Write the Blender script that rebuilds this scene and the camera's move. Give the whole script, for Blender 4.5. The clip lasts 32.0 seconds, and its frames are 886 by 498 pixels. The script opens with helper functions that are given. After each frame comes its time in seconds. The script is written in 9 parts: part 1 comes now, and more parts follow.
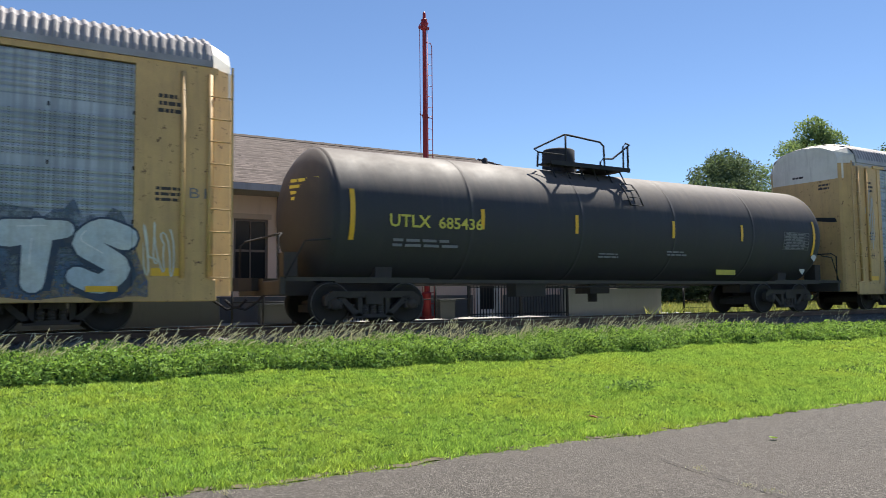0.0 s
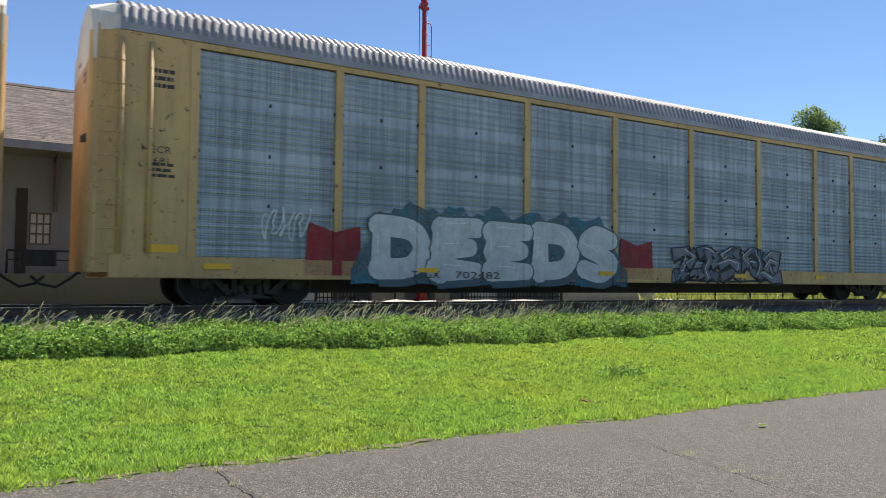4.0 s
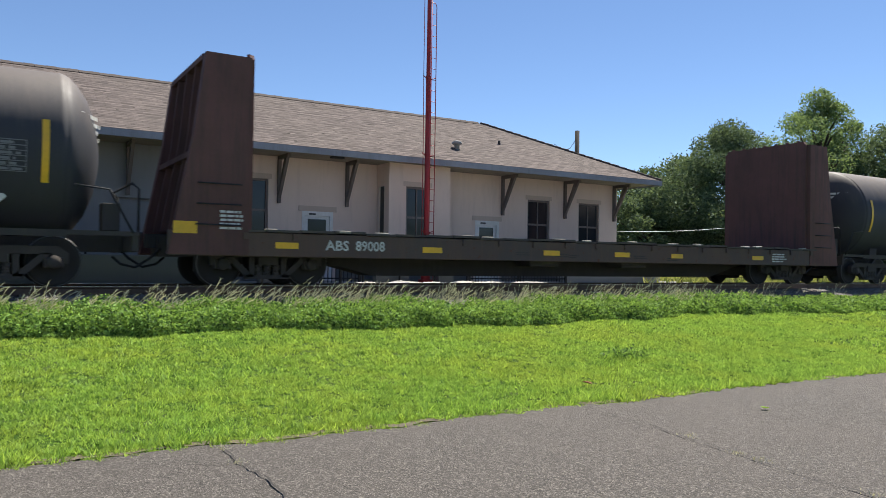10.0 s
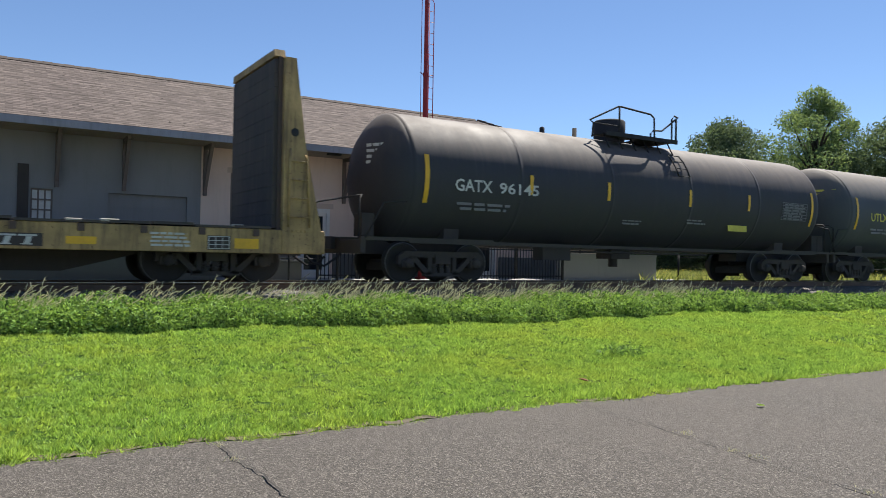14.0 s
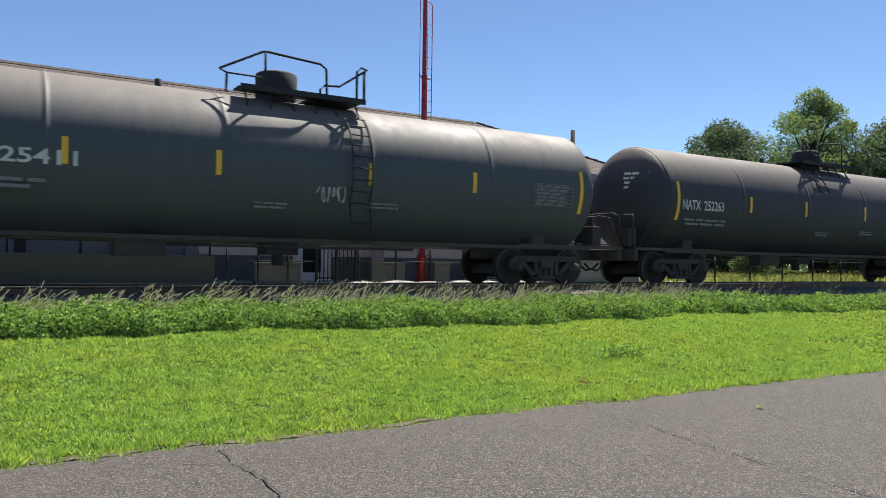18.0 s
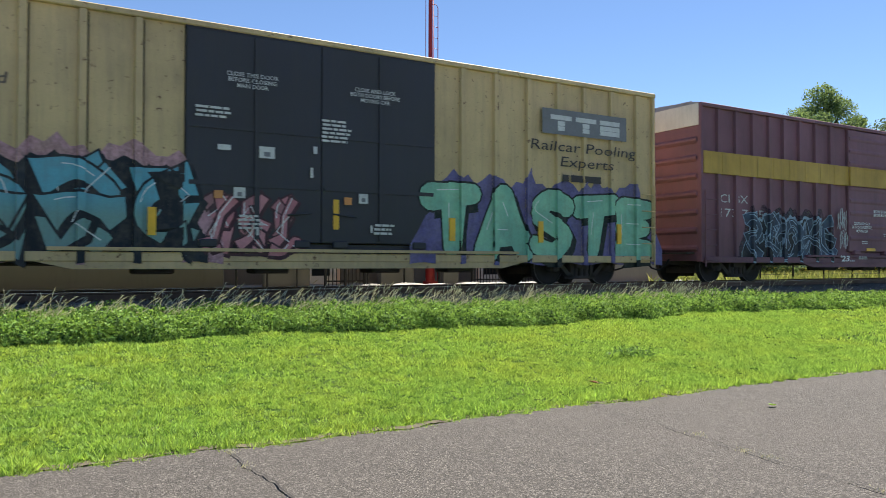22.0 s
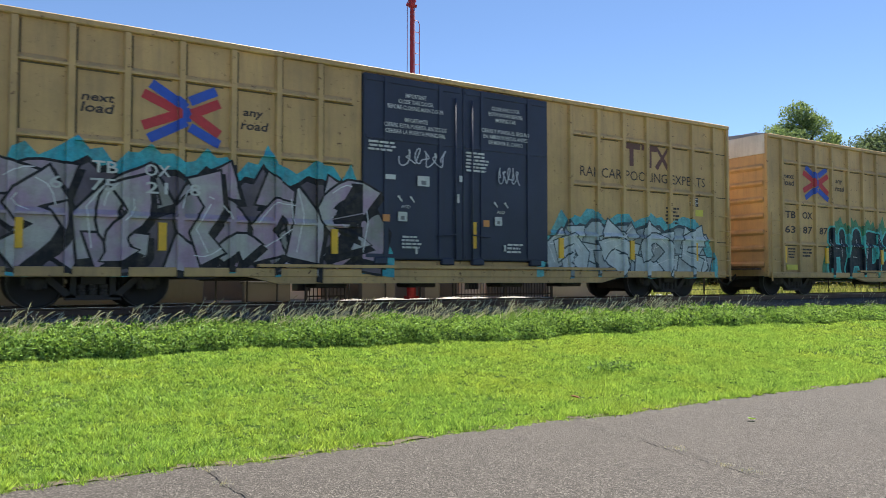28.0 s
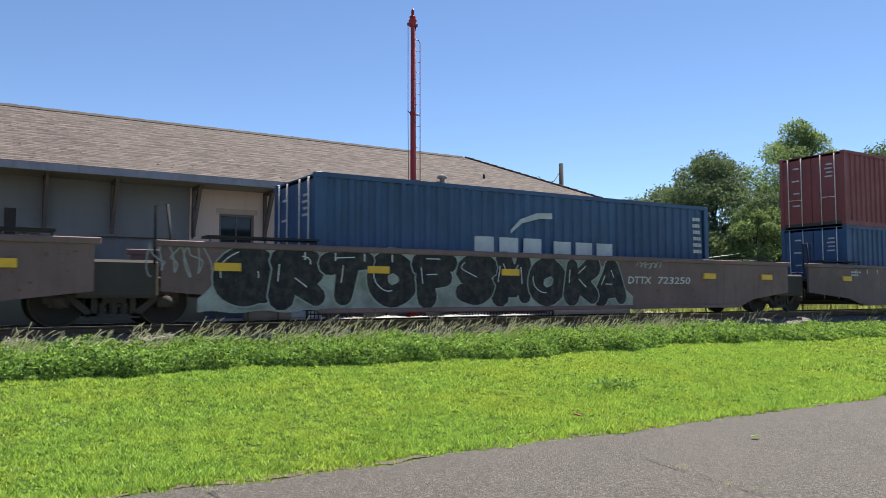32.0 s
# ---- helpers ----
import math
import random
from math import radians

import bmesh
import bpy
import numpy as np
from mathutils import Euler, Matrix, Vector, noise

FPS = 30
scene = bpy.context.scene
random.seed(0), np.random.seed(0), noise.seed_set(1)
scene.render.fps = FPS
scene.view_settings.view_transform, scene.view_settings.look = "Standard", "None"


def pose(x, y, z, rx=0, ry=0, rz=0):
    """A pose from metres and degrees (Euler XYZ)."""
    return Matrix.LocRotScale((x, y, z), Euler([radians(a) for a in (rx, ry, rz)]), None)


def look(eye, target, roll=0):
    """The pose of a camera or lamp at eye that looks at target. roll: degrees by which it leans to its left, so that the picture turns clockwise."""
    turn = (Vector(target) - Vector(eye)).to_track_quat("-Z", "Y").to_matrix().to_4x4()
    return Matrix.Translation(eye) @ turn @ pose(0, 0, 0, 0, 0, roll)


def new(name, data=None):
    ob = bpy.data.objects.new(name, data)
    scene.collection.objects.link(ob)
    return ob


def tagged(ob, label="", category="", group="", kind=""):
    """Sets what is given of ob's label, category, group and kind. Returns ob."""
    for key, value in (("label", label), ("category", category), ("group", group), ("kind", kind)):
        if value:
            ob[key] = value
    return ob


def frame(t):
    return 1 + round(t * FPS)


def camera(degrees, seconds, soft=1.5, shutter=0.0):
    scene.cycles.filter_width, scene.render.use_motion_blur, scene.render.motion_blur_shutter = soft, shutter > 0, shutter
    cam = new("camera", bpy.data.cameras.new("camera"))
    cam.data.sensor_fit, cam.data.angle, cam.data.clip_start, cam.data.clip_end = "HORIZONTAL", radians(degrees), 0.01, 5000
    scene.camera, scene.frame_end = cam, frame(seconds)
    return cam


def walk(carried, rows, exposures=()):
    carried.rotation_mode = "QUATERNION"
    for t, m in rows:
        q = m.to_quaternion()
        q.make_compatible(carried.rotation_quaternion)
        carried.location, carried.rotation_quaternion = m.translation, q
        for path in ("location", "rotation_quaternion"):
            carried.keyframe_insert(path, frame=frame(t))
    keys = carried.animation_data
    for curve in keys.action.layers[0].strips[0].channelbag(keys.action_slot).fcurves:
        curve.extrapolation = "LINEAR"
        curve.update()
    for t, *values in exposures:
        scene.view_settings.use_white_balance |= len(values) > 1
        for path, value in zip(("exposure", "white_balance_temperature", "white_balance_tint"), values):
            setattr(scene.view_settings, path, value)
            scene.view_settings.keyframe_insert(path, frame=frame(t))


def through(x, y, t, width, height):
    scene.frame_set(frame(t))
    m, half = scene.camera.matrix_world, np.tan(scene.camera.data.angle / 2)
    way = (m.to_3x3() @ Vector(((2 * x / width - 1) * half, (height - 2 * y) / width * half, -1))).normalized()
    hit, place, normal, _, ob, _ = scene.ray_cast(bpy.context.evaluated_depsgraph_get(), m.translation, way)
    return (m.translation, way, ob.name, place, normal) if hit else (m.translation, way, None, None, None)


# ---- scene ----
EYE = Vector((0.0, 0.0, 1.5))
RAIL_Z = 0.98      # top of the rails
TRACK_Y = 15.60    # middle of the track
SPEED = 20.0       # of the train, metres a second


def aim(yaw, pitch, roll):
    """The hand-held camera's pose: degrees right of the line across the track, up, and lean."""
    a, b = radians(yaw), radians(pitch)
    return look(EYE, EYE + Vector((math.sin(a) * math.cos(b), math.cos(a) * math.cos(b), math.sin(b))), roll)


cam = camera(60.885, 32.0, soft=0.8, shutter=0.06)
walk(cam, [
    (0.0, aim(31.111, 3.781, -0.603)),
    (0.5, aim(30.961, 3.703, -0.476)),
    (1.0, aim(30.930, 3.506, -0.253)),
    (1.5, aim(30.946, 3.264, -0.030)),
    (2.0, aim(31.038, 3.080, 0.124)),
    (2.5, aim(31.121, 2.893, 0.196)),
    (3.0, aim(31.197, 2.693, 0.321)),
    (3.5, aim(31.328, 2.535, 0.440)),
    (5.5, aim(31.833, 2.310, 0.855)),
    (6.0, aim(31.993, 2.323, 0.922)),
    (6.5, aim(32.104, 2.293, 0.999)),
    (7.0, aim(32.081, 2.200, 0.865)),
    (7.5, aim(31.957, 1.969, 0.795)),
    (8.0, aim(31.688, 1.762, 0.772)),
    (8.5, aim(31.427, 1.575, 0.731)),
    (9.0, aim(31.238, 1.360, 0.755)),
    (9.5, aim(31.149, 1.207, 0.817)),
    (10.0, aim(31.141, 1.017, 0.853)),
    (10.5, aim(31.200, 0.953, 0.838)),
    (11.0, aim(31.274, 0.864, 0.949)),
    (11.5, aim(31.358, 0.845, 0.913)),
    (12.0, aim(31.447, 0.830, 0.955)),
    (12.5, aim(31.541, 0.807, 1.029)),
    (13.0, aim(31.586, 0.811, 1.020)),
    (13.5, aim(31.542, 0.810, 1.019)),
    (14.0, aim(31.384, 0.804, 0.988)),
    (14.5, aim(31.228, 0.758, 0.991)),
    (16.5, aim(31.243, 0.694, 0.998)),
    (17.0, aim(31.284, 0.815, 0.929)),
    (17.5, aim(31.345, 0.909, 0.910)),
    (18.0, aim(31.455, 0.985, 0.806)),
    (18.5, aim(31.592, 1.054, 0.835)),
    (19.0, aim(31.734, 1.204, 0.756)),
    (19.5, aim(31.700, 1.320, 0.654)),
    (20.0, aim(31.293, 1.349, 0.483)),
    (20.5, aim(30.896, 1.324, 0.296)),
    (21.0, aim(30.743, 1.365, 0.206)),
    (21.5, aim(30.768, 1.252, 0.220)),
    (22.0, aim(30.808, 1.114, 0.060)),
    (22.5, aim(30.900, 1.042, -0.030)),
    (23.0, aim(31.095, 1.018, -0.070)),
    (23.5, aim(31.242, 1.089, -0.069)),
    (24.0, aim(31.409, 1.250, -0.128)),
    (24.5, aim(31.529, 1.429, -0.079)),
    (25.0, aim(31.687, 1.587, -0.078)),
    (25.5, aim(31.871, 1.732, -0.010)),
    (27.5, aim(32.169, 2.102, 0.070)),
    (28.0, aim(32.230, 2.246, 0.026)),
    (28.5, aim(32.179, 2.471, -0.036)),
    (29.0, aim(32.142, 2.693, -0.087)),
    (29.5, aim(32.060, 2.908, -0.083)),
    (30.0, aim(32.045, 3.067, -0.098)),
    (30.5, aim(32.072, 3.169, -0.065)),
    (31.0, aim(32.131, 3.314, -0.084)),
    (31.5, aim(32.137, 3.434, -0.060)),
    (32.0, aim(32.146, 3.593, -0.119)),
], exposures=[(0.0, 1.11), (6.0, 1.15), (10.0, 1.05), (17.0, 1.02), (20.0, 1.06), (21.0, 1.22), (25.0, 1.28), (28.5, 1.25), (32.0, 1.16)])

# world and sun
SUN = Vector((0.48, 0.25, 0.95)).normalized()
SUN_EL = math.asin(SUN.z)
SUN_ROT = math.atan2(SUN.x, SUN.y)
world = bpy.data.worlds.new("sky")
scene.world = world
world.use_nodes = True
wn = world.node_tree
sky = wn.nodes.new("ShaderNodeTexSky")
sky.sky_type = "NISHITA"
sky.sun_disc = False
sky.sun_elevation = SUN_EL
sky.sun_rotation = SUN_ROT
sky.air_density, sky.dust_density, sky.ozone_density = 0.72, 0.0, 4.6
wn.nodes["Background"].inputs["Strength"].default_value = 0.074
wn.links.new(sky.outputs["Color"], wn.nodes["Background"].inputs["Color"])
sun_data = bpy.data.lights.new("sun", "SUN")
sun_data.energy, sun_data.angle, sun_data.color = 5.0, radians(0.53), (1.0, 0.95, 0.86)
sun_ob = new("sun", sun_data)
sun_ob.matrix_world = look(SUN * 60, (0, 0, 0))


# ---- mesh tools ----
class Shape:
    """Collects corners and faces; made into one mesh by part() or thing()."""

    def __init__(self):
        self.v, self.f, self.smooth = [], [], []

    def add(self, vs, fs, smooth=False):
        n = len(self.v)
        self.v.extend(vs)
        self.f.extend([tuple(i + n for i in f) for f in fs])
        self.smooth.extend([smooth] * len(fs))
        return self

    def box(self, x0, x1, y0, y1, z0, z1):
        return self.add([(x0, y0, z0), (x1, y0, z0), (x1, y1, z0), (x0, y1, z0), (x0, y0, z1), (x1, y0, z1), (x1, y1, z1), (x0, y1, z1)],
                        [(0, 3, 2, 1), (4, 5, 6, 7), (0, 1, 5, 4), (1, 2, 6, 5), (2, 3, 7, 6), (3, 0, 4, 7)])

    def bevelled(self, x0, x1, y0, y1, z0, z1, b=0.01):
        """A box with chamfered edges."""
        vs, ix = [], {}
        for sx in (0, 1):
            for sy in (0, 1):
                for sz in (0, 1):
                    c = (x1 if sx else x0, y1 if sy else y0, z1 if sz else z0)
                    d = (-b if sx else b, -b if sy else b, -b if sz else b)
                    for k in range(3):
                        ix[sx, sy, sz, k] = len(vs)
                        vs.append(tuple(c[i] if i == k else c[i] + d[i] for i in range(3)))
        fs = []
        q = [(0, 0), (1, 0), (1, 1), (0, 1)]
        for s in (0, 1):
            fs.append(tuple(ix[s, a, c, 0] for a, c in (q if s else q[::-1])))
            fs.append(tuple(ix[a, s, c, 1] for a, c in (q[::-1] if s else q)))
            fs.append(tuple(ix[a, c, s, 2] for a, c in (q if s else q[::-1])))
        for a in (0, 1):
            for c in (0, 1):
                fs.append((ix[0, a, c, 1], ix[1, a, c, 1], ix[1, a, c, 2], ix[0, a, c, 2]) if a == c else (ix[0, a, c, 2], ix[1, a, c, 2], ix[1, a, c, 1], ix[0, a, c, 1]))
                fs.append((ix[a, 0, c, 2], ix[a, 1, c, 2], ix[a, 1, c, 0], ix[a, 0, c, 0]) if a == c else (ix[a, 0, c, 0], ix[a, 1, c, 0], ix[a, 1, c, 2], ix[a, 0, c, 2]))
                fs.append((ix[a, c, 0, 0], ix[a, c, 1, 0], ix[a, c, 1, 1], ix[a, c, 0, 1]) if a == c else (ix[a, c, 0, 1], ix[a, c, 1, 1], ix[a, c, 1, 0], ix[a, c, 0, 0]))
                for e in (0, 1):
                    t = (ix[a, c, e, 0], ix[a, c, e, 1], ix[a, c, e, 2])
                    fs.append(t if (a + c + e) % 2 else t[::-1])
        return self.add(vs, fs)

    def prism(self, pts, y0, y1, axis="y"):
        """A flat outline (list of pairs) pushed from y0 to y1 along the axis."""
        n = len(pts)
        if axis == "y":
            a, b = [(p, y0, q) for p, q in pts], [(p, y1, q) for p, q in pts]
        elif axis == "x":
            a, b = [(y0, p, q) for p, q in pts], [(y1, p, q) for p, q in pts]
        else:
            a, b = [(p, q, y0) for p, q in pts], [(p, q, y1) for p, q in pts]
        fs = [tuple(range(n)), tuple(range(2 * n - 1, n - 1, -1))]
        fs += [(i + n, (i + 1) % n + n, (i + 1) % n, i) for i in range(n)]
        return self.add(a + b, fs)

    def tube(self, pts, r=0.02, sides=6, smooth=True):
        """A round bar along a line of points."""
        pts = [Vector(p) for p in pts]
        vs, fs = [], []
        for i, p in enumerate(pts):
            d = (pts[min(i + 1, len(pts) - 1)] - pts[max(i - 1, 0)]).normalized()
            u = d.cross(Vector((0, 0, 1)) if abs(d.z) < 0.9 else Vector((1, 0, 0))).normalized()
            w = d.cross(u)
            for k in range(sides):
                t = 2 * math.pi * k / sides
                vs.append(tuple(p + (u * math.cos(t) + w * math.sin(t)) * (r[i] if isinstance(r, (list, tuple)) else r)))
        for i in range(len(pts) - 1):
            for k in range(sides):
                k2 = (k + 1) % sides
                fs.append((i * sides + k2, i * sides + k, (i + 1) * sides + k, (i + 1) * sides + k2))
        fs.append(tuple(range(sides)))
        fs.append(tuple((len(pts) - 1) * sides + k for k in reversed(range(sides))))
        return self.add(vs, fs, smooth)

    def spun(self, prof, centre, axis="z", sides=20, smooth=True, arc=(0.0, 360.0)):
        """A profile of (radius, height) pairs turned about an axis."""
        vs, fs = [], []
        full = abs(arc[1] - arc[0]) >= 359.9
        m = sides if full else sides + 1
        for r, h in prof:
            for k in range(m):
                t = radians(arc[0] + (arc[1] - arc[0]) * k / sides)
                a, b = r * math.cos(t), r * math.sin(t)
                p = {"z": (a, b, h), "y": (a, h, b), "x": (h, a, b)}[axis]
                vs.append((p[0] + centre[0], p[1] + centre[1], p[2] + centre[2]))
        for i in range(len(prof) - 1):
            for k in range(sides):
                k2 = (k + 1) % m
                fs.append((i * m + k, i * m + k2, (i + 1) * m + k2, (i + 1) * m + k))
        return self.add(vs, fs, smooth)

    def sheet(self, xs, zs, at):
        """A surface over two lists of values; at(x, z) gives the corner."""
        n = len(zs)
        vs = [at(x, z) for x in xs for z in zs]
        fs = [(i * n + j, (i + 1) * n + j, (i + 1) * n + j + 1, i * n + j + 1) for i in range(len(xs) - 1) for j in range(n - 1)]
        return self.add(vs, fs)

    def mesh(self, name):
        me = bpy.data.meshes.new(name)
        me.from_pydata(self.v, [], self.f)
        if any(self.smooth):
            me.polygons.foreach_set("use_smooth", self.smooth)
        me.update()
        return me


def fast_mesh(name, co, faces, mat):
    """A big mesh from arrays: corners (n, 3) and faces (m, k)."""
    me = bpy.data.meshes.new(name)
    k = faces.shape[1]
    me.vertices.add(len(co))
    me.vertices.foreach_set("co", np.asarray(co, np.float32).ravel())
    me.loops.add(faces.size)
    me.loops.foreach_set("vertex_index", np.asarray(faces, np.int32).ravel())
    me.polygons.add(len(faces))
    me.polygons.foreach_set("loop_start", np.arange(0, faces.size, k, dtype=np.int32))
    me.update(calc_edges=True)
    me.materials.append(mat)
    return me


def part(name, shape, mat, parent, label="", at=None):
    """One mesh object under a thing or under a part."""
    me = shape if isinstance(shape, bpy.types.Mesh) else shape.mesh(name)
    if not me.materials:
        me.materials.append(mat)
    ob = new(name, me)
    ob.parent = parent
    if at is not None:
        ob.matrix_basis = at
    if label:
        ob["label"] = label
    return ob


def pieces(name, shape, mat, parent, label="", rest=""):
    """Each separate piece of a shape as a part of its own; with rest, the others become sub-parts of the first."""
    home = list(range(len(shape.v)))

    def root_of(i):
        while home[i] != i:
            home[i] = home[home[i]]
            i = home[i]
        return i

    for f in shape.f:
        for i in f[1:]:
            home[root_of(i)] = root_of(f[0])
    groups = {}
    for n, f in enumerate(shape.f):
        groups.setdefault(root_of(f[0]), []).append(n)
    first = None
    for ids in groups.values():
        s, at = Shape(), {}
        for n in ids:
            for i in shape.f[n]:
                if i not in at:
                    at[i] = len(s.v)
                    s.v.append(shape.v[i])
            s.f.append(tuple(at[i] for i in shape.f[n]))
            s.smooth.append(shape.smooth[n])
        ob = part(name if first is None or not rest else rest, s, mat, parent if first is None or not rest else first, label if first is None or not rest else "")
        first = first or ob
    return first


def holder(name, m, label, category, group="", kind=""):
    """An Empty at a thing's base, that carries its parts."""
    ob = new(name)
    ob.empty_display_size = 0.2
    ob.matrix_basis = m
    return tagged(ob, label, category, group, kind)


def thing(name, shape, mat, label, category, m=None, group="", kind=""):
    me = shape if isinstance(shape, bpy.types.Mesh) else shape.mesh(name)
    if not me.materials:
        me.materials.append(mat)
    ob = new(name, me)
    if m is not None:
        ob.matrix_basis = m
    return tagged(ob, label, category, group, kind)


# ---- materials ----
def rgb(*c):
    """Linear colour from 0-255 values."""
    return tuple((x / 255 / 12.92 if x / 255 <= 0.04045 else ((x / 255 + 0.055) / 1.055) ** 2.4) for x in c)


class Nodes:
    """A short way to write node materials."""

    def __init__(self, name):
        self.mat = bpy.data.materials.new(name)
        self.mat.use_nodes = True
        self.t = self.mat.node_tree
        self.bsdf = self.t.nodes["Principled BSDF"]
        self.out = self.t.nodes["Material Output"]
        self.coord = self.t.nodes.new("ShaderNodeTexCoord")

    def node(self, kind, **values):
        n = self.t.nodes.new("ShaderNode" + kind)
        for k, v in values.items():
            if isinstance(v, bpy.types.NodeSocket):
                self.t.links.new(v, n.inputs[k.replace("_", " ")])
            else:
                n.inputs[k.replace("_", " ")].default_value = v
        return n

    def link(self, a, b):
        self.t.links.new(a, b)

    def mapped(self, scale=(1, 1, 1), space="Object"):
        n = self.t.nodes.new("ShaderNodeMapping")
        n.inputs["Scale"].default_value = scale
        self.link(self.coord.outputs[space], n.inputs["Vector"])
        return n.outputs["Vector"]

    def noise(self, scale, detail=5.0, rough=0.6, stretch=(1, 1, 1), space="Object"):
        n = self.node("TexNoise", Vector=self.mapped(stretch, space), Scale=scale, Detail=detail, Roughness=rough)
        return n.outputs["Fac"]

    def ramp(self, fac, stops):
        n = self.t.nodes.new("ShaderNodeValToRGB")
        self.link(fac, n.inputs["Fac"])
        el = n.color_ramp.elements
        while len(el) < len(stops):
            el.new(0.5)
        for e, (p, c) in zip(el, stops):
            e.position = p
            e.color = (*c, 1.0) if isinstance(c, (tuple, list)) else (c, c, c, 1.0)
        return n.outputs["Color"]

    def mix(self, fac, a, b, mode="MIX"):
        n = self.t.nodes.new("ShaderNodeMix")
        n.data_type, n.blend_type = "RGBA", mode
        for s, v in (("Factor", fac), ("A", a), ("B", b)):
            i = next(k for k in n.inputs if k.name == s and k.enabled)
            if isinstance(v, bpy.types.NodeSocket):
                self.link(v, i)
            else:
                i.default_value = v if s == "Factor" else (*v, 1.0)
        return next(k for k in n.outputs if k.enabled)

    def math(self, op, a, b=0.0):
        n = self.t.nodes.new("ShaderNodeMath")
        n.operation = op
        for i, v in enumerate((a, b)):
            if isinstance(v, bpy.types.NodeSocket):
                self.link(v, n.inputs[i])
            else:
                n.inputs[i].default_value = v
        return n.outputs[0]

    def bump(self, height, strength=0.3, distance=0.01):
        n = self.node("Bump", Height=height, Strength=strength, Distance=distance)
        self.link(n.outputs["Normal"], self.bsdf.inputs["Normal"])
        return n

    def done(self, colour, rough=0.6, metal=0.0, spec=0.5):
        for s, v in (("Base Color", colour), ("Roughness", rough), ("Metallic", metal), ("Specular IOR Level", spec)):
            if isinstance(v, bpy.types.NodeSocket):
                self.link(v, self.bsdf.inputs[s])
            else:
                self.bsdf.inputs[s].default_value = (*v, 1.0) if isinstance(v, tuple) else v
        return self.mat


def worn(name, colour, dirt=(0.06, 0.05, 0.04), amount=0.45, rough=0.55, metal=0.0, scale=1.0, streak=0.5, rust=None, spec=0.4):
    """Painted or bare surface with large stains, downward streaks and fine grain."""
    m = Nodes(name)
    big = m.noise(0.55 * scale, 6, 0.65)
    run = m.noise(2.2 * scale, 5, 0.7, stretch=(3.0, 3.0, 0.25))
    fine = m.noise(38 * scale, 4, 0.7)
    stain = m.math("MULTIPLY", m.ramp(big, [(0.38, 0.0), (0.75, 1.0)]), amount)
    drip = m.math("MULTIPLY", m.ramp(run, [(0.48, 0.0), (0.78, 1.0)]), amount * streak * 1.6)
    c = m.mix(stain, colour, dirt)
    c = m.mix(drip, c, dirt)
    c = m.mix(0.22, c, m.ramp(fine, [(0.3, 0.55), (0.7, 1.0)]), "MULTIPLY")
    if rust:
        spots = m.noise(7.5 * scale, 8, 0.72)
        c = m.mix(m.ramp(spots, [(0.605, 0.0), (0.655, 1.0)]), c, rust)
    m.bump(m.math("ADD", fine, big), 0.12, 0.01)
    r = m.ramp(big, [(0.3, rough - 0.08), (0.75, min(1.0, rough + 0.18))])
    return m.done(c, r, metal, spec)


def plain(name, colour, rough=0.6, metal=0.0, amount=0.25):
    """A small part's surface: one paint with grain and a little grime."""
    m = Nodes(name)
    g = m.noise(14, 5, 0.7)
    big = m.noise(2.0, 4, 0.6)
    c = m.mix(m.math("MULTIPLY", m.ramp(g, [(0.35, 0.0), (0.8, 1.0)]), amount), colour, tuple(x * 0.45 for x in colour))
    c = m.mix(m.math("MULTIPLY", m.ramp(big, [(0.4, 0.0), (0.8, 1.0)]), amount), c, (0.10, 0.09, 0.075))
    m.bump(g, 0.08, 0.005)
    return m.done(c, rough, metal, 0.4)


def leafy(name, dark, light, through=0.45, scale=6.0, rough=0.55, other=None):
    """Leaves and blades: varied from piece to piece, and light comes through them."""
    m = Nodes(name)
    geo = m.t.nodes.new("ShaderNodeNewGeometry")
    patch = m.noise(scale, 3, 0.6, space="Object")
    f = m.math("ADD", m.math("MULTIPLY", geo.outputs["Random Per Island"], 0.6), m.math("MULTIPLY", patch, 0.5))
    c = m.ramp(f, [(0.2, dark), (0.8, light)])
    if other:
        wide = m.math("ADD", m.math("MULTIPLY", m.noise(0.55, 4, 0.6), 0.6), m.math("MULTIPLY", m.noise(2.6, 4, 0.65), 0.4))
        c = m.mix(m.math("MULTIPLY", m.ramp(wide, [(0.44, 0.0), (0.66, 1.0)]), 0.6), c, m.ramp(f, [(0.2, tuple(0.3 * x for x in other)), (0.8, other)]))
    m.done(c, rough, 0.0, 0.08)
    tr = m.node("BsdfTranslucent", Color=m.mix(1.0, c, (1.25, 1.15, 0.70), "MULTIPLY"))
    mx = m.t.nodes.new("ShaderNodeMixShader")
    mx.inputs[0].default_value = through
    m.link(m.bsdf.outputs[0], mx.inputs[1])
    m.link(tr.outputs[0], mx.inputs[2])
    m.link(mx.outputs[0], m.out.inputs["Surface"])
    return m.mat


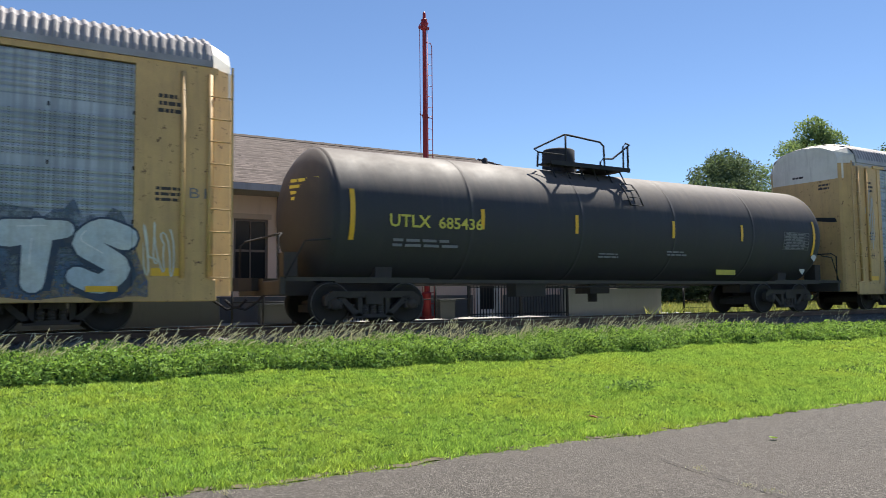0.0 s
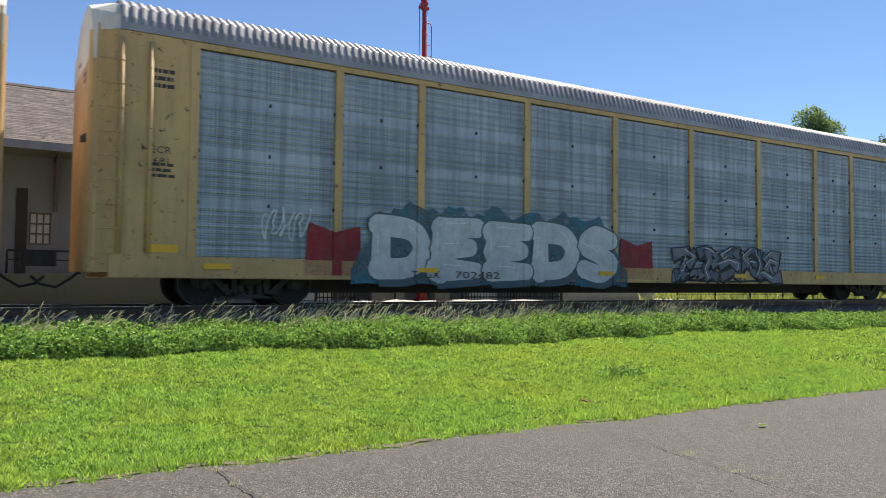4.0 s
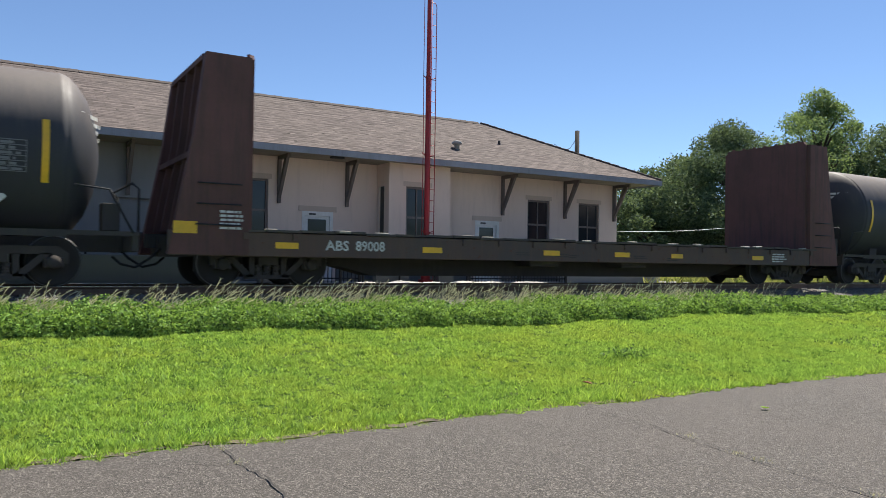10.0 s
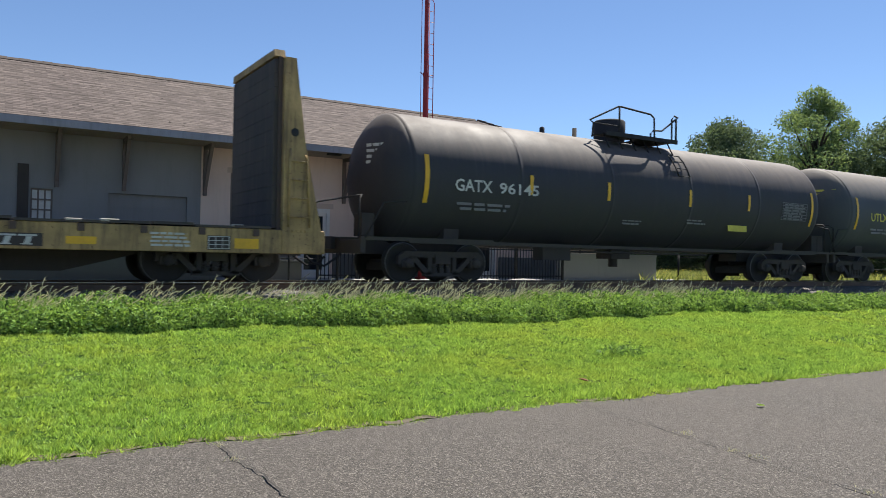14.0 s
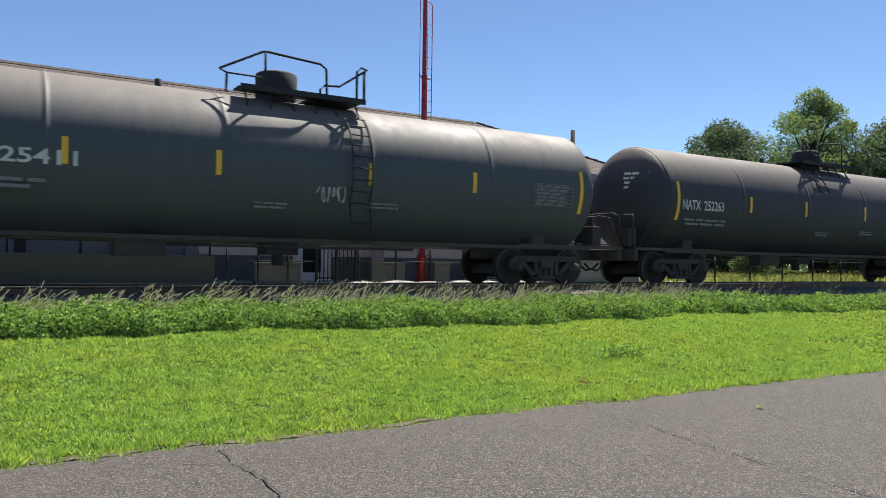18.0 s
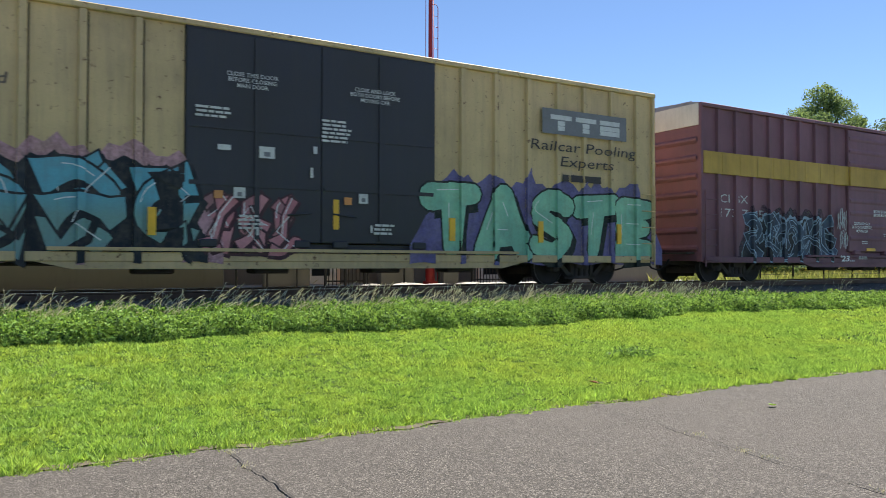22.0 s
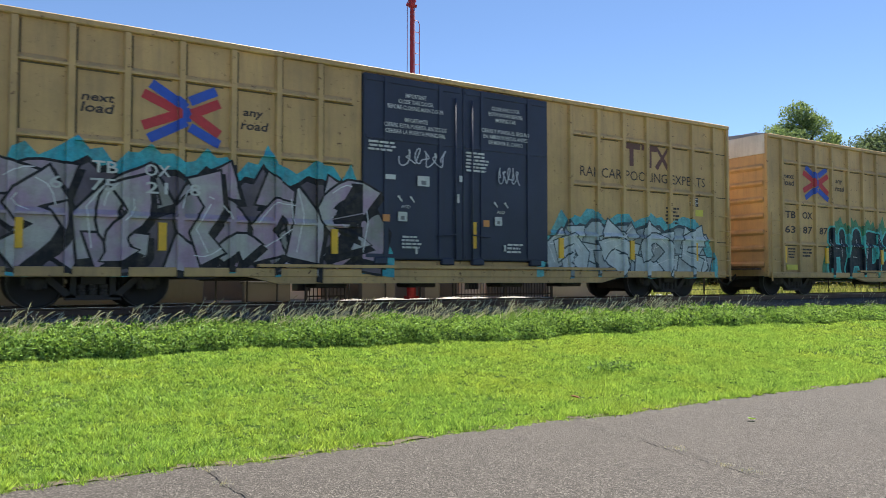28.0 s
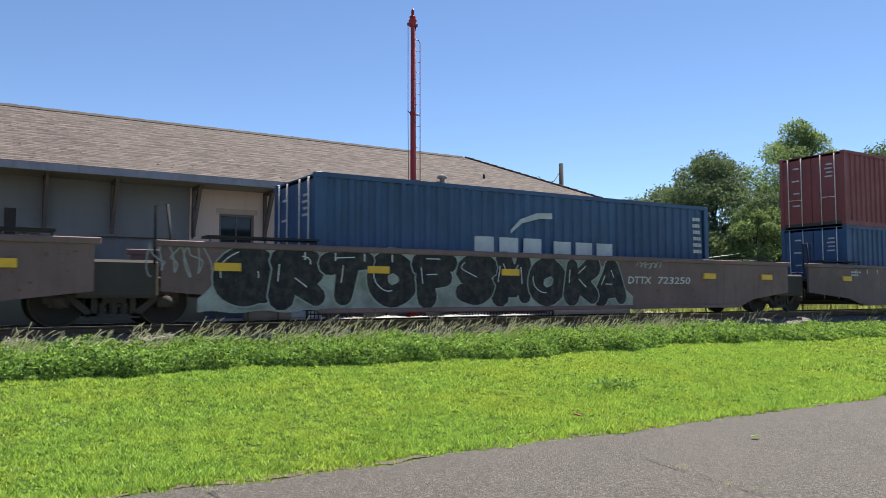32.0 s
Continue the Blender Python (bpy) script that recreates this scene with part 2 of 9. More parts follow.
def asphalt():
    m = Nodes("asphalt")
    agg = m.node("TexVoronoi", Vector=m.mapped(), Scale=100.0)
    grain = m.noise(170, 3, 0.7)
    big = m.noise(0.35, 5, 0.6)
    mid = m.noise(3.0, 6, 0.7)
    c = m.ramp(agg.outputs["Color"], [(0.08, (0.026, 0.024, 0.022)), (0.25, (0.064, 0.056, 0.050)), (0.62, (0.092, 0.081, 0.071)), (0.95, (0.27, 0.243, 0.215))])
    c = m.mix(0.6, c, m.ramp(grain, [(0.3, 0.40), (0.72, 1.0)]), "MULTIPLY")
    c = m.mix(m.math("MULTIPLY", m.ramp(big, [(0.4, 0.0), (0.7, 1.0)]), 0.35), c, (0.096, 0.082, 0.072))
    c = m.mix(m.math("MULTIPLY", m.ramp(mid, [(0.55, 0.0), (0.75, 1.0)]), 0.35), c, (0.045, 0.040, 0.036))
    m.bump(m.math("ADD", agg.outputs["Distance"], grain), 0.8, 0.008)
    return m.done(c, 0.88, 0.0, 0.3)


def soil():
    m = Nodes("lawn_soil")
    a, b = m.noise(0.8, 6, 0.6), m.noise(30, 5, 0.7)
    c = m.ramp(b, [(0.3, (0.018, 0.042, 0.006)), (0.7, (0.055, 0.105, 0.012))])
    c = m.mix(m.math("MULTIPLY", m.ramp(a, [(0.45, 0.0), (0.7, 1.0)]), 0.3), c, (0.13, 0.13, 0.045))
    m.bump(b, 0.6, 0.03)
    return m.done(c, 0.95, 0.0, 0.1)


def gravel(name, lo, hi):
    m = Nodes(name)
    v = m.node("TexVoronoi", Vector=m.mapped(), Scale=22.0)
    n = m.noise(1.2, 5, 0.6)
    c = m.ramp(v.outputs["Color"], [(0.1, lo), (0.9, hi)])
    c = m.mix(m.math("MULTIPLY", m.ramp(n, [(0.4, 0.0), (0.7, 1.0)]), 0.5), c, (0.06, 0.05, 0.04))
    m.bump(v.outputs["Distance"], 0.9, 0.04)
    return m.done(c, 0.95, 0.0, 0.2)


def shingles():
    m = Nodes("roof_shingles")
    br = m.node("TexBrick", Vector=m.mapped((1, 1, 1), "UV"), Color1=(*rgb(112, 101, 97), 1), Color2=(*rgb(76, 68, 66), 1),
                Mortar=(*rgb(80, 72, 69), 1), Scale=1.0, Mortar_Size=0.012, Brick_Width=0.31, Row_Height=0.14111)
    br.offset = 0.5
    big, mid, grain = m.noise(0.32, 5, 0.6), m.noise(2.6, 5, 0.7), m.noise(60, 3, 0.7)
    run = m.noise(1.4, 5, 0.7, stretch=(2.0, 0.3, 0.3))
    c = m.mix(m.math("MULTIPLY", m.ramp(big, [(0.35, 0.0), (0.7, 1.0)]), 0.45), br.outputs["Color"], rgb(100, 92, 86))
    c = m.mix(m.math("MULTIPLY", m.ramp(run, [(0.5, 0.0), (0.75, 1.0)]), 0.4), c, rgb(74, 67, 62))
    pits = m.noise(5.5, 2, 0.4)
    c = m.mix(m.ramp(pits, [(0.705, 0.0), (0.725, 1.0)]), c, rgb(48, 42, 38))
    c = m.mix(0.35, c, m.ramp(grain, [(0.3, 0.6), (0.7, 1.0)]), "MULTIPLY")
    m.bump(m.math("ADD", m.math("MULTIPLY", br.outputs["Fac"], -1.0), m.math("MULTIPLY", grain, 0.6)), 0.22, 0.008)
    return m.done(c, 0.92, 0.0, 0.2)


def stucco(name, colour):
    m = Nodes(name)
    big, fine = m.noise(0.45, 6, 0.65), m.noise(26, 5, 0.75)
    run = m.noise(1.7, 5, 0.7, stretch=(2.5, 2.5, 0.35))
    c = m.mix(m.math("MULTIPLY", m.ramp(big, [(0.4, 0.0), (0.75, 1.0)]), 0.35), colour, tuple(x * 0.72 for x in colour))
    c = m.mix(m.math("MULTIPLY", m.ramp(run, [(0.52, 0.0), (0.8, 1.0)]), 0.35), c, tuple(x * 0.6 for x in colour))
    m.bump(fine, 0.35, 0.01)
    return m.done(c, 0.9, 0.0, 0.2)


def galvanised():
    m = Nodes("galvanised_roof")
    a, b = m.noise(1.3, 5, 0.6), m.noise(24, 4, 0.7)
    c = m.ramp(a, [(0.3, (0.225, 0.205, 0.20)), (0.7, (0.35, 0.33, 0.325))])
    c = m.mix(m.math("MULTIPLY", m.ramp(b, [(0.5, 0.0), (0.8, 1.0)]), 0.3), c, (0.26, 0.22, 0.19))
    return m.done(c, 0.45, 0.35, 0.5)


def window_glass():
    m = Nodes("window_glass")
    n = m.noise(1.5, 3, 0.5)
    m.bump(n, 0.02, 0.02)
    return m.done((0.02, 0.024, 0.028), 0.06, 0.0, 0.4)


ASPHALT, SOIL = asphalt(), soil()
BALLAST = gravel("ballast", (0.085, 0.078, 0.068), (0.30, 0.28, 0.255))
STONE = plain("ballast_stone", (0.155, 0.145, 0.13), 0.95)
PALE_STONE = plain("pale_stone", (0.46, 0.44, 0.41), 0.95)
SHINGLE = shingles()
BEIGE = stucco("beige_stucco", rgb(218, 198, 184))
GREY_WALL = stucco("grey_plaster", rgb(136, 137, 138))
TRIM = worn("grey_trim", rgb(146, 148, 156), amount=0.35, rough=0.6)
DARK_WOOD = worn("dark_bracket_wood", rgb(112, 102, 98), amount=0.4, rough=0.75)
WHITE = plain("white_paint", (0.72, 0.72, 0.70), 0.5)
GLASS = window_glass()
FRAME = plain("brown_window_frame", rgb(116, 106, 100), 0.6)
SCREEN = plain("window_bars", rgb(60, 55, 52), 0.7)
RED = worn("red_mast_paint", rgb(158, 34, 38), dirt=(0.10, 0.03, 0.03), amount=0.5, rough=0.5)
BLACK = plain("black_iron", (0.020, 0.021, 0.026), 0.85)
RAIL = worn("rail_steel", (0.16, 0.10, 0.07), dirt=(0.05, 0.035, 0.03), amount=0.6, rough=0.6, metal=0.4)
RAIL_TOP = plain("polished_rail_head", (0.55, 0.55, 0.56), 0.25, 0.9)
TIE = worn("tie_wood", (0.075, 0.06, 0.05), dirt=(0.03, 0.025, 0.02), amount=0.6, rough=0.95)
CONCRETE = stucco("concrete", rgb(150, 150, 148))
DOCK = stucco("dock_concrete", rgb(104, 105, 104))
POLE_WOOD = worn("pole_wood", (0.045, 0.038, 0.034), amount=0.4, rough=0.9)
BARK = worn("bark", (0.085, 0.065, 0.05), dirt=(0.03, 0.025, 0.02), amount=0.6, rough=0.95, scale=3)
GRASS = leafy("grass_blades", (0.038, 0.115, 0.022), (0.40, 0.60, 0.145), 0.45, 4.5, 0.5, (0.50, 0.60, 0.12))
WEED = leafy("weed_leaves", (0.013, 0.042, 0.020), (0.31, 0.49, 0.125), 0.34, 3.2)
STRAW = leafy("seed_grass", (0.30, 0.31, 0.24), (0.58, 0.57, 0.48), 0.38, 2.0)
LEAF = leafy("tree_leaves", (0.050, 0.078, 0.052), (0.17, 0.235, 0.135), 0.30, 0.5, 0.7)
LEAF_LIGHT = leafy("light_tree_leaves", (0.080, 0.130, 0.065), (0.22, 0.31, 0.145), 0.40, 0.5, 0.7)
MEADOW = leafy("meadow_grass", (0.12, 0.17, 0.05), (0.38, 0.40, 0.17), 0.36, 0.8)
PETAL = plain("yellow_flower", (0.62, 0.45, 0.02), 0.6)
DEAD_LEAF = plain("dead_leaf", (0.22, 0.07, 0.03), 0.8)
EDGE_SOIL_SHADE = worn("edge_soil_shade", (0.075, 0.060, 0.042), dirt=(0.15, 0.125, 0.075), amount=0.7, rough=0.95, scale=8.0)
CRACK = plain("crack_filler", (0.03, 0.028, 0.026), 0.95)


# ---- the ground, one sheet ----
PROFILE = [(-4000, -0.3), (-60, -0.06), (-4.0, -0.03), (6.13, -0.03), (6.25, 0.0), (8.0, 0.10), (10.0, 0.26), (11.3, 0.38), (12.4, 0.50), (13.2, 0.60), (14.0, 0.74),
           (17.2, 0.74), (18.1, 0.66), (19.0, 0.80), (30.0, 0.84), (60.0, 0.70), (4000, 0.4)]


def ground_z(y):
    for (a, za), (b, zb) in zip(PROFILE, PROFILE[1:]):
        if y <= b:
            return za + (zb - za) * (y - a) / (b - a)
    return PROFILE[-1][1]


s = Shape()
s.sheet([-4000, -900, -200, -60, -20, 0, 10, 20, 30, 45, 70, 200, 900, 4000], [p[0] for p in PROFILE], lambda x, y: (x, y, ground_z(y)))
thing("ground", s, SOIL, "green grassy soil on both sides of the track", "ground", kind="structure")

s = Shape()
edge = lambda x: 6.13 + 0.05 * math.sin(x * 1.7) + 0.035 * math.sin(x * 4.9 + 1.0) + 0.02 * math.sin(x * 13.0)
xs = [-900, -200, -60] + [-20 + 0.25 * i for i in range(321)] + [90, 200, 900]
s.sheet(xs, [0.0, 0.5, 1.0], lambda x, f: (x, -2.5 + (edge(x) + 2.5) * f, 0.012 * math.sin(x * 0.6) * (f == 0.5)))
s.sheet(xs, [0.0, 1.0], lambda x, f: (x, edge(x), -0.06 * f))
thing("road", s, ASPHALT, "worn grey asphalt road with cracks and bare aggregate", "road", kind="structure")


def crack(points, width, seed):
    rng = random.Random(seed)
    line = []
    for (x0, y0), (x1, y1) in zip(points, points[1:]):
        n = max(2, int(math.hypot(x1 - x0, y1 - y0) / 0.06))
        for i in range(n):
            f = i / n
            line.append((x0 + (x1 - x0) * f + rng.uniform(-0.016, 0.016), y0 + (y1 - y0) * f + rng.uniform(-0.016, 0.016)))
    line.append(points[-1])
    s, vs, fs = Shape(), [], []
    for i, (x, y) in enumerate(line):
        a, b = line[max(0, i - 1)], line[min(len(line) - 1, i + 1)]
        dx, dy = b[0] - a[0], b[1] - a[1]
        d = math.hypot(dx, dy) or 1.0
        w = width * rng.uniform(0.35, 1.0) * (0.3 if i in (0, len(line) - 1) else 1.0)
        vs += [(x - dy / d * w, y + dx / d * w, 0.017), (x + dy / d * w, y - dx / d * w, 0.017)]
    fs = [(2 * i, 2 * i + 1, 2 * i + 3, 2 * i + 2) for i in range(len(line) - 1)]
    s.add(vs, fs)
    return s


CRACKS = [([(1.62, 6.02), (1.62, 5.78), (1.60, 5.50), (1.64, 5.23), (1.66, 4.94), (1.64, 4.71), (1.65, 4.45), (1.70, 3.9)], 0.008),
          ([(0.7, 5.9), (1.22, 5.77), (1.40, 5.59), (1.60, 5.50)], 0.005),
          ([(5.38, 6.0), (5.33, 5.58), (5.32, 4.98), (5.24, 4.61), (5.17, 4.15), (5.12, 3.82), (5.06, 3.48), (5.05, 3.21), (5.0, 2.6)], 0.007),
          ([(8.06, 5.41), (8.03, 5.14)], 0.008), ([(8.13, 4.62), (8.01, 4.4)], 0.007)]
for i, (pts, w) in enumerate(CRACKS):
    thing("road_crack", crack(pts, w, i), CRACK, "thin dark crack across the asphalt", "crack", kind="structure")

# unseen pale ground, added to bounce sunlight onto the train's near side
s = Shape().sheet([-300 + 20 * i for i in range(31)], [-60, -40, -20, -2.5], lambda x, y: (x, y, 0.004))
thing("bounce_ground", s, CONCRETE, "plain pale ground added unseen behind the road to bounce light", "car park", kind="structure")

# ---- grass as fine geometry ----
def blades(rng, x, y, z, height, width, lean):
    """Narrow three-cornered blades at the places given, as arrays."""
    n = len(x)
    a = rng.uniform(0, 2 * np.pi, n)
    h = height * rng.uniform(0.55, 1.25, n)
    w = width * rng.uniform(0.6, 1.2, n)
    la = rng.uniform(0, 2 * np.pi, n)
    ln = lean * rng.uniform(0.2, 1.0, n) * h
    co = np.empty((n, 3, 3))
    co[:, 0] = np.stack([x - np.cos(a) * w, y - np.sin(a) * w, z], 1)
    co[:, 1] = np.stack([x + np.cos(a) * w, y + np.sin(a) * w, z], 1)
    co[:, 2] = np.stack([x + np.cos(la) * ln, y + np.sin(la) * ln, z + h], 1)
    return co.reshape(-1, 3), np.arange(3 * n).reshape(-1, 3)


ZP = np.array(PROFILE)
gz = lambda y: np.interp(y, ZP[:, 0], ZP[:, 1])
rng = np.random.default_rng(3)


def scatter(rng, n, x0, x1, y0, y1):
    return rng.uniform(x0, x1, n), rng.uniform(y0, y1, n)


def joined(parts):
    co, fa, n = [], [], 0
    for c, f in parts:
        co.append(c)
        fa.append(f + n)
        n += len(c)
    return np.concatenate(co), np.concatenate(fa)


def on_lawn(x, y):
    return y > 6.10 + 0.05 * np.sin(x * 1.7) + 0.035 * np.sin(x * 4.9 + 1.0) - 0.02 + 0.05 * np.sin(x * 23.0)


def bare(x, y):
    """Thin patches between the tufts, a hand's width or two across."""
    a = np.sin(x * 31.0 + 2.2 * np.sin(y * 17.0)) * np.sin(y * 37.0 + 2.0 * np.sin(x * 14.0)) + 0.7 * np.sin(x * 9.3 + 1.5 * np.sin(y * 7.1)) * np.sin(y * 12.7 + x * 3.1)
    return a


def mound(x, y):
    """Taller and shorter growth, a step or less apart."""
    return 1.0 + 0.3 * np.sin(x * 3.1 + 2 * np.sin(y * 2.3)) * np.sin(y * 4.3 + x) + 0.35 * np.sin(x * 15.0 + 2.4 * np.sin(y * 9.0)) * np.sin(y * 13.0 + 2 * np.sin(x * 6.0))


def lawn(n, x0, x1, y0, y1, h, w, tufts, per):
    """Short blades everywhere, and tufts of longer, broader ones."""
    x, y = scatter(rng, n, x0, x1, y0, y1)
    k = on_lawn(x, y) & (bare(x, y) < rng.uniform(-0.05, 0.65, n))
    x, y = x[k], y[k]
    low = mound(x, y)
    a = blades(rng, x, y, gz(y), h * 0.62 * low, w, 1.0)
    cx, cy = scatter(rng, tufts, x0, x1, y0, y1)
    size = rng.uniform(0.6, 1.35, tufts)
    x = np.repeat(cx, per) + rng.normal(0, 0.024, tufts * per)
    y = np.repeat(cy, per) + rng.normal(0, 0.024, tufts * per)
    k = on_lawn(x, y) & (bare(x, y) < 0.6)
    b = blades(rng, x[k], y[k], gz(y[k]), (h * 0.95 * np.repeat(size * mound(cx, cy), per))[k], w * 1.6, 1.3)
    return joined([a, b])


co, fa = joined([lawn(9000, -1.0, 14.0, 6.03, 6.45, 0.060, 0.005, 2200, 14), lawn(6000, 6.0, 18.0, 6.05, 6.24, 0.085, 0.006, 900, 12), lawn(140000, -1.0, 13.0, 6.0, 8.6, 0.036, 0.0050, 17000, 13), lawn(110000, -1.0, 16.0, 8.6, 11.6, 0.040, 0.0065, 16000, 11), lawn(70000, 13.0, 30.0, 6.0, 11.6, 0.045, 0.010, 11000, 9),
                 lawn(50000, 30.0, 70.0, 6.0, 12.5, 0.08, 0.014, 2500, 8), lawn(20000, -20.0, -1.0, 6.0, 11.6, 0.07, 0.012, 800, 8)])
thing("lawn", fast_mesh("lawn", co, fa, GRASS), GRASS, "bright green mown lawn beside the road", "lawn", kind="stuff")


def leaves(rng, x, y, z, size, flat=0.5):
    """Small pointed leaves (two triangles folded along the middle) turned every way."""
    n = len(x)
    s = size * rng.uniform(0.6, 1.3, n)
    d = rng.normal(size=(n, 3))
    d[:, 2] *= flat
    d /= np.linalg.norm(d, axis=1)[:, None]
    e = np.cross(d, rng.normal(size=(n, 3)))
    e /= np.linalg.norm(e, axis=1)[:, None]
    p = np.stack([x, y, z], 1)
    co = np.empty((n, 4, 3))
    co[:, 0] = p - d * s[:, None] * 0.5
    co[:, 1] = p + e * s[:, None] * 0.24
    co[:, 2] = p + d * s[:, None] * 0.5
    co[:, 3] = p - e * s[:, None] * 0.24
    return co.reshape(-1, 3), np.arange(4 * n).reshape(-1, 4)


def weed_band(n, x0, x1, size):
    x = rng.uniform(x0, x1, n)
    foot = 11.25 + 0.18 * np.sin(x * 0.55) + 0.12 * np.sin(x * 1.9 + 1) + 0.06 * np.sin(x * 5.3)
    f = rng.uniform(0, 1, n) ** 1.25
    y = foot + f * 1.55
    top = 0.265 + 0.025 * np.sin(x * 1.3) + 0.035 * np.sin(x * 3.7 + 2) + 0.04 * np.sin(x * 8.1 + 2 * np.sin(y * 6)) + 0.03 * np.sin(x * 19.0 + 3 * np.sin(y * 9))
    prof = np.minimum(1.0, np.sqrt(np.maximum(f, 0.0) * 9.0)) * np.where(x > 15, np.maximum(0.35, 1 - (x - 15) * 0.05), 1.0)
    z = gz(y) + np.clip(top * prof, 0.05, 1) * rng.uniform(0.0, 1.0, n) ** 0.7 + 0.01
    return leaves(rng, x, y, z, size, 0.9)


def weed_blades(n, x0, x1, w):
    """Upright grass blades that stand between and above the weeds."""
    x = rng.uniform(x0, x1, n)
    foot = 11.28 + 0.18 * np.sin(x * 0.55) + 0.12 * np.sin(x * 1.9 + 1) + 0.06 * np.sin(x * 5.3)
    y = foot + 0.12 + rng.uniform(0, 1, n) ** 0.8 * 1.35
    tall = 0.24 + 0.06 * np.sin(x * 2.3 + y) + 0.07 * np.sin(x * 7.7 + 2 * np.sin(y * 5)) * np.sin(y * 11.0 + x)
    return blades(rng, x, y, gz(y), np.where(x > 15, np.maximum(0.4, 1 - (x - 15) * 0.05), 1.0) * tall, w, 0.75)


co, fa = joined([weed_blades(26000, -2.5, 14.0, 0.006), weed_blades(12000, 14.0, 32.0, 0.009)])
thing("weed_grass", fast_mesh("weed_grass", co, fa, WEED), WEED, "bright upright grass growing between the weeds", "grass", kind="stuff")
co, fa = joined([weed_band(95000, -2.5, 12.0, 0.058), weed_band(60000, 12.0, 30.0, 0.072), weed_band(22000, 30.0, 60.0, 0.12), weed_band(12000, -18.0, -2.5, 0.11)])
thing("weeds", fast_mesh("weeds", co, fa, WEED), WEED, "dense dark green leafy weeds along the ballast edge", "weeds", kind="stuff")


def seed_stems(n, x0, x1, clumps):
    """Clumps of thin stems that bow over to one side, each with a short feathery head."""
    vs, fs, k = [], [], 0
    spots = [(rng.uniform(x0, x1), rng.uniform(12.2, 13.0), rng.uniform(0.7, 1.1)) for i in range(clumps)]
    for i in range(n):
        cx, cy, big = spots[int(rng.integers(clumps))]
        x, y = cx + rng.normal(0, 0.16), cy + rng.normal(0, 0.10)
        h, lean, tw = rng.uniform(0.30, 0.68) * big, rng.normal(0.17, 0.13), rng.uniform(-0.12, 0.12)
        z0 = ground_z(y)
        line = [(x + lean * f ** 1.8, y + tw * f, z0 + h * (f - 0.14 * f ** 4)) for f in (0, 0.4, 0.7, 0.84, 0.93, 1.0)]
        for j, (a, b, c) in enumerate(line):
            w = (0.003, 0.003, 0.003, 0.007, 0.010, 0.003)[j]
            vs += [(a - w * 0.5, b, c + w * 0.5), (a + w * 0.5, b, c - w * 0.5)]
        fs += [(k + 2 * j, k + 2 * j + 1, k + 2 * j + 3, k + 2 * j + 2) for j in range(5)]
        k += 12
        for j in range(9):
            f = 0.70 + 0.034 * j
            bx, bz = x + lean * f ** 1.8, z0 + h * (f - 0.14 * f ** 4)
            e, g = rng.uniform(-0.030, 0.050), rng.uniform(-0.008, 0.040)
            vs += [(bx, y + tw * f, bz), (bx + 0.008, y + tw * f, bz + 0.006), (bx + e, y + tw * f + rng.uniform(-0.02, 0.02), bz + g)]
            fs.append((k, k + 1, k + 2))
            k += 3
    s = Shape()
    return s.add(vs, fs)


s = seed_stems(1500, -2.5, 15.0, 170)
thing("seed_grass", s, STRAW, "tall dry seed grass bending in the wind", "grass", kind="stuff")
s = seed_stems(420, 15.0, 45.0, 90)
thing("far_seed_grass", s, STRAW, "tall dry seed grass beside the far ballast", "grass", kind="stuff")

# soil and litter between road and lawn, the grass edge's shade painted in
s = Shape()
xs = [-2.0 + 0.045 * i for i in range(490)]
s.sheet(xs, [0.0, 1.0], lambda x, f: (x, edge(x) + 0.022 + 0.018 * math.sin(x * 17.0 + 2 * math.sin(x * 3.1)) + 0.014 * math.sin(x * 61.0 + 1) + 0.10 * f, 0.004 + 0.006 * f))
thing("edge_soil_shade", s, EDGE_SOIL_SHADE, "dark soil strip between asphalt and lawn with painted shade", "soil", kind="structure")

# small things on lawn and road
x = rng.normal(8.12, 0.17, 260)
y = rng.normal(8.17, 0.10, 260)
co, fa = leaves(rng, x, y, gz(y) + 0.05 + np.abs(rng.normal(0, 0.05, 260)), 0.06, 0.6)
thing("lawn_weed", fast_mesh("lawn_weed", co, fa, WEED), WEED, "low leafy weed growing in the lawn", "weed", kind="stuff")


def fallen_leaf(x, y, z, turn, mat, label, size=0.09):
    s = Shape()
    pts = [(0, -0.5), (0.28, -0.2), (0.34, 0.1), (0.18, 0.35), (0, 0.55), (-0.2, 0.32), (-0.33, 0.08), (-0.27, -0.22)]
    s.add([(a * size, b * size, 0.012 + 0.05 * size * abs(a) * 6) for a, b in pts] + [(0, 0, 0.004)], [(i, (i + 1) % 8, 8) for i in range(8)])
    return thing("fallen_leaf", s, mat, label, "leaf", pose(x, y, z, 8, 5, turn))


fallen_leaf(6.07, 6.72, 0.10, 30, DEAD_LEAF, "dry red-brown leaf lying on the lawn", 0.13)
fallen_leaf(7.04, 5.05, 0.012, 70, WEED, "green leaf lying on the asphalt", 0.10)
for i, (cx, cy, n) in enumerate([(1.60, 5.53, 40), (5.28, 4.54, 40), (5.16, 3.93, 45), (5.14, 3.73, 45), (5.02, 2.79, 30), (1.62, 6.0, 50)]):
    x, y = rng.normal(cx, 0.035, n), rng.normal(cy, 0.05, n)
    co, fa = blades(rng, x, y, np.full(n, 0.012), 0.026, 0.003, 1.0)
    thing("crack_grass", fast_mesh("crack_grass", co, fa, STRAW), STRAW, "small tuft of grass growing from a crack", "grass")

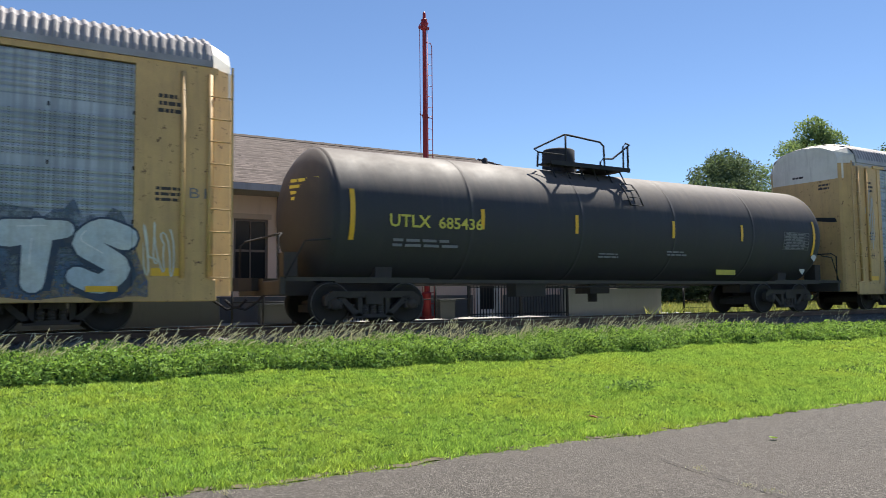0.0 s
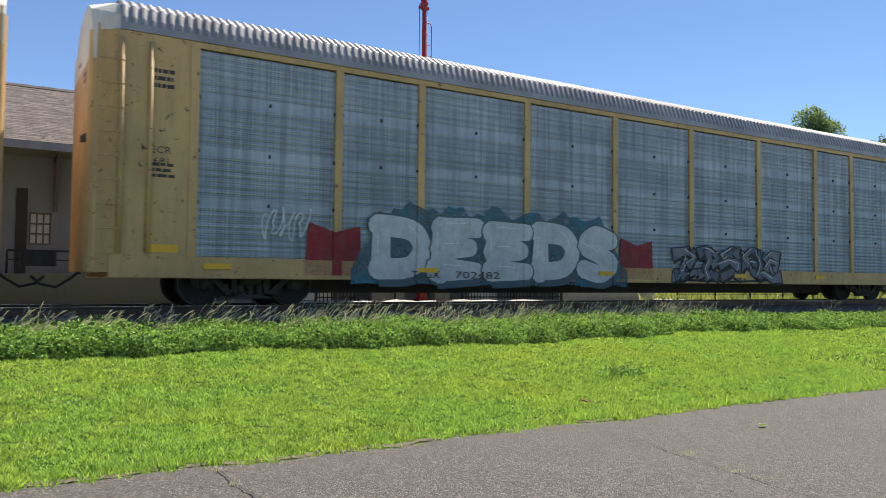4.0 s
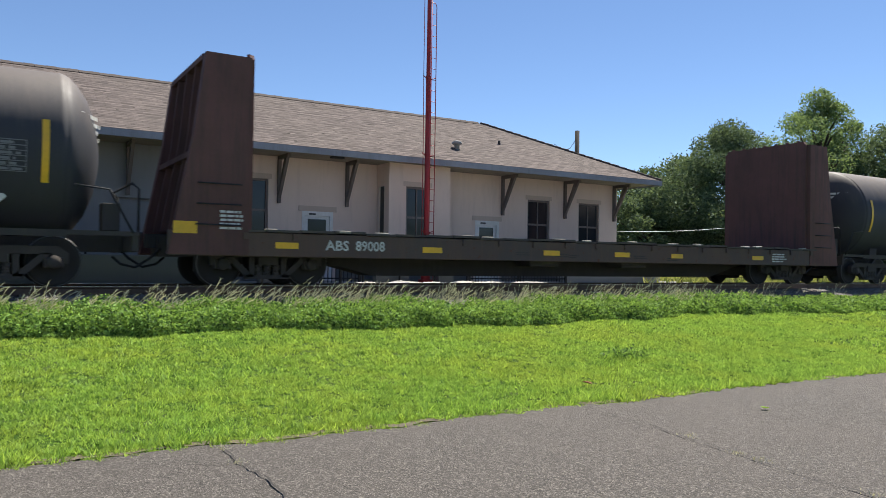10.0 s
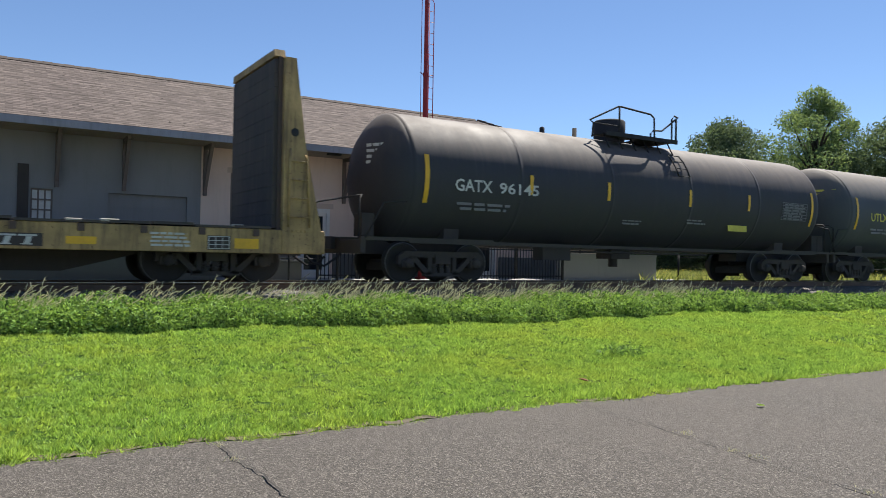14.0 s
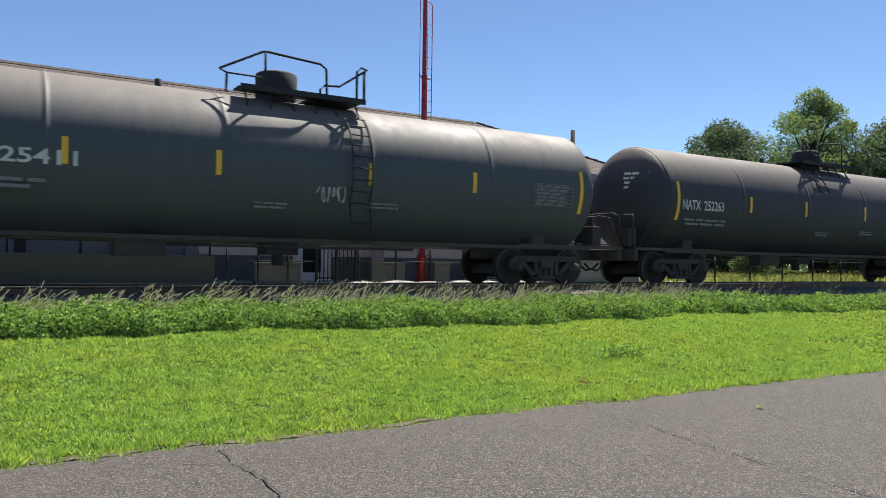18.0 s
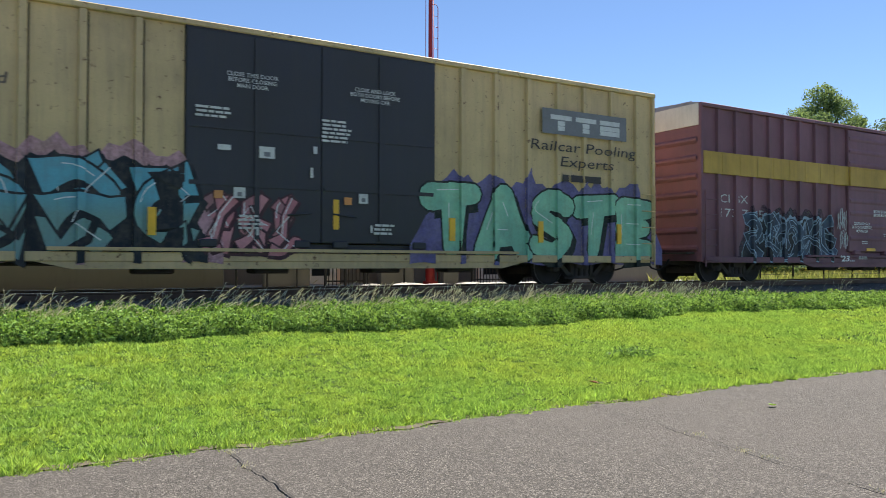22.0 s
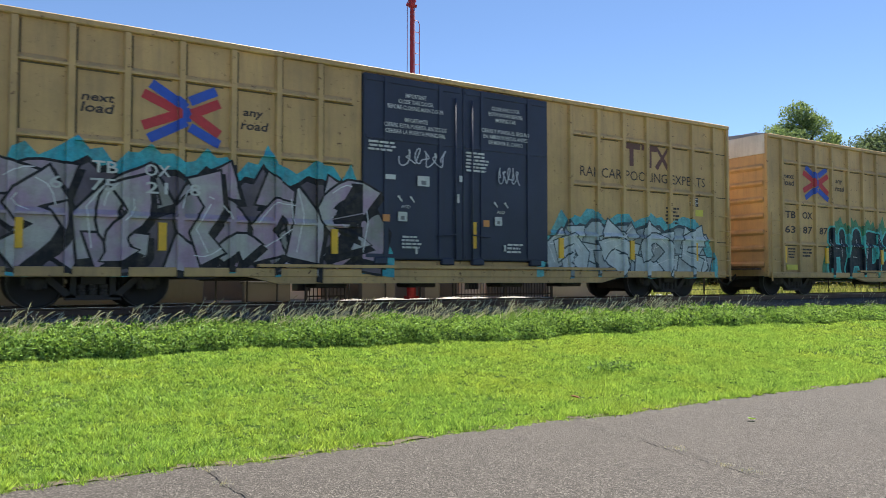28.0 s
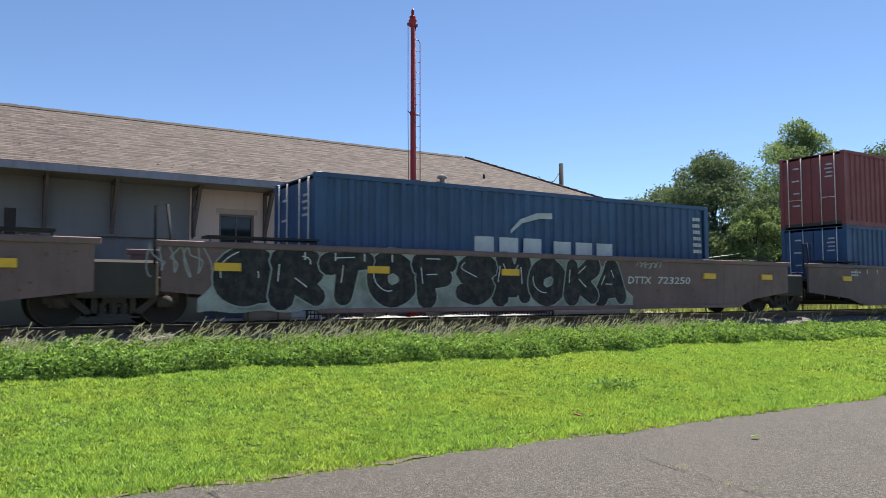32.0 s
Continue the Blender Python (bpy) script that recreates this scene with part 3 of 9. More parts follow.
# ---- track ----
s = Shape()
for a, b in ((-720, -20), (-20, 60), (60, 760)):
    n = 60 if a == -20 else 4
    xs = [a + (b - a) * i / n for i in range(n + 1)]
    s.sheet(xs, [12.9, 13.5, 14.2, 15.6, 17.0, 17.7, 18.3], lambda x, y: (x, y, {12.9: 0.56, 13.5: 0.66, 14.2: 0.80, 15.6: 0.81, 17.0: 0.80, 17.7: 0.72, 18.3: 0.62}[y] + 0.02 * math.sin(x * 2.1 + y * 3)))
thing("ballast_bed", s, BALLAST, "grey crushed stone ballast under the track", "ballast", kind="structure")
n = 26000
x, y = scatter(rng, n, -3.0, 34.0, 13.0, 18.2)
z = np.interp(y, [12.9, 13.5, 14.2, 17.0, 17.7, 18.3], [0.56, 0.66, 0.80, 0.80, 0.72, 0.62]) + rng.uniform(0.0, 0.02, n)
r = rng.uniform(0.016, 0.036, n)
q = np.array([(1, 0, 0), (0, 1, 0), (-1, 0, 0), (0, -1, 0), (0, 0, 1)], float)
co = np.stack([x, y, z], 1)[:, None, :] + (q[None] * rng.uniform(0.6, 1.2, (n, 5, 3)) + rng.normal(0, 0.15, (n, 5, 3))) * r[:, None, None]
fa = (np.array([(0, 1, 4), (1, 2, 4), (2, 3, 4), (3, 0, 4)])[None] + 5 * np.arange(n)[:, None, None]).reshape(-1, 3)
thing("ballast_stones", fast_mesh("ballast_stones", co.reshape(-1, 3), fa, STONE), STONE, "loose grey ballast stones", "stones", kind="stuff")

# low heap of pale stone along the far shoulder
def heap_z(x, y):
    end = np.clip(np.minimum(x - 6.9, 16.0 - x) / 1.6, 0, 1)
    side = np.clip(1 - np.abs(y - 18.35) / 0.85, 0, 1)
    return 0.70 + (0.235 + 0.02 * np.sin(x * 2.7) + 0.018 * np.sin(x * 6.1 + y * 3)) * end ** 0.7 * side ** 0.8


s = Shape().sheet([6.6 + 0.2 * i for i in range(49)], [17.4 + 0.19 * i for i in range(11)], lambda x, y: (x, y, float(heap_z(x, y))))
thing("gravel_ridge", s, PALE_STONE, "low ridge of pale crushed stone beside the far rail", "gravel", kind="stuff")
n = 5200
x, y = scatter(rng, n, 6.8, 16.1, 17.5, 19.2)
r = rng.uniform(0.014, 0.034, n)
co = np.stack([x, y, heap_z(x, y)], 1)[:, None, :] + (q[None] * rng.uniform(0.6, 1.2, (n, 5, 3)) + rng.normal(0, 0.15, (n, 5, 3))) * r[:, None, None]
fa = (np.array([(0, 1, 4), (1, 2, 4), (2, 3, 4), (3, 0, 4)])[None] + 5 * np.arange(n)[:, None, None]).reshape(-1, 3)
thing("ridge_stones", fast_mesh("ridge_stones", co.reshape(-1, 3), fa, PALE_STONE), PALE_STONE, "loose pale stones on the low ridge", "stones", kind="stuff")

track = holder("railway_track", pose(0, TRACK_Y, RAIL_Z), "single railway track with rusty rails on wooden ties", "track", kind="structure")


def rail_shape():
    s = Shape()
    pr = [(-0.075, -0.17), (0.075, -0.17), (0.075, -0.158), (0.015, -0.14), (0.010, -0.045), (0.036, -0.035), (0.036, -0.006), (-0.036, -0.006), (-0.036, -0.035), (-0.010, -0.045), (-0.015, -0.14), (-0.075, -0.158)]
    return s.prism(pr, -720, 760, "x")


rail = rail_shape().mesh("rail")
head = Shape().box(-720, 760, -0.03, 0.03, -0.006, 0.0).mesh("rail_head")
for y in (-0.7525, 0.7525):
    r1 = part("rail", rail, RAIL, track, "rusty brown steel rail", pose(0, y, 0))
    part("rail_head", head, RAIL_TOP, r1, "polished running surface")
tie = Shape().bevelled(-0.115, 0.115, -1.3, 1.3, -0.34, -0.172, 0.012).mesh("tie")
for i in range(100):
    part("tie", tie, TIE, track, at=pose(-4 + 0.5 * i, random.uniform(-0.04, 0.04), random.uniform(-0.006, 0.004), 0, 0, random.uniform(-1, 1)))
s = Shape()
for x in [-720 + 0.5 * i for i in range(1432)] + [46 + 0.5 * i for i in range(1428)]:
    s.box(x - 0.115, x + 0.115, -1.3, 1.3, -0.34, -0.172)
tagged(part("far_ties", s, TIE, track), kind="stuff")


# ---- the depot ----
depot = holder("railway_depot", pose(0, 0, 0), "old beige stucco railway depot with a brown shingled hip roof", "building")
WY, EY, EZ, RY, RZ = 22.5, 20.9, 4.69, 25.98, 7.29     # wall, eave, ridge
BX0, BX1, GX = -14.0, 21.8, 5.40                        # ends of the walls, start of the beige part
FLOOR = 0.86


def wall_with_holes(x0, x1, z0, z1, holes, y0, y1):
    """A wall along x, with real openings (x0, x1, z0, z1)."""
    s = Shape()
    cuts = sorted({x0, x1, *[h[0] for h in holes], *[h[1] for h in holes]})
    for a, b in zip(cuts, cuts[1:]):
        mid = 0.5 * (a + b)
        h = next((h for h in holes if h[0] <= mid <= h[1]), None)
        if h is None:
            s.box(a, b, y0, y1, z0, z1)
        else:
            if h[2] > z0:
                s.box(a, b, y0, y1, z0, h[2])
            s.box(a, b, y0, y1, h[3], z1)
    return s


WIN = [(6.26, 7.32, 2.05, 3.98), (17.27, 18.32, 2.05, 3.90), (19.77, 20.84, 2.05, 3.90)]
DOORS = [(8.41, 9.45, FLOOR, 3.05), (14.92, 15.96, FLOOR, 3.02)]
GARAGE = (2.91, 5.02, FLOOR, 3.18)
LOFT = [(-4.2, -3.3, 2.2, 3.2), (-9.0, -8.0, 2.2, 3.2), (1.03, 1.55, 2.35, 3.20)]
pieces("front_wall", wall_with_holes(GX, 11.0, 0.6, 4.75, [WIN[0], DOORS[0]], WY, WY + 0.25), BEIGE, depot, "beige stucco wall")
pieces("front_wall", wall_with_holes(13.3, BX1, 0.6, 4.75, [DOORS[1], WIN[1], WIN[2]], WY, WY + 0.25), BEIGE, depot, "beige stucco wall")
pieces("freight_wall", wall_with_holes(BX0, GX, 0.6, 4.75, [GARAGE, *LOFT], WY + 0.03, WY + 0.28), GREY_WALL, depot, "grey painted wall of the freight room")
part("end_wall", Shape().box(BX1 - 0.25, BX1 - 0.003, WY + 0.25, 29.46, 0.6, 4.75), BEIGE, depot)
part("end_wall", Shape().box(BX0, BX0 + 0.25, WY + 0.28, 29.46, 0.6, 4.75), GREY_WALL, depot)
part("back_wall", Shape().box(BX0, BX1, 29.46, 29.7, 0.6, 4.75), BEIGE, depot)
part("inner_wall", Shape().box(BX0 + 0.3, BX1 - 0.3, WY + 1.6, WY + 1.7, 0.6, 4.6), FRAME, depot)
# bay
pieces("bay_front", wall_with_holes(11.0, 13.3, 0.6, 4.75, [(11.62, 12.48, 1.95, 3.96)], 21.6, 21.75), BEIGE, depot, "projecting bay of the ticket office")
for x0 in (11.0, 13.15):
    s = Shape()
    s.box(x0, x0 + 0.15, 21.75, 21.95, 0.6, 4.75).box(x0, x0 + 0.15, 22.35, 22.55, 0.6, 4.75).box(x0, x0 + 0.15, 21.95, 22.35, 0.6, 2.0).box(x0, x0 + 0.15, 21.95, 22.35, 3.96, 4.75)
    pieces("bay_side", s, BEIGE, depot)
    part("pane", Shape().box(x0 + 0.06, x0 + 0.075, 21.95, 22.35, 2.0, 3.96), GLASS, depot)


def sash_window(x0, x1, z0, z1, y):
    """A sash window with frame, two sashes, panes and a sill."""
    f = Shape()
    w = 0.07
    f.box(x0, x0 + w, y + 0.05, y + 0.17, z0, z1).box(x1 - w, x1, y + 0.05, y + 0.17, z0, z1).box(x0 + w, x1 - w, y + 0.05, y + 0.17, z1 - w, z1).box(x0 + w, x1 - w, y + 0.05, y + 0.17, z0, z0 + w)
    mid, zm = 0.5 * (x0 + x1), 0.5 * (z0 + z1)
    f.box(mid - 0.02, mid + 0.02, y + 0.07, y + 0.13, z0 + w, z1 - w).box(x0 + w, x1 - w, y + 0.065, y + 0.14, zm - 0.035, zm + 0.035)
    win = pieces("window", f, FRAME, depot, "tall sash window with a weathered brown frame", "frame_bar")
    for a, b in ((x0 + w, mid - 0.02), (mid + 0.02, x1 - w)):
        for c, d in ((z0 + w, zm - 0.035), (zm + 0.035, z1 - w)):
            part("pane", Shape().box(a, b, y + 0.10, y + 0.106, c, d), GLASS, win)
    part("sill", Shape().bevelled(x0 - 0.06, x1 + 0.06, y - 0.06, y + 0.05, z0 - 0.09, z0), BEIGE, win)
    part("lintel", Shape().box(x0 - 0.10, x1 + 0.10, y - 0.012, y, z1, z1 + 0.16), stained_lintel, win)


stained_lintel = stucco("lintel_plaster", rgb(192, 174, 160))
for w in WIN:
    sash_window(*w, WY)
sash_window(11.62, 12.48, 1.95, 3.96, 21.6)
for x0, x1, z0, z1 in DOORS:
    f = Shape()
    f.box(x0, x0 + 0.11, WY - 0.02, WY + 0.14, z0, z1).box(x1 - 0.11, x1, WY - 0.02, WY + 0.14, z0, z1).box(x0 + 0.11, x1 - 0.11, WY - 0.02, WY + 0.14, z1 - 0.14, z1)
    d = pieces("door", f, WHITE, depot, "white-framed glass entrance door", "frame_bar")
    part("door_leaf", Shape().box(x0 + 0.11, x0 + 0.21, WY + 0.04, WY + 0.09, z0, z1 - 0.14).box(x1 - 0.21, x1 - 0.11, WY + 0.04, WY + 0.09, z0, z1 - 0.14).box(x0 + 0.21, x1 - 0.21, WY + 0.04, WY + 0.09, z1 - 0.24, z1 - 0.14).box(x0 + 0.21, x1 - 0.21, WY + 0.04, WY + 0.09, z0, z0 + 0.25), WHITE, d)
    part("pane", Shape().box(x0 + 0.21, x1 - 0.21, WY + 0.06, WY + 0.07, z0 + 0.25, z1 - 0.24), GLASS, d)
    part("notice", Shape().box(x0 + 0.22, x0 + 0.45, WY - 0.026, WY - 0.02, z1 - 0.11, z1 - 0.06), BLACK, d)
    part("lintel", Shape().box(x0 - 0.12, x1 + 0.12, WY - 0.014, WY, z1, z1 + 0.17), stained_lintel, d, "darker plaster patch over the door")
g = part("freight_door", Shape().box(GARAGE[0], GARAGE[1], WY + 0.18, WY + 0.22, GARAGE[2], GARAGE[3]), GREY_WALL, depot, "grey sliding freight door")
for i in range(6):
    z = GARAGE[2] + 0.1 + i * 0.37
    part("board", Shape().box(GARAGE[0], GARAGE[1], WY + 0.165, WY + 0.18, z, z + 0.34), GREY_WALL, g)
for x0, x1, z0, z1 in LOFT:
    f = Shape()
    for i in range(4):
        xx = x0 + (x1 - x0 - 0.04) * i / 3
        f.box(xx, xx + 0.04, WY + 0.08, WY + 0.13, z0, z1)
    for i in range(4):
        zz = z0 + (z1 - z0 - 0.04) * i / 3
        f.box(x0, x1, WY + 0.085, WY + 0.125, zz, zz + 0.04)
    w = pieces("barred_window", f, FRAME, depot, "small many-paned window with white blinds", "frame_bar")
    part("blind", Shape().box(x0, x1, WY + 0.132, WY + 0.142, z0, z1), WHITE, w)
part("dark_opening", Shape().box(0.72, 0.98, WY - 0.02, WY + 0.03, FLOOR, 3.82), SCREEN, depot, "dark upright board beside the window")


def roof_slope(name, corner, courses=40):
    """A roof slope in stepped courses of shingles. corner(f, side): the place at height share f, on side 0 or 1."""
    me = bpy.data.meshes.new(name)
    vs, fs, uv = [], [], []
    base = Vector(corner(0, 0))
    along = (Vector(corner(0, 1)) - base).normalized()
    rise = Vector(corner(1, 0)) - base
    rise = rise - along * rise.dot(along)
    length, up = rise.length, rise.normalized()
    n = along.cross(up).normalized()
    if n.z < 0:
        n = -n
    for i in range(courses):
        f0, f1 = (i + 0.28 * math.sin(i * 2.4 + 1.3 * math.sin(i * 0.7)) * (i > 0)) / courses, (i + 1) / courses + 0.008
        q = [Vector(corner(f0, 0)) + n * 0.004, Vector(corner(f0, 1)) + n * 0.004, Vector(corner(min(f1, 1), 1)), Vector(corner(min(f1, 1), 0))]
        low = [Vector(corner(f0, 0)) - n * 0.01, Vector(corner(f0, 1)) - n * 0.01]
        k = len(vs)
        vs += q + low
        fs += [(k, k + 1, k + 2, k + 3), (k + 4, k + 5, k + 1, k)]
        for p in (q[0], q[1], q[2], q[3], low[0], low[1], q[1], q[0]):
            d = p - base
            uv.append((d.dot(along), d.dot(up)))
    me.from_pydata([tuple(v) for v in vs], [], fs)
    layer = me.uv_layers.new(name="UVMap")
    for i, p in enumerate(uv):
        layer.data[i].uv = p
    me.materials.append(SHINGLE)
    return me


XL, XR, YB = BX0 - 0.8, 22.6, 2 * RY - EY
RX0, RX1 = XL + 5.1, 17.46
mixv = lambda a, b, f: tuple(p + (q - p) * f for p, q in zip(a, b))
C = {"fl": (XL, EY, EZ + 0.14), "fr": (XR, EY, EZ + 0.14), "bl": (XL, YB, EZ + 0.14), "br": (XR, YB, EZ + 0.14), "rl": (RX0, RY, RZ), "rr": (RX1, RY, RZ)}
for a, b, c, d in (("fl", "fr", "rl", "rr"), ("br", "bl", "rr", "rl"), ("fr", "br", "rr", "rr"), ("bl", "fl", "rl", "rl")):
    tagged(part("roof_slope", roof_slope("roof_slope", lambda f, side: mixv(C[b] if side else C[a], C[d] if side else C[c], f)), SHINGLE, depot, "weathered brown asphalt shingles"), kind="stuff")
s = Shape()
for i in range(int((RX1 - RX0) / 0.30)):
    x = RX0 + i * 0.30
    s.prism([(RY - 0.15, RZ - 0.05), (RY, RZ + 0.05 + 0.008 * (i % 2)), (RY + 0.15, RZ - 0.05), (RY, RZ + 0.0)], x, x + 0.295, "x")
for a, b in (("fr", "rr"), ("br", "rr"), ("fl", "rl")):
    for i in range(22):
        p, q = Vector(mixv(C[a], C[b], i / 22)), Vector(mixv(C[a], C[b], (i + 1.08) / 22))
        s.tube([p + Vector((0, 0, 0.035)), q + Vector((0, 0, 0.01))], 0.05, 5, False)
part("ridge_cap", s, SHINGLE, depot, "row of bent ridge shingles")
s = Shape()
s.box(XL, XR, EY - 0.03, EY, EZ - 0.06, EZ + 0.13).box(XR, XR + 0.03, EY - 0.03, YB, EZ - 0.06, EZ + 0.13).box(XL - 0.03, XL, EY - 0.03, YB, EZ - 0.06, EZ + 0.13).box(XL, XR, YB, YB + 0.03, EZ - 0.06, EZ + 0.13)
pieces("fascia", s, TRIM, depot, "grey-blue painted fascia board")
s = Shape().box(XL + 0.01, XR - 0.01, EY + 0.003, YB - 0.01, EZ, EZ + 0.03)
part("soffit", s, worn("soffit_boards", rgb(150, 138, 126), amount=0.4, rough=0.8), depot, "boarded underside of the eaves")
for bx in (-11.0, -7.6, -4.2, -1.7, 1.63, 3.30, 5.50, 7.64, 9.91, 16.09, 19.04, 21.6):
    s = Shape()
    s.box(bx - 0.05, bx + 0.05, WY - 0.10, WY - 0.003, 3.25, EZ).box(bx - 0.05, bx + 0.05, EY + 0.70, WY - 0.10, EZ - 0.11, EZ)
    s.prism([(WY - 0.10, 3.40), (WY - 0.10, 3.62), (EY + 1.00, EZ - 0.11), (EY + 0.78, EZ - 0.11)], bx - 0.045, bx + 0.045, "x")
    part("eave_bracket", s, DARK_WOOD, depot, "dark timber bracket under the eave")
part("vent_pipe", Shape().spun([(0.09, -0.2), (0.09, 0.12), (0.17, 0.12), (0.17, 0.2), (0.0, 0.27)], (13.92, 22.2, 5.50), sides=10), CONCRETE, depot, "grey mushroom roof vent")
part("vent_pipe", Shape().spun([(0.05, -0.1), (0.05, 0.12), (0.0, 0.12)], (16.5, 23.3, 6.02), sides=8), BLACK, depot)
part("dock_light", Shape().box(8.9, 9.3, 21.3, 21.5, EZ - 0.06, EZ - 0.005), BLACK, depot, "dark light fitting under the eave")

for a, b in ((GX + 0.02, DOORS[0][0] - 0.13), (DOORS[0][1] + 0.13, 10.98), (13.32, DOORS[1][0] - 0.13), (DOORS[1][1] + 0.13, BX1)):
    part("plinth", Shape().bevelled(a, b, WY - 0.04, WY - 0.003, 0.86, 1.62, 0.01), DOCK, depot, "grey painted plinth")
part("plinth", Shape().bevelled(11.0, 13.3, 21.56, 21.597, 0.86, 1.62, 0.01), DOCK, depot, "grey painted plinth")

# loading dock and low walls in front
dock = thing("loading_dock", Shape().bevelled(-14.0, 5.3, 20.3, WY, 0.6, 1.58, 0.02), DOCK, "grey concrete loading dock along the freight room", "dock", kind="structure")
yard = thing("platform", Shape().bevelled(5.32, 24.0, 19.6, WY - 0.003, 0.5, FLOOR, 0.02), CONCRETE, "low concrete platform in front of the depot", "platform", kind="structure")


def low_wall(x0, x1, z1, y=20.0, label="low grey concrete wall on the platform"):
    s = Shape().bevelled(x0, x1, y, y + 0.25, FLOOR, z1, 0.015)
    s.bevelled(x0 - 0.03, x1 + 0.03, y - 0.03, y + 0.28, z1, z1 + 0.06, 0.012)
    return thing("low_wall", s, DOCK, label, "wall")


low_wall(9.8, 10.9, 1.42)
low_wall(11.95, 12.5, 1.42)
low_wall(6.3, 7.6, 1.36)
ramp = Shape().prism([(17.0, 0.6), (21.7, 0.6), (21.7, 1.72), (17.0, 1.72)], 20.1, 20.35).prism([(17.0, 1.72), (21.7, 1.72), (21.7, 1.80), (17.0, 1.80)], 20.06, 20.40)
thing("ramp_wall", ramp, CONCRETE, "pale concrete wall of the platform ramp", "wall")


def hand_rail(x0, x1, z0, h, y, posts):
    root = holder("hand_rail", pose(x0, y, z0), "black pipe hand rail with upright posts", "rail", "platform rails")
    L = x1 - x0
    part("top_rail", Shape().tube([(0, 0, h), (L, 0, h)], 0.025), BLACK, root)
    part("mid_rail", Shape().tube([(0, 0, h * 0.6), (L, 0, h * 0.6)], 0.018), BLACK, root)
    for i in range(posts):
        part("post", Shape().tube([(L * i / (posts - 1), 0, 0), (L * i / (posts - 1), 0, h)], 0.028), BLACK, root)


hand_rail(0.5, 5.2, 1.58, 0.55, 20.45, 4)
hand_rail(5.5, 8.0, FLOOR, 1.0, 19.85, 4)
hand_rail(9.3, 12.9, FLOOR, 1.05, 19.85, 4)
hand_rail(17.1, 21.6, 1.80, 0.4, 20.2, 6)


def picket_fence(x0, x1, y, z0, h):
    root = holder("picket_fence", pose(x0, y, z0), "black iron picket fence on the platform", "fence", "platform fences")
    L = x1 - x0
    for z in (0.12, h - 0.10):
        part("fence_rail", Shape().box(0, L, -0.018, 0.018, z, z + 0.04), BLACK, root)
    pk = Shape().box(-0.010, 0.010, -0.010, 0.010, 0.02, h).mesh("picket")
    n = int(L / 0.115)
    for i in range(n + 1):
        part("picket", pk, BLACK, root, at=pose(L * i / n, 0, 0))
    ps = Shape().bevelled(-0.035, 0.035, -0.035, 0.035, 0, h + 0.08, 0.008).mesh("fence_post")
    for i in range(3):
        part("fence_post", ps, BLACK, root, at=pose(L * i / 2, -0.05, 0))


picket_fence(8.0, 9.2, 19.9, FLOOR, 1.05)
picket_fence(12.9, 16.9, 19.9, FLOOR, 1.08)

# ---- signal mast ----
mast = holder("signal_mast", pose(11.70, 20.4, FLOOR), "tall red-painted steel signal mast with a ladder", "mast")
part("pole", Shape().spun([(0.075, 0.0), (0.075, 6.4), (0.068, 6.45), (0.062, 9.2), (0.06, 9.5), (0.0, 9.5)], (0, 0, 0), sides=12), RED, mast)
part("pedestal", Shape().bevelled(-0.17, 0.17, -0.17, 0.17, 0, 0.10).spun([(0.15, 0.10), (0.13, 0.75), (0.16, 0.80), (0.10, 0.86), (0.075, 0.86)], (0, 0, 0), sides=12), RED, mast)
part("finial", Shape().spun([(0.05, 9.45), (0.05, 9.72), (0.03, 9.78), (0.0, 9.78)], (0, 0, 0), sides=10), RED, mast)
part("bearing", Shape().spun([(0.06, 9.18), (0.12, 9.22), (0.10, 9.32), (0.14, 9.40), (0.09, 9.46), (0.11, 9.52), (0.05, 9.56)], (0, 0, 0), sides=10).box(-0.19, 0.16, -0.04, 0.04, 9.22, 9.30), RED, mast, "dark cast signal bearing")
for x in (0.10, 0.27):
    part("ladder_rail", Shape().tube([(x, 0.0, 0.0), (x, 0.0, 8.70 if x > 0.2 else 9.25)] + ([(0.22, 0, 8.80), (0.02, 0, 8.80)] if x > 0.2 else []), 0.013), RED, mast)
rung = Shape().tube([(0.10, 0, 0), (0.27, 0, 0)], 0.010, 5).mesh("rung")
for i in range(24):
    part("rung", rung, RED, mast, at=pose(0, 0, 0.5 + 0.345 * i))
part("rod", Shape().tube([(-0.16, 0, 0.2), (-0.15, 0, 4.0), (-0.17, 0, 6.4), (-0.17, 0, 9.35)], 0.010), RED, mast)
for z in (1.6, 4.0, 6.42):
    part("brace", Shape().tube([(-0.19, 0, z + 0.05), (-0.07, 0, z - 0.03)], 0.014).tube([(0.05, 0, z - 0.06), (0.27, 0, z + 0.02)], 0.014).spun([(0.085, z - 0.06), (0.095, z), (0.085, z + 0.05)], (0, 0, 0), sides=10), RED, mast)

# ---- pole, cable ----
up = holder("utility_pole", pose(27.08, 31.0, 0.7), "dark wooden utility pole behind the depot", "pole")
part("pole", Shape().tube([(0, 0, 0), (0, 0, 8.0)], [0.16, 0.12], 8), POLE_WOOD, up)
part("wire", Shape().tube([(-0.1, 0, 7.5), (-0.5, 0, 7.0), (-1.0, 0, 6.85), (-1.6, 0, 7.15)], 0.018, 4), BLACK, up)
s = Shape().tube([(21.8 + 11.5 * f, 22.48 + 1.4 * f, 2.86 + 0.25 * f + 0.60 * f * f) for f in [i / 12 for i in range(13)]], 0.013, 4)
thing("overhead_cable", s, WHITE, "pale cable sagging from the depot corner to the trees", "cable")

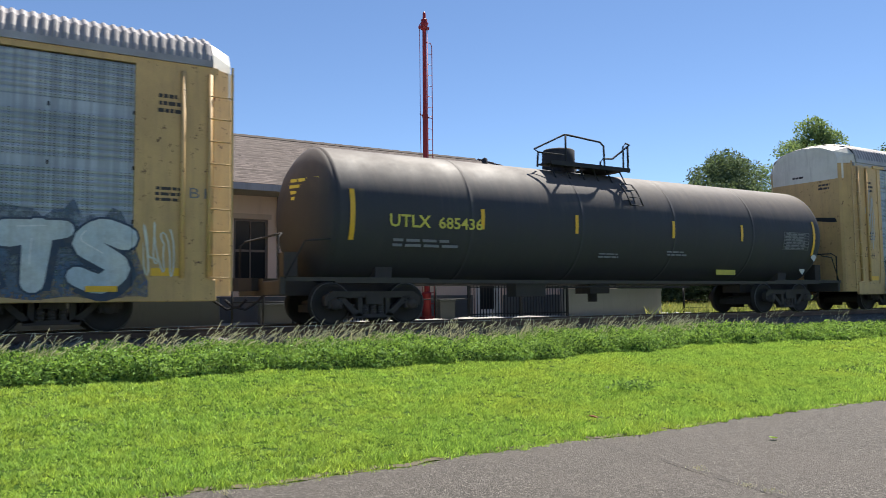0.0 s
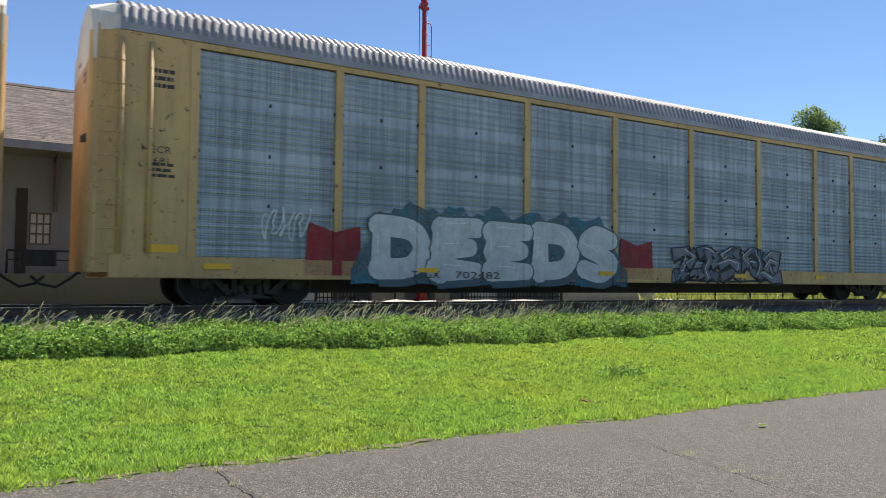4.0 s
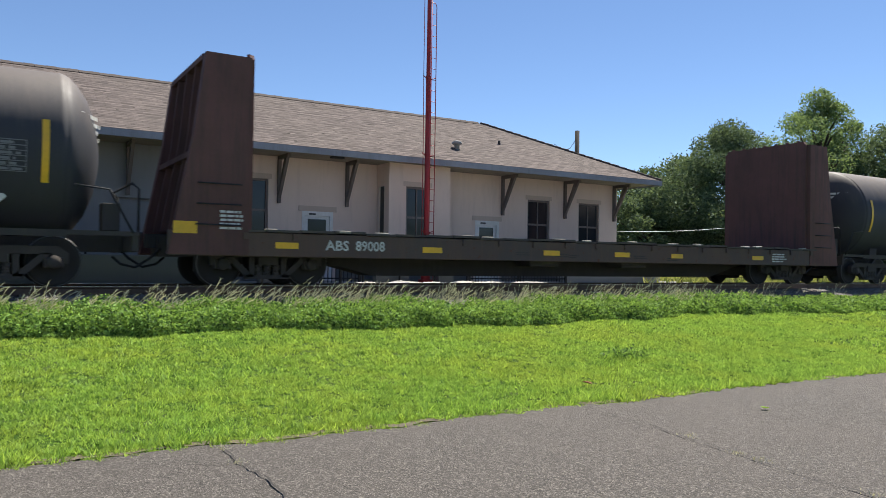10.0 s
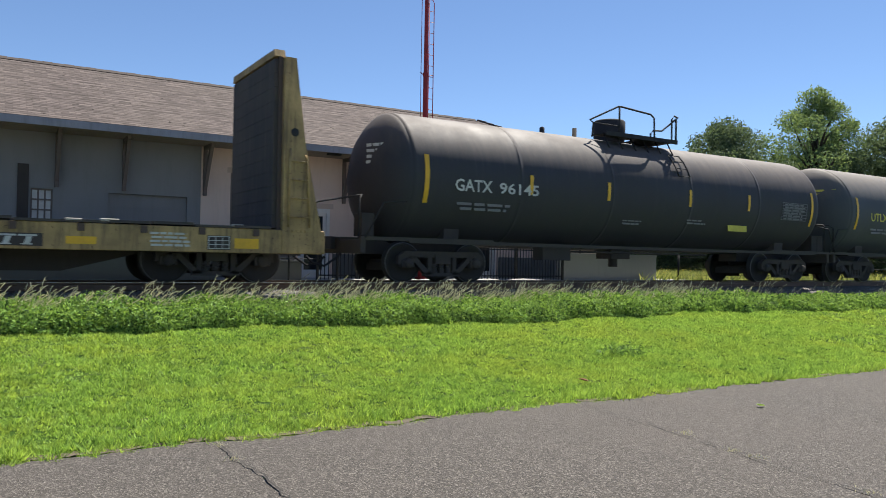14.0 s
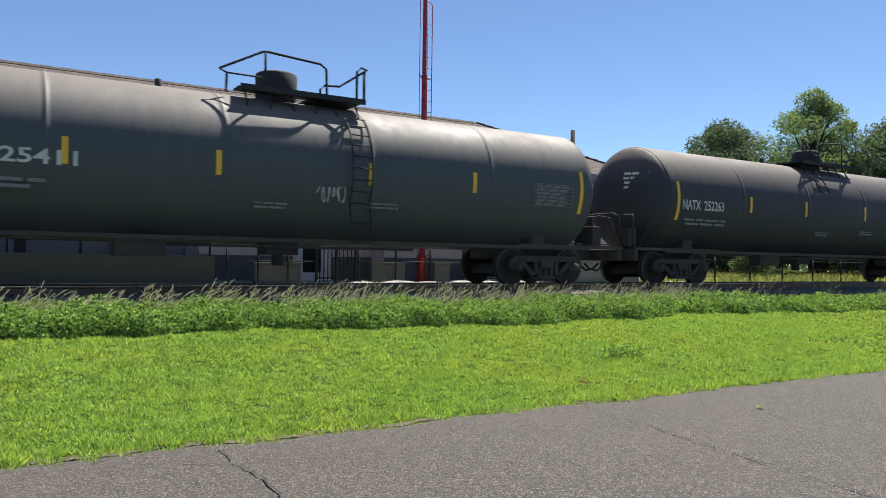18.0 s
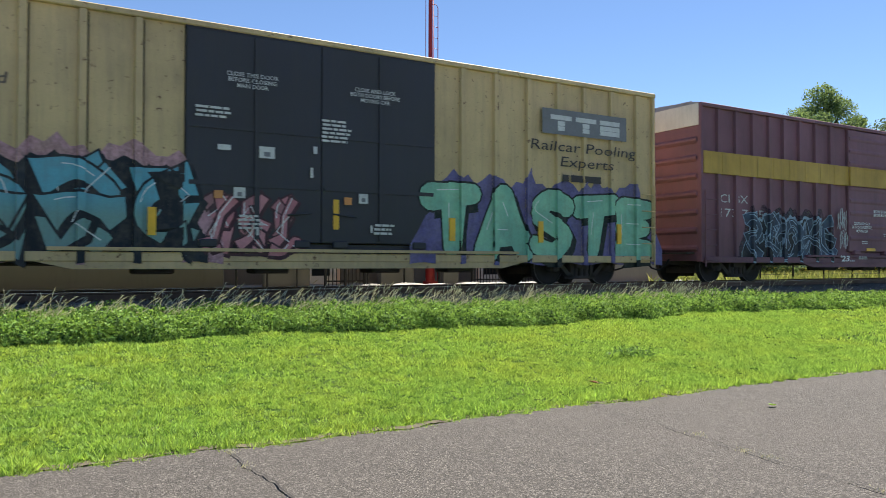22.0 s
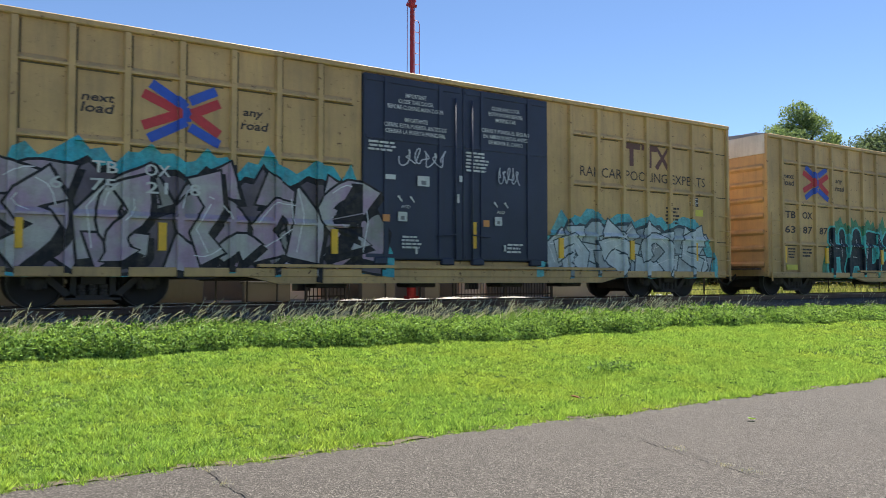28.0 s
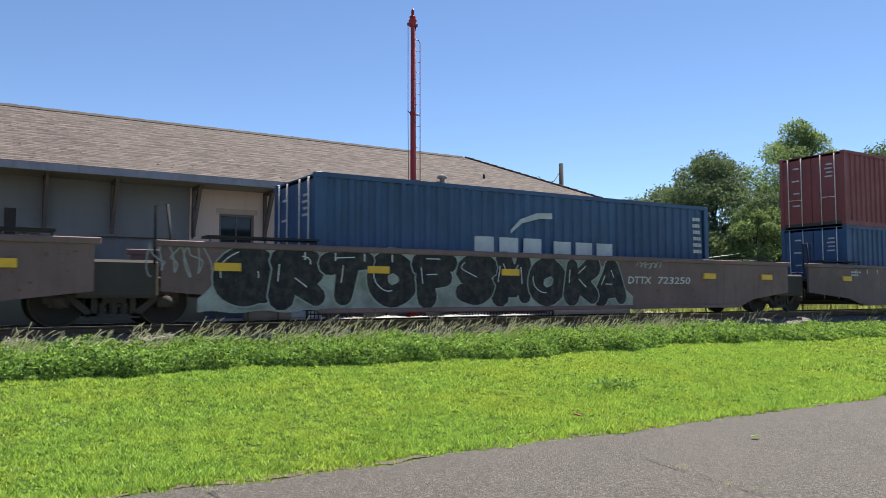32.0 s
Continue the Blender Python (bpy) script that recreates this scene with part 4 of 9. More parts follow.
# ---- trees ----
def tree(name, x, y, height, spread, n_leaves, leaf, mat, seed, label, bare=0.35, clumps=46, puff=0.34):
    r = np.random.default_rng(seed)
    z0 = ground_z(y)
    root = holder(name, pose(x, y, z0), label, "tree")
    s = Shape()
    s.tube([(0, 0, -0.1), (0.05, 0.02, height * 0.2), (0.15, -0.05, height * 0.45), (0.1, 0.1, height * 0.8)], [0.035 * height, 0.026 * height, 0.018 * height, 0.006 * height], 8)
    cs = []
    for i in range(clumps):
        f = (i + 0.5) / clumps
        a = i * 2.39996 + r.uniform(-0.4, 0.4)
        zz = height * (bare + (0.97 - bare) * f)
        wide = spread * math.sin(math.pi * min(1, (f * 0.86 + 0.16))) ** 0.7 * r.uniform(0.45, 1.0)
        c = (math.cos(a) * wide, math.sin(a) * wide, zz + r.uniform(-0.4, 0.4))
        cs.append((c, r.uniform(0.55, 1.15) * spread * puff))
        if i % 2 == 0:
            zb = zz * r.uniform(0.55, 0.8)
            s.tube([(0.1, 0, zb), (c[0] * 0.5, c[1] * 0.5, (zb + c[2]) * 0.52), c], [0.009 * height, 0.006 * height, 0.002 * height], 5)
    part("trunk", s, BARK, root, "grey-brown branching trunk")
    n = n_leaves // clumps
    P = []
    for (cx, cy, cz), rad in cs:
        d = r.normal(size=(n, 3))
        d /= np.linalg.norm(d, axis=1)[:, None]
        q = d * (rad * r.uniform(0.35, 1.0, n) ** 0.5)[:, None] * np.array([1, 1, 0.72])
        q += r.normal(0, 0.10 * rad, (n, 3))
        P.append(q + np.array([cx, cy, cz]))
    P = np.concatenate(P)
    co, fa = leaves(r, P[:, 0], P[:, 1], P[:, 2], leaf, 0.8)
    part("crown", fast_mesh("crown", co, fa, mat), mat, root, "uneven leafy crown")
    return root


tree("broadleaf_tree", 36.2, 28.4, 8.35, 4.9, 74000, 0.175, LEAF, 11, "broad dark green tree with a dense rounded crown", 0.05, 64, 0.27)
tree("broadleaf_tree", 43.3, 27.4, 11.1, 4.6, 48000, 0.165, LEAF_LIGHT, 12, "tall light green tree with an open uneven crown", 0.10, 80, 0.22)
tree("broadleaf_tree", 45.0, 23.2, 9.0, 4.6, 56000, 0.18, LEAF, 13, "leafy green tree beside the tall one", 0.05, 50)
tree("broadleaf_tree", 41.0, 36.0, 7.4, 4.2, 26000, 0.24, LEAF, 14, "dark green tree behind the depot corner", 0.05, 40)
tree("broadleaf_tree", 34.6, 33.0, 6.0, 4.0, 26000, 0.22, LEAF, 15, "low dark tree at the end of the depot", 0.04, 36)
tree("broadleaf_tree", 50.0, 31.0, 9.6, 5.0, 26000, 0.27, LEAF, 16, "dark green tree at the wood's edge", 0.05, 40)
tree("broadleaf_tree", 54.0, 25.0, 9.8, 5.0, 26000, 0.27, LEAF, 17, "broad dark green tree among other trees", 0.05, 40)
tree("broadleaf_tree", 31.2, 30.2, 4.9, 3.0, 22000, 0.18, LEAF, 20, "low dark tree close to the depot corner", 0.03, 34)
tree("bush", 31.1, 22.6, 2.2, 1.25, 7000, 0.13, LEAF_LIGHT, 18, "bright yellow-green bush beside the track", 0.1, 26)
tree("bush", 34.2, 24.3, 5.2, 2.0, 18000, 0.14, LEAF_LIGHT, 19, "light green shrub in front of the dark trees", 0.3, 26)

# meadow right of the depot
n = 60000
x, y = scatter(rng, n, 20.0, 75.0, 18.9, 40.0)
keep = ~((x < 24.2) & (y > 19.4))
co, fa = blades(rng, x[keep], y[keep], gz(y[keep]), 0.36, 0.035, 1.1)
thing("meadow", fast_mesh("meadow", co, fa, MEADOW), MEADOW, "tall sunlit yellow-green meadow beyond the track", "meadow", kind="stuff")
n = 700
x, y = scatter(rng, n, 24.5, 60.0, 19.2, 24.0)
co, fa = leaves(rng, x, y, gz(y) + rng.uniform(0.3, 0.55, n), 0.07, 0.3)
thing("wild_flowers", fast_mesh("wild_flowers", co, fa, PETAL), PETAL, "small yellow flowers in the meadow", "flowers", kind="stuff")
wire = holder("wire_fence", pose(22.0, 19.3, 0.78), "thin wire fence with dark posts", "fence")
for i in range(12):
    part("post", Shape().tube([(2.1 * i, 0, 0), (2.1 * i, 0, 1.05)], 0.035, 6), BLACK, wire)
for z in (0.95, 0.6, 0.3):
    part("strand", Shape().tube([(0, 0, z), (24, 0, z)], 0.008, 4), BLACK, wire)
# woods along the horizon
def far_wood(name, x0, x1, y0, y1, h, n, seed):
    r = np.random.default_rng(seed)
    x, y = r.uniform(x0, x1, n), r.uniform(y0, y1, n)
    top = h * (0.75 + 0.2 * np.sin(x * 0.11 + seed) + 0.15 * np.sin(x * 0.37) + 0.1 * np.sin(y * 0.3))
    co, fa = leaves(r, x, y, 0.3 + top * r.uniform(0, 1, n), 1.5, 0.8)
    thing(name, fast_mesh(name, co, fa, LEAF), LEAF, "distant dark green woods on the skyline", "woods", kind="stuff")


far_wood("far_woods", 60, 420, 60, 110, 9.0, 16000, 5)
far_wood("far_woods_behind", -300, 60, 75, 120, 6.0, 12000, 6)
# unseen woods added behind the camera to darken the reflections in the glass
far_wood("unseen_near_woods", -250, 300, -110, -62, 11.0, 26000, 7)


# ---- train: shared surfaces ----
OCHRE = worn("ochre_car_paint", rgb(208, 170, 114), dirt=(0.16, 0.125, 0.085), amount=0.45, rough=0.55, rust=(0.10, 0.045, 0.025))
OCHRE_END = worn("orange_end_paint", rgb(208, 168, 116), dirt=(0.20, 0.145, 0.095), amount=0.6, rough=0.6)
WHITE_END = worn("white_end_paint", rgb(226, 220, 208), dirt=(0.25, 0.21, 0.17), amount=0.45, rough=0.6)
TAN_BOX = worn("tan_boxcar_paint", rgb(206, 168, 112), dirt=(0.17, 0.13, 0.088), amount=0.5, rough=0.6, rust=(0.12, 0.055, 0.03))
MAROON = worn("maroon_paint", rgb(130, 87, 97), dirt=(0.092, 0.062, 0.068), amount=0.5, rough=0.6)
YELLOW_BAND = worn("yellow_band_paint", rgb(196, 158, 66), dirt=(0.12, 0.08, 0.04), amount=0.45, rough=0.6)
NAVY_DOOR = worn("navy_door_paint", rgb(48, 55, 76), dirt=(0.032, 0.033, 0.042), amount=0.5, rough=0.5)
BLACK_DOOR = worn("black_door_paint", rgb(50, 51, 58), dirt=(0.05, 0.045, 0.04), amount=0.5, rough=0.55)
def tank_paint(name, side, sunlit_dust):
    """Painted tank: dusty brown soot settled on the crown and run down in streaks; the crown's sunlit and the flanks'
    shaded tone painted in by height.
    """
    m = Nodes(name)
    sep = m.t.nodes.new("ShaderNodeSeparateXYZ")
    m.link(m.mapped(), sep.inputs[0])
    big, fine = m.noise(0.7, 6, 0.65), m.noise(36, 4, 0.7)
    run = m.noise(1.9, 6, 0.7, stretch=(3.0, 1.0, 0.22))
    # height mask that puts the sunlit crown into the colour
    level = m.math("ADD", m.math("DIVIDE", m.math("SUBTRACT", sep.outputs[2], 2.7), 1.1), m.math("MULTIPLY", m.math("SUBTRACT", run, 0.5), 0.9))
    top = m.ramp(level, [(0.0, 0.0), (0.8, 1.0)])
    c = m.mix(m.math("MULTIPLY", m.ramp(big, [(0.4, 0.0), (0.75, 1.0)]), 0.35), side, tuple(0.6 * a + 0.4 * b for a, b in zip(side, sunlit_dust)))
    c = m.mix(m.math("MULTIPLY", m.ramp(run, [(0.52, 0.0), (0.80, 1.0)]), 0.35), c, tuple(0.5 * a + 0.5 * b for a, b in zip(side, sunlit_dust)))
    c = m.mix(top, c, sunlit_dust)
    c = m.mix(m.math("MULTIPLY", m.ramp(m.noise(2.3, 6, 0.7), [(0.55, 0.0), (0.75, 1.0)]), m.math("MULTIPLY", top, 0.5)), c, tuple(0.55 * x for x in sunlit_dust))
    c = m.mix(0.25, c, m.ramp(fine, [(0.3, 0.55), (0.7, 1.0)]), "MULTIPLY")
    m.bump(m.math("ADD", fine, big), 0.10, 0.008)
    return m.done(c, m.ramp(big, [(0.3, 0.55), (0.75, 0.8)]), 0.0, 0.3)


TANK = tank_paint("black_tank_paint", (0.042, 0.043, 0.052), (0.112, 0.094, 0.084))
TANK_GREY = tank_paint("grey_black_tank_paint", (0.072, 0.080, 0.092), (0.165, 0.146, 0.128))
FLAT_RUST = worn("rusty_black_flat", (0.085, 0.066, 0.062), dirt=(0.15, 0.09, 0.065), amount=0.7, rough=0.8, rust=(0.11, 0.045, 0.03))
BULK_RED = worn("rusty_red_bulkhead", (0.15, 0.068, 0.060), dirt=(0.070, 0.046, 0.042), amount=0.7, rough=0.8, streak=0.9)
FLAT_YELLOW = worn("yellow_flat_paint", rgb(196, 164, 112), dirt=(0.10, 0.072, 0.05), amount=0.78, rough=0.7, rust=(0.085, 0.045, 0.03), streak=0.9, scale=1.8)
PLANK = worn("dark_bulkhead_planks", (0.060, 0.053, 0.052), dirt=(0.13, 0.105, 0.09), amount=0.8, rough=0.9)
WELL = worn("brown_well_paint", rgb(130, 102, 98), dirt=(0.085, 0.068, 0.064), amount=0.6, rough=0.65, rust=(0.13, 0.055, 0.03))
UNDER = worn("grimy_underframe", (0.052, 0.047, 0.044), dirt=(0.095, 0.078, 0.065), amount=0.6, rough=0.85)
STEELW = worn("wheel_steel", (0.035, 0.034, 0.031), dirt=(0.06, 0.045, 0.038), amount=0.5, rough=0.8, metal=0.0)
TREAD = plain("bright_wheel_rim", (0.15, 0.145, 0.14), 0.45, 0.4)
GALV = galvanised()
REFLECT = plain("yellow_reflector", (0.84, 0.47, 0.03), 0.45)
PAINT = {k: plain(k + "_stencil", c, 0.7, 0.0, 0.35) for k, c in {
    "white": (0.62, 0.62, 0.60), "black": (0.03, 0.03, 0.032), "yellow": (0.66, 0.58, 0.10), "grey": (0.20, 0.20, 0.21), "red": (0.55, 0.05, 0.06), "blue": (0.04, 0.11, 0.52), "brown": (0.16, 0.07, 0.06),
    "dark": (0.05, 0.04, 0.04), "orange": (0.7, 0.30, 0.10)}.items()}
BOX_BLUE = worn("dark_blue_container", rgb(58, 88, 124), dirt=(0.035, 0.035, 0.04), amount=0.45, rough=0.5)
BOX_BRIGHT = worn("bright_blue_container", rgb(46, 94, 172), dirt=(0.03, 0.035, 0.06), amount=0.35, rough=0.5)
BOX_BROWN = worn("maroon_container", rgb(142, 74, 70), dirt=(0.05, 0.03, 0.03), amount=0.45, rough=0.55)


def perforated(name, low, high, run_tone=(116, 128, 138), band_tone=(122, 136, 148)):
    """Galvanised side panels with rows of small holes."""
    m = Nodes(name)
    tc = m.mapped()
    sep = m.t.nodes.new("ShaderNodeSeparateXYZ")
    m.link(tc, sep.inputs[0])
    hx = m.math("SINE", m.math("MULTIPLY", sep.outputs[0], 84.0))
    hz = m.math("SINE", m.math("MULTIPLY", sep.outputs[2], 150.0))
    gate = m.ramp(m.noise(2.4, 2, 0.5, stretch=(1.0, 0.0, 0.12)), [(0.42, 0.0), (0.5, 1.0)])
    flat = 0.0
    for q in (1.93, 2.88, 3.87):
        flat = m.math("ADD", m.math("LESS_THAN", m.math("ABSOLUTE", m.math("SUBTRACT", sep.outputs[2], q)), 0.10), flat)
    gate = m.math("MULTIPLY", gate, m.math("SUBTRACT", 1.0, flat))
    hole = m.math("MULTIPLY", m.math("GREATER_THAN", m.math("MULTIPLY", m.math("MAXIMUM", hx, 0.0), m.math("MAXIMUM", hz, 0.0)), 0.30), gate)
    big, fine = m.noise(0.8, 6, 0.65), m.noise(30, 4, 0.7)
    run = m.noise(2.0, 6, 0.7, stretch=(4.0, 4.0, 0.2))
    band = m.noise(1.1, 4, 0.6, stretch=(0.15, 1.0, 4.0))
    c = m.ramp(big, [(0.3, rgb(*low)), (0.7, rgb(*high))])
    c = m.mix(m.math("MULTIPLY", m.ramp(run, [(0.45, 0.0), (0.75, 1.0)]), 0.5), c, rgb(*run_tone))
    c = m.mix(m.math("MULTIPLY", m.ramp(band, [(0.45, 0.0), (0.7, 1.0)]), 0.45), c, rgb(*band_tone))
    # the folds' shading, painted in as darker level bands
    fold_shade = m.math("MULTIPLY", m.math("GREATER_THAN", m.math("SINE", m.math("MULTIPLY", sep.outputs[2], 40.0)), 0.35), m.math("SUBTRACT", 1.0, flat))
    column = m.noise(7.0, 3, 0.6, stretch=(1.0, 0.0, 0.03))
    c = m.mix(m.math("MULTIPLY", m.ramp(column, [(0.46, 0.0), (0.58, 1.0)]), 0.32), c, (0.075, 0.078, 0.082))
    c = m.mix(m.math("MULTIPLY", fold_shade, 0.22), c, rgb(98, 102, 106))
    c = m.mix(m.math("MULTIPLY", hole, 0.72), c, (0.025, 0.028, 0.03))
    m.bump(m.math("ADD", fine, m.math("MULTIPLY", hole, -2.0)), 0.25, 0.006)
    return m.done(c, 0.55, 0.22, 0.5)


PANEL = perforated("perforated_panel", (150, 160, 170), (188, 194, 202))
PANEL_GRIMY = perforated("grimy_perforated_panel", (118, 104, 97), (150, 138, 131), (130, 117, 108), (136, 127, 121))
PANEL_PLAIN = worn("galvanised_side_sheet", rgb(150, 156, 158), dirt=(0.16, 0.165, 0.175), amount=0.55, rough=0.55, metal=0.15, streak=1.1)

HALF = 1.55                       # half the cars' width
CARS = []                         # (object, distance along the train) of all that rolls


def rolls(ob, u, z=0.0):
    """Puts a thing on the track at its distance along the train and notes it for motions()."""
    ob.matrix_basis = pose(u, TRACK_Y, RAIL_Z + z)
    CARS.append((ob, u, RAIL_Z + z))
    return ob


# ---- trucks and couplers ----
def wheel_mesh():
    s = Shape()
    s.spun([(0.0, -0.06), (0.10, -0.075), (0.13, -0.03), (0.30, -0.02), (0.37, -0.065), (0.44, -0.065), (0.44, 0.05), (0.47, 0.06), (0.47, 0.08), (0.36, 0.08), (0.30, 0.02), (0.13, 0.04), (0.0, 0.04)], (0, 0, 0), "y", 28)
    return s.mesh("wheel")


def frame_mesh():
    """Cast side frame with triangular windows, spring group and journal ends."""
    s = Shape()
    for y0, y1 in ((-1.06, -0.92), (0.92, 1.06)):
        s.prism([(-1.12, 0.40), (-1.12, 0.58), (-0.95, 0.70), (0.95, 0.70), (1.12, 0.58), (1.12, 0.40), (0.92, 0.40), (0.86, 0.56), (-0.86, 0.56), (-0.92, 0.40)], y0, y1)
        for sx in (-1, 1):
            s.prism([(sx * 0.86, 0.58), (sx * 0.70, 0.58), (sx * 0.28, 0.20), (sx * 0.42, 0.17)], y0, y1)
            s.box(sx * 0.32 - 0.05, sx * 0.32 + 0.05, y0, y1, 0.18, 0.57)
            s.bevelled(sx * 0.89 - 0.16, sx * 0.89 + 0.16, y0 - 0.03, y1 + 0.03, 0.33, 0.52, 0.02)
            s.spun([(0.0, y0 - 0.09), (0.10, y0 - 0.08), (0.12, y0 - 0.02), (0.12, y0)], (sx * 0.89, 0, 0.43), "y", 12)
        s.box(-0.45, 0.45, y0, y1, 0.14, 0.22)
        for k in (-0.18, 0.0, 0.18):
            s.spun([(0.07, 0.22), (0.07, 0.42)], (k, 0.5 * (y0 + y1), 0), "z", 10)
            for j in range(4):
                s.spun([(0.07, 0.235 + 0.05 * j), (0.085, 0.25 + 0.05 * j), (0.07, 0.265 + 0.05 * j)], (k, 0.5 * (y0 + y1), 0), "z", 10)
    s.box(-0.20, 0.20, -1.1, 1.1, 0.42, 0.62)
    s.box(-1.05, -0.98, -0.7, 0.7, 0.25, 0.42).box(0.98, 1.05, -0.7, 0.7, 0.25, 0.42)
    return s.mesh("truck")


WHEEL, TRUCK = wheel_mesh(), frame_mesh()
AXLE = Shape().tube([(0, -0.9, 0), (0, 0.9, 0)], 0.08, 10).mesh("axle")
RIM = Shape().spun([(0.434, -0.068), (0.448, -0.068), (0.448, -0.05)], (0, 0, 0), "y", 28).mesh("rim")
COUPLER = Shape().bevelled(-0.45, 0.0, -0.09, 0.09, -0.10, 0.08, 0.02).prism([(-0.55, -0.16), (-0.38, -0.2), (0.02, -0.13), (0.02, 0.14), (-0.36, 0.18), (-0.55, 0.06)], -0.14, 0.13, "z").mesh("coupler")
HOSE = Shape().tube([(0.1, -0.35, -0.05), (-0.1, -0.36, -0.25), (-0.35, -0.33, -0.42), (-0.6, -0.3, -0.36), (-0.75, -0.28, -0.22)], 0.028, 6).mesh("brake_hose")


def truck(car, x):
    t = part("truck", TRUCK, UNDER, car, "cast steel truck with four wheels", pose(x, 0, 0))
    for ax in (-0.89, 0.89):
        part("axle", AXLE, UNDER, t, at=pose(ax, 0, 0.44))
        for y, turn in ((-0.76, 0), (0.76, 180)):
            w = part("wheel", WHEEL, STEELW, t, at=pose(ax, y, 0.44, 0, 0, turn))
            if turn == 0:
                w["label"] = "steel wheel with a bright worn rim"
                part("rim", RIM, TREAD, t, "bright worn wheel rim", pose(ax, y - 0.004, 0.44))


def couplers(car, half, z=0.86):
    for sx in (-1, 1):
        turn = 0 if sx < 0 else 180
        part("coupler", COUPLER, UNDER, car, at=pose(sx * (half + 0.35), 0, z, 0, 0, turn))
        part("brake_hose", HOSE, BLACK, car, at=pose(sx * half, 0, z - 0.1, 0, 0, turn))


# ---- lettering and painted pieces ----
TEXTS = {}


def flat_text(body, offset=0.0):
    """Letters of the built-in font as a flat mesh, 1 unit high: corners, faces, width."""
    k = (body, offset)
    if k not in TEXTS:
        cu = bpy.data.curves.new("letters", "FONT")
        cu.body, cu.size, cu.offset, cu.resolution_u = body, 1.0, offset, 5 if offset > 0.03 else 2
        cu.dimensions, cu.fill_mode = "2D", "BOTH"
        ob = bpy.data.objects.new("letters", cu)
        me = bpy.data.meshes.new_from_object(ob)
        v = np.array([tuple(p.co) for p in me.vertices]).reshape(-1, 3)
        f = [tuple(p.vertices) for p in me.polygons]
        bpy.data.objects.remove(ob)
        bpy.data.meshes.remove(me)
        bpy.data.curves.remove(cu)
        lo, hi = v.min(0), v.max(0)
        v[:, 0] -= lo[0]
        v[:, 1] -= min(0.0, lo[1]) if offset else 0.0
        TEXTS[k] = (v, f, hi[0] - lo[0], hi[1])
    return TEXTS[k]


def letters(car, body, x0, x1, z0, h, mat, y=-HALF, name="lettering", slant=0.0, label="", bold=0.0):
    """Painted words on the near side, from x0 to x1, z0 to z0 + h."""
    v, f, w, top = flat_text(body, bold)
    k = (x1 - x0) / w
    co = [(x0 + p[0] * k + slant * p[1] * h / 0.72, y - 0.004, z0 + p[1] * h / 0.72) for p in v]
    if h < 0.14:
        return part(name, Shape().add(co, f), mat, car, label)
    # large signs: each character a part of its own
    root = list(range(len(co)))

    def top_of(i):
        while root[i] != i:
            i = root[i]
        return i

    for q in f:
        for i in q[1:]:
            root[top_of(i)] = top_of(q[0])
    glyphs = {}
    for q in f:
        glyphs.setdefault(top_of(q[0]), []).append(q)
    ob = None
    for g in glyphs.values():
        used = sorted({i for q in g for i in q})
        at = {i: j for j, i in enumerate(used)}
        ob = part("letter", Shape().add([co[i] for i in used], [tuple(at[i] for i in q) for q in g]), mat, car, label)
    return ob


def bars(car, x0, x1, z0, z1, rows, mat, y=-HALF, seed=0, name="small_print"):
    """Small unreadable print, as plain bars."""
    r = random.Random(seed * 31 + int(x0 * 100))
    s = Shape()
    h = (z1 - z0) / rows
    for i in range(rows):
        a, z = x0 + r.uniform(0, 0.06) * (x1 - x0), z1 - (i + 0.8) * h
        end = x1 - r.uniform(0, 0.25) * (x1 - x0)
        while a < end:
            b = min(end, a + r.uniform(0.12, 0.35) * (x1 - x0))
            s.add([(a, y - 0.004, z), (b, y - 0.004, z), (b, y - 0.004, z + h * 0.55), (a, y - 0.004, z + h * 0.55)], [(0, 1, 2, 3)])
            a = b + 0.04 * (x1 - x0)
    return tagged(part(name, s, mat, car), kind="stuff")


def plate(car, x0, x1, z0, z1, mat, y=-HALF, name="plate", label="", thick=0.006):
    return part(name, Shape().box(x0, x1, y - thick, y - 0.001, z0, z1), mat, car, label)


def draped(vs, fs, depth, cuts):
    """Cuts a flat painted shape at the ribs' edges (x, or (z,) for ribs across) and lays it over them; depth(x, z) is how far the side stands out."""
    bm = bmesh.new()
    vv = [bm.verts.new((p[0], p[2] if len(p) > 2 else 0.0, p[1])) for p in vs]
    for f in fs:
        if len(set(f)) > 2:
            try:
                bm.faces.new([vv[i] for i in f])
            except ValueError:
                pass
    lo, hi = min(p[0] for p in vs), max(p[0] for p in vs)
    for c in [q for q in cuts if isinstance(q, tuple)]:
        bmesh.ops.bisect_plane(bm, geom=bm.verts[:] + bm.edges[:] + bm.faces[:], plane_co=(0, 0, c[0]), plane_no=(0, 0, 1), dist=1e-5)
    for c in [q for q in cuts if not isinstance(q, tuple)]:
        if lo < c < hi:
            bmesh.ops.bisect_plane(bm, geom=bm.verts[:] + bm.edges[:] + bm.faces[:], plane_co=(c, 0, 0), plane_no=(1, 0, 0), dist=1e-5)
    bm.verts.index_update()
    out = [(v.co.x, v.co.y, v.co.z) for v in bm.verts]
    faces = [tuple(v.index for v in f.verts) for f in bm.faces]
    bm.free()
    s = Shape()
    s.add([(x, -depth(x, z) - up, z) for x, up, z in out], faces)
    return s


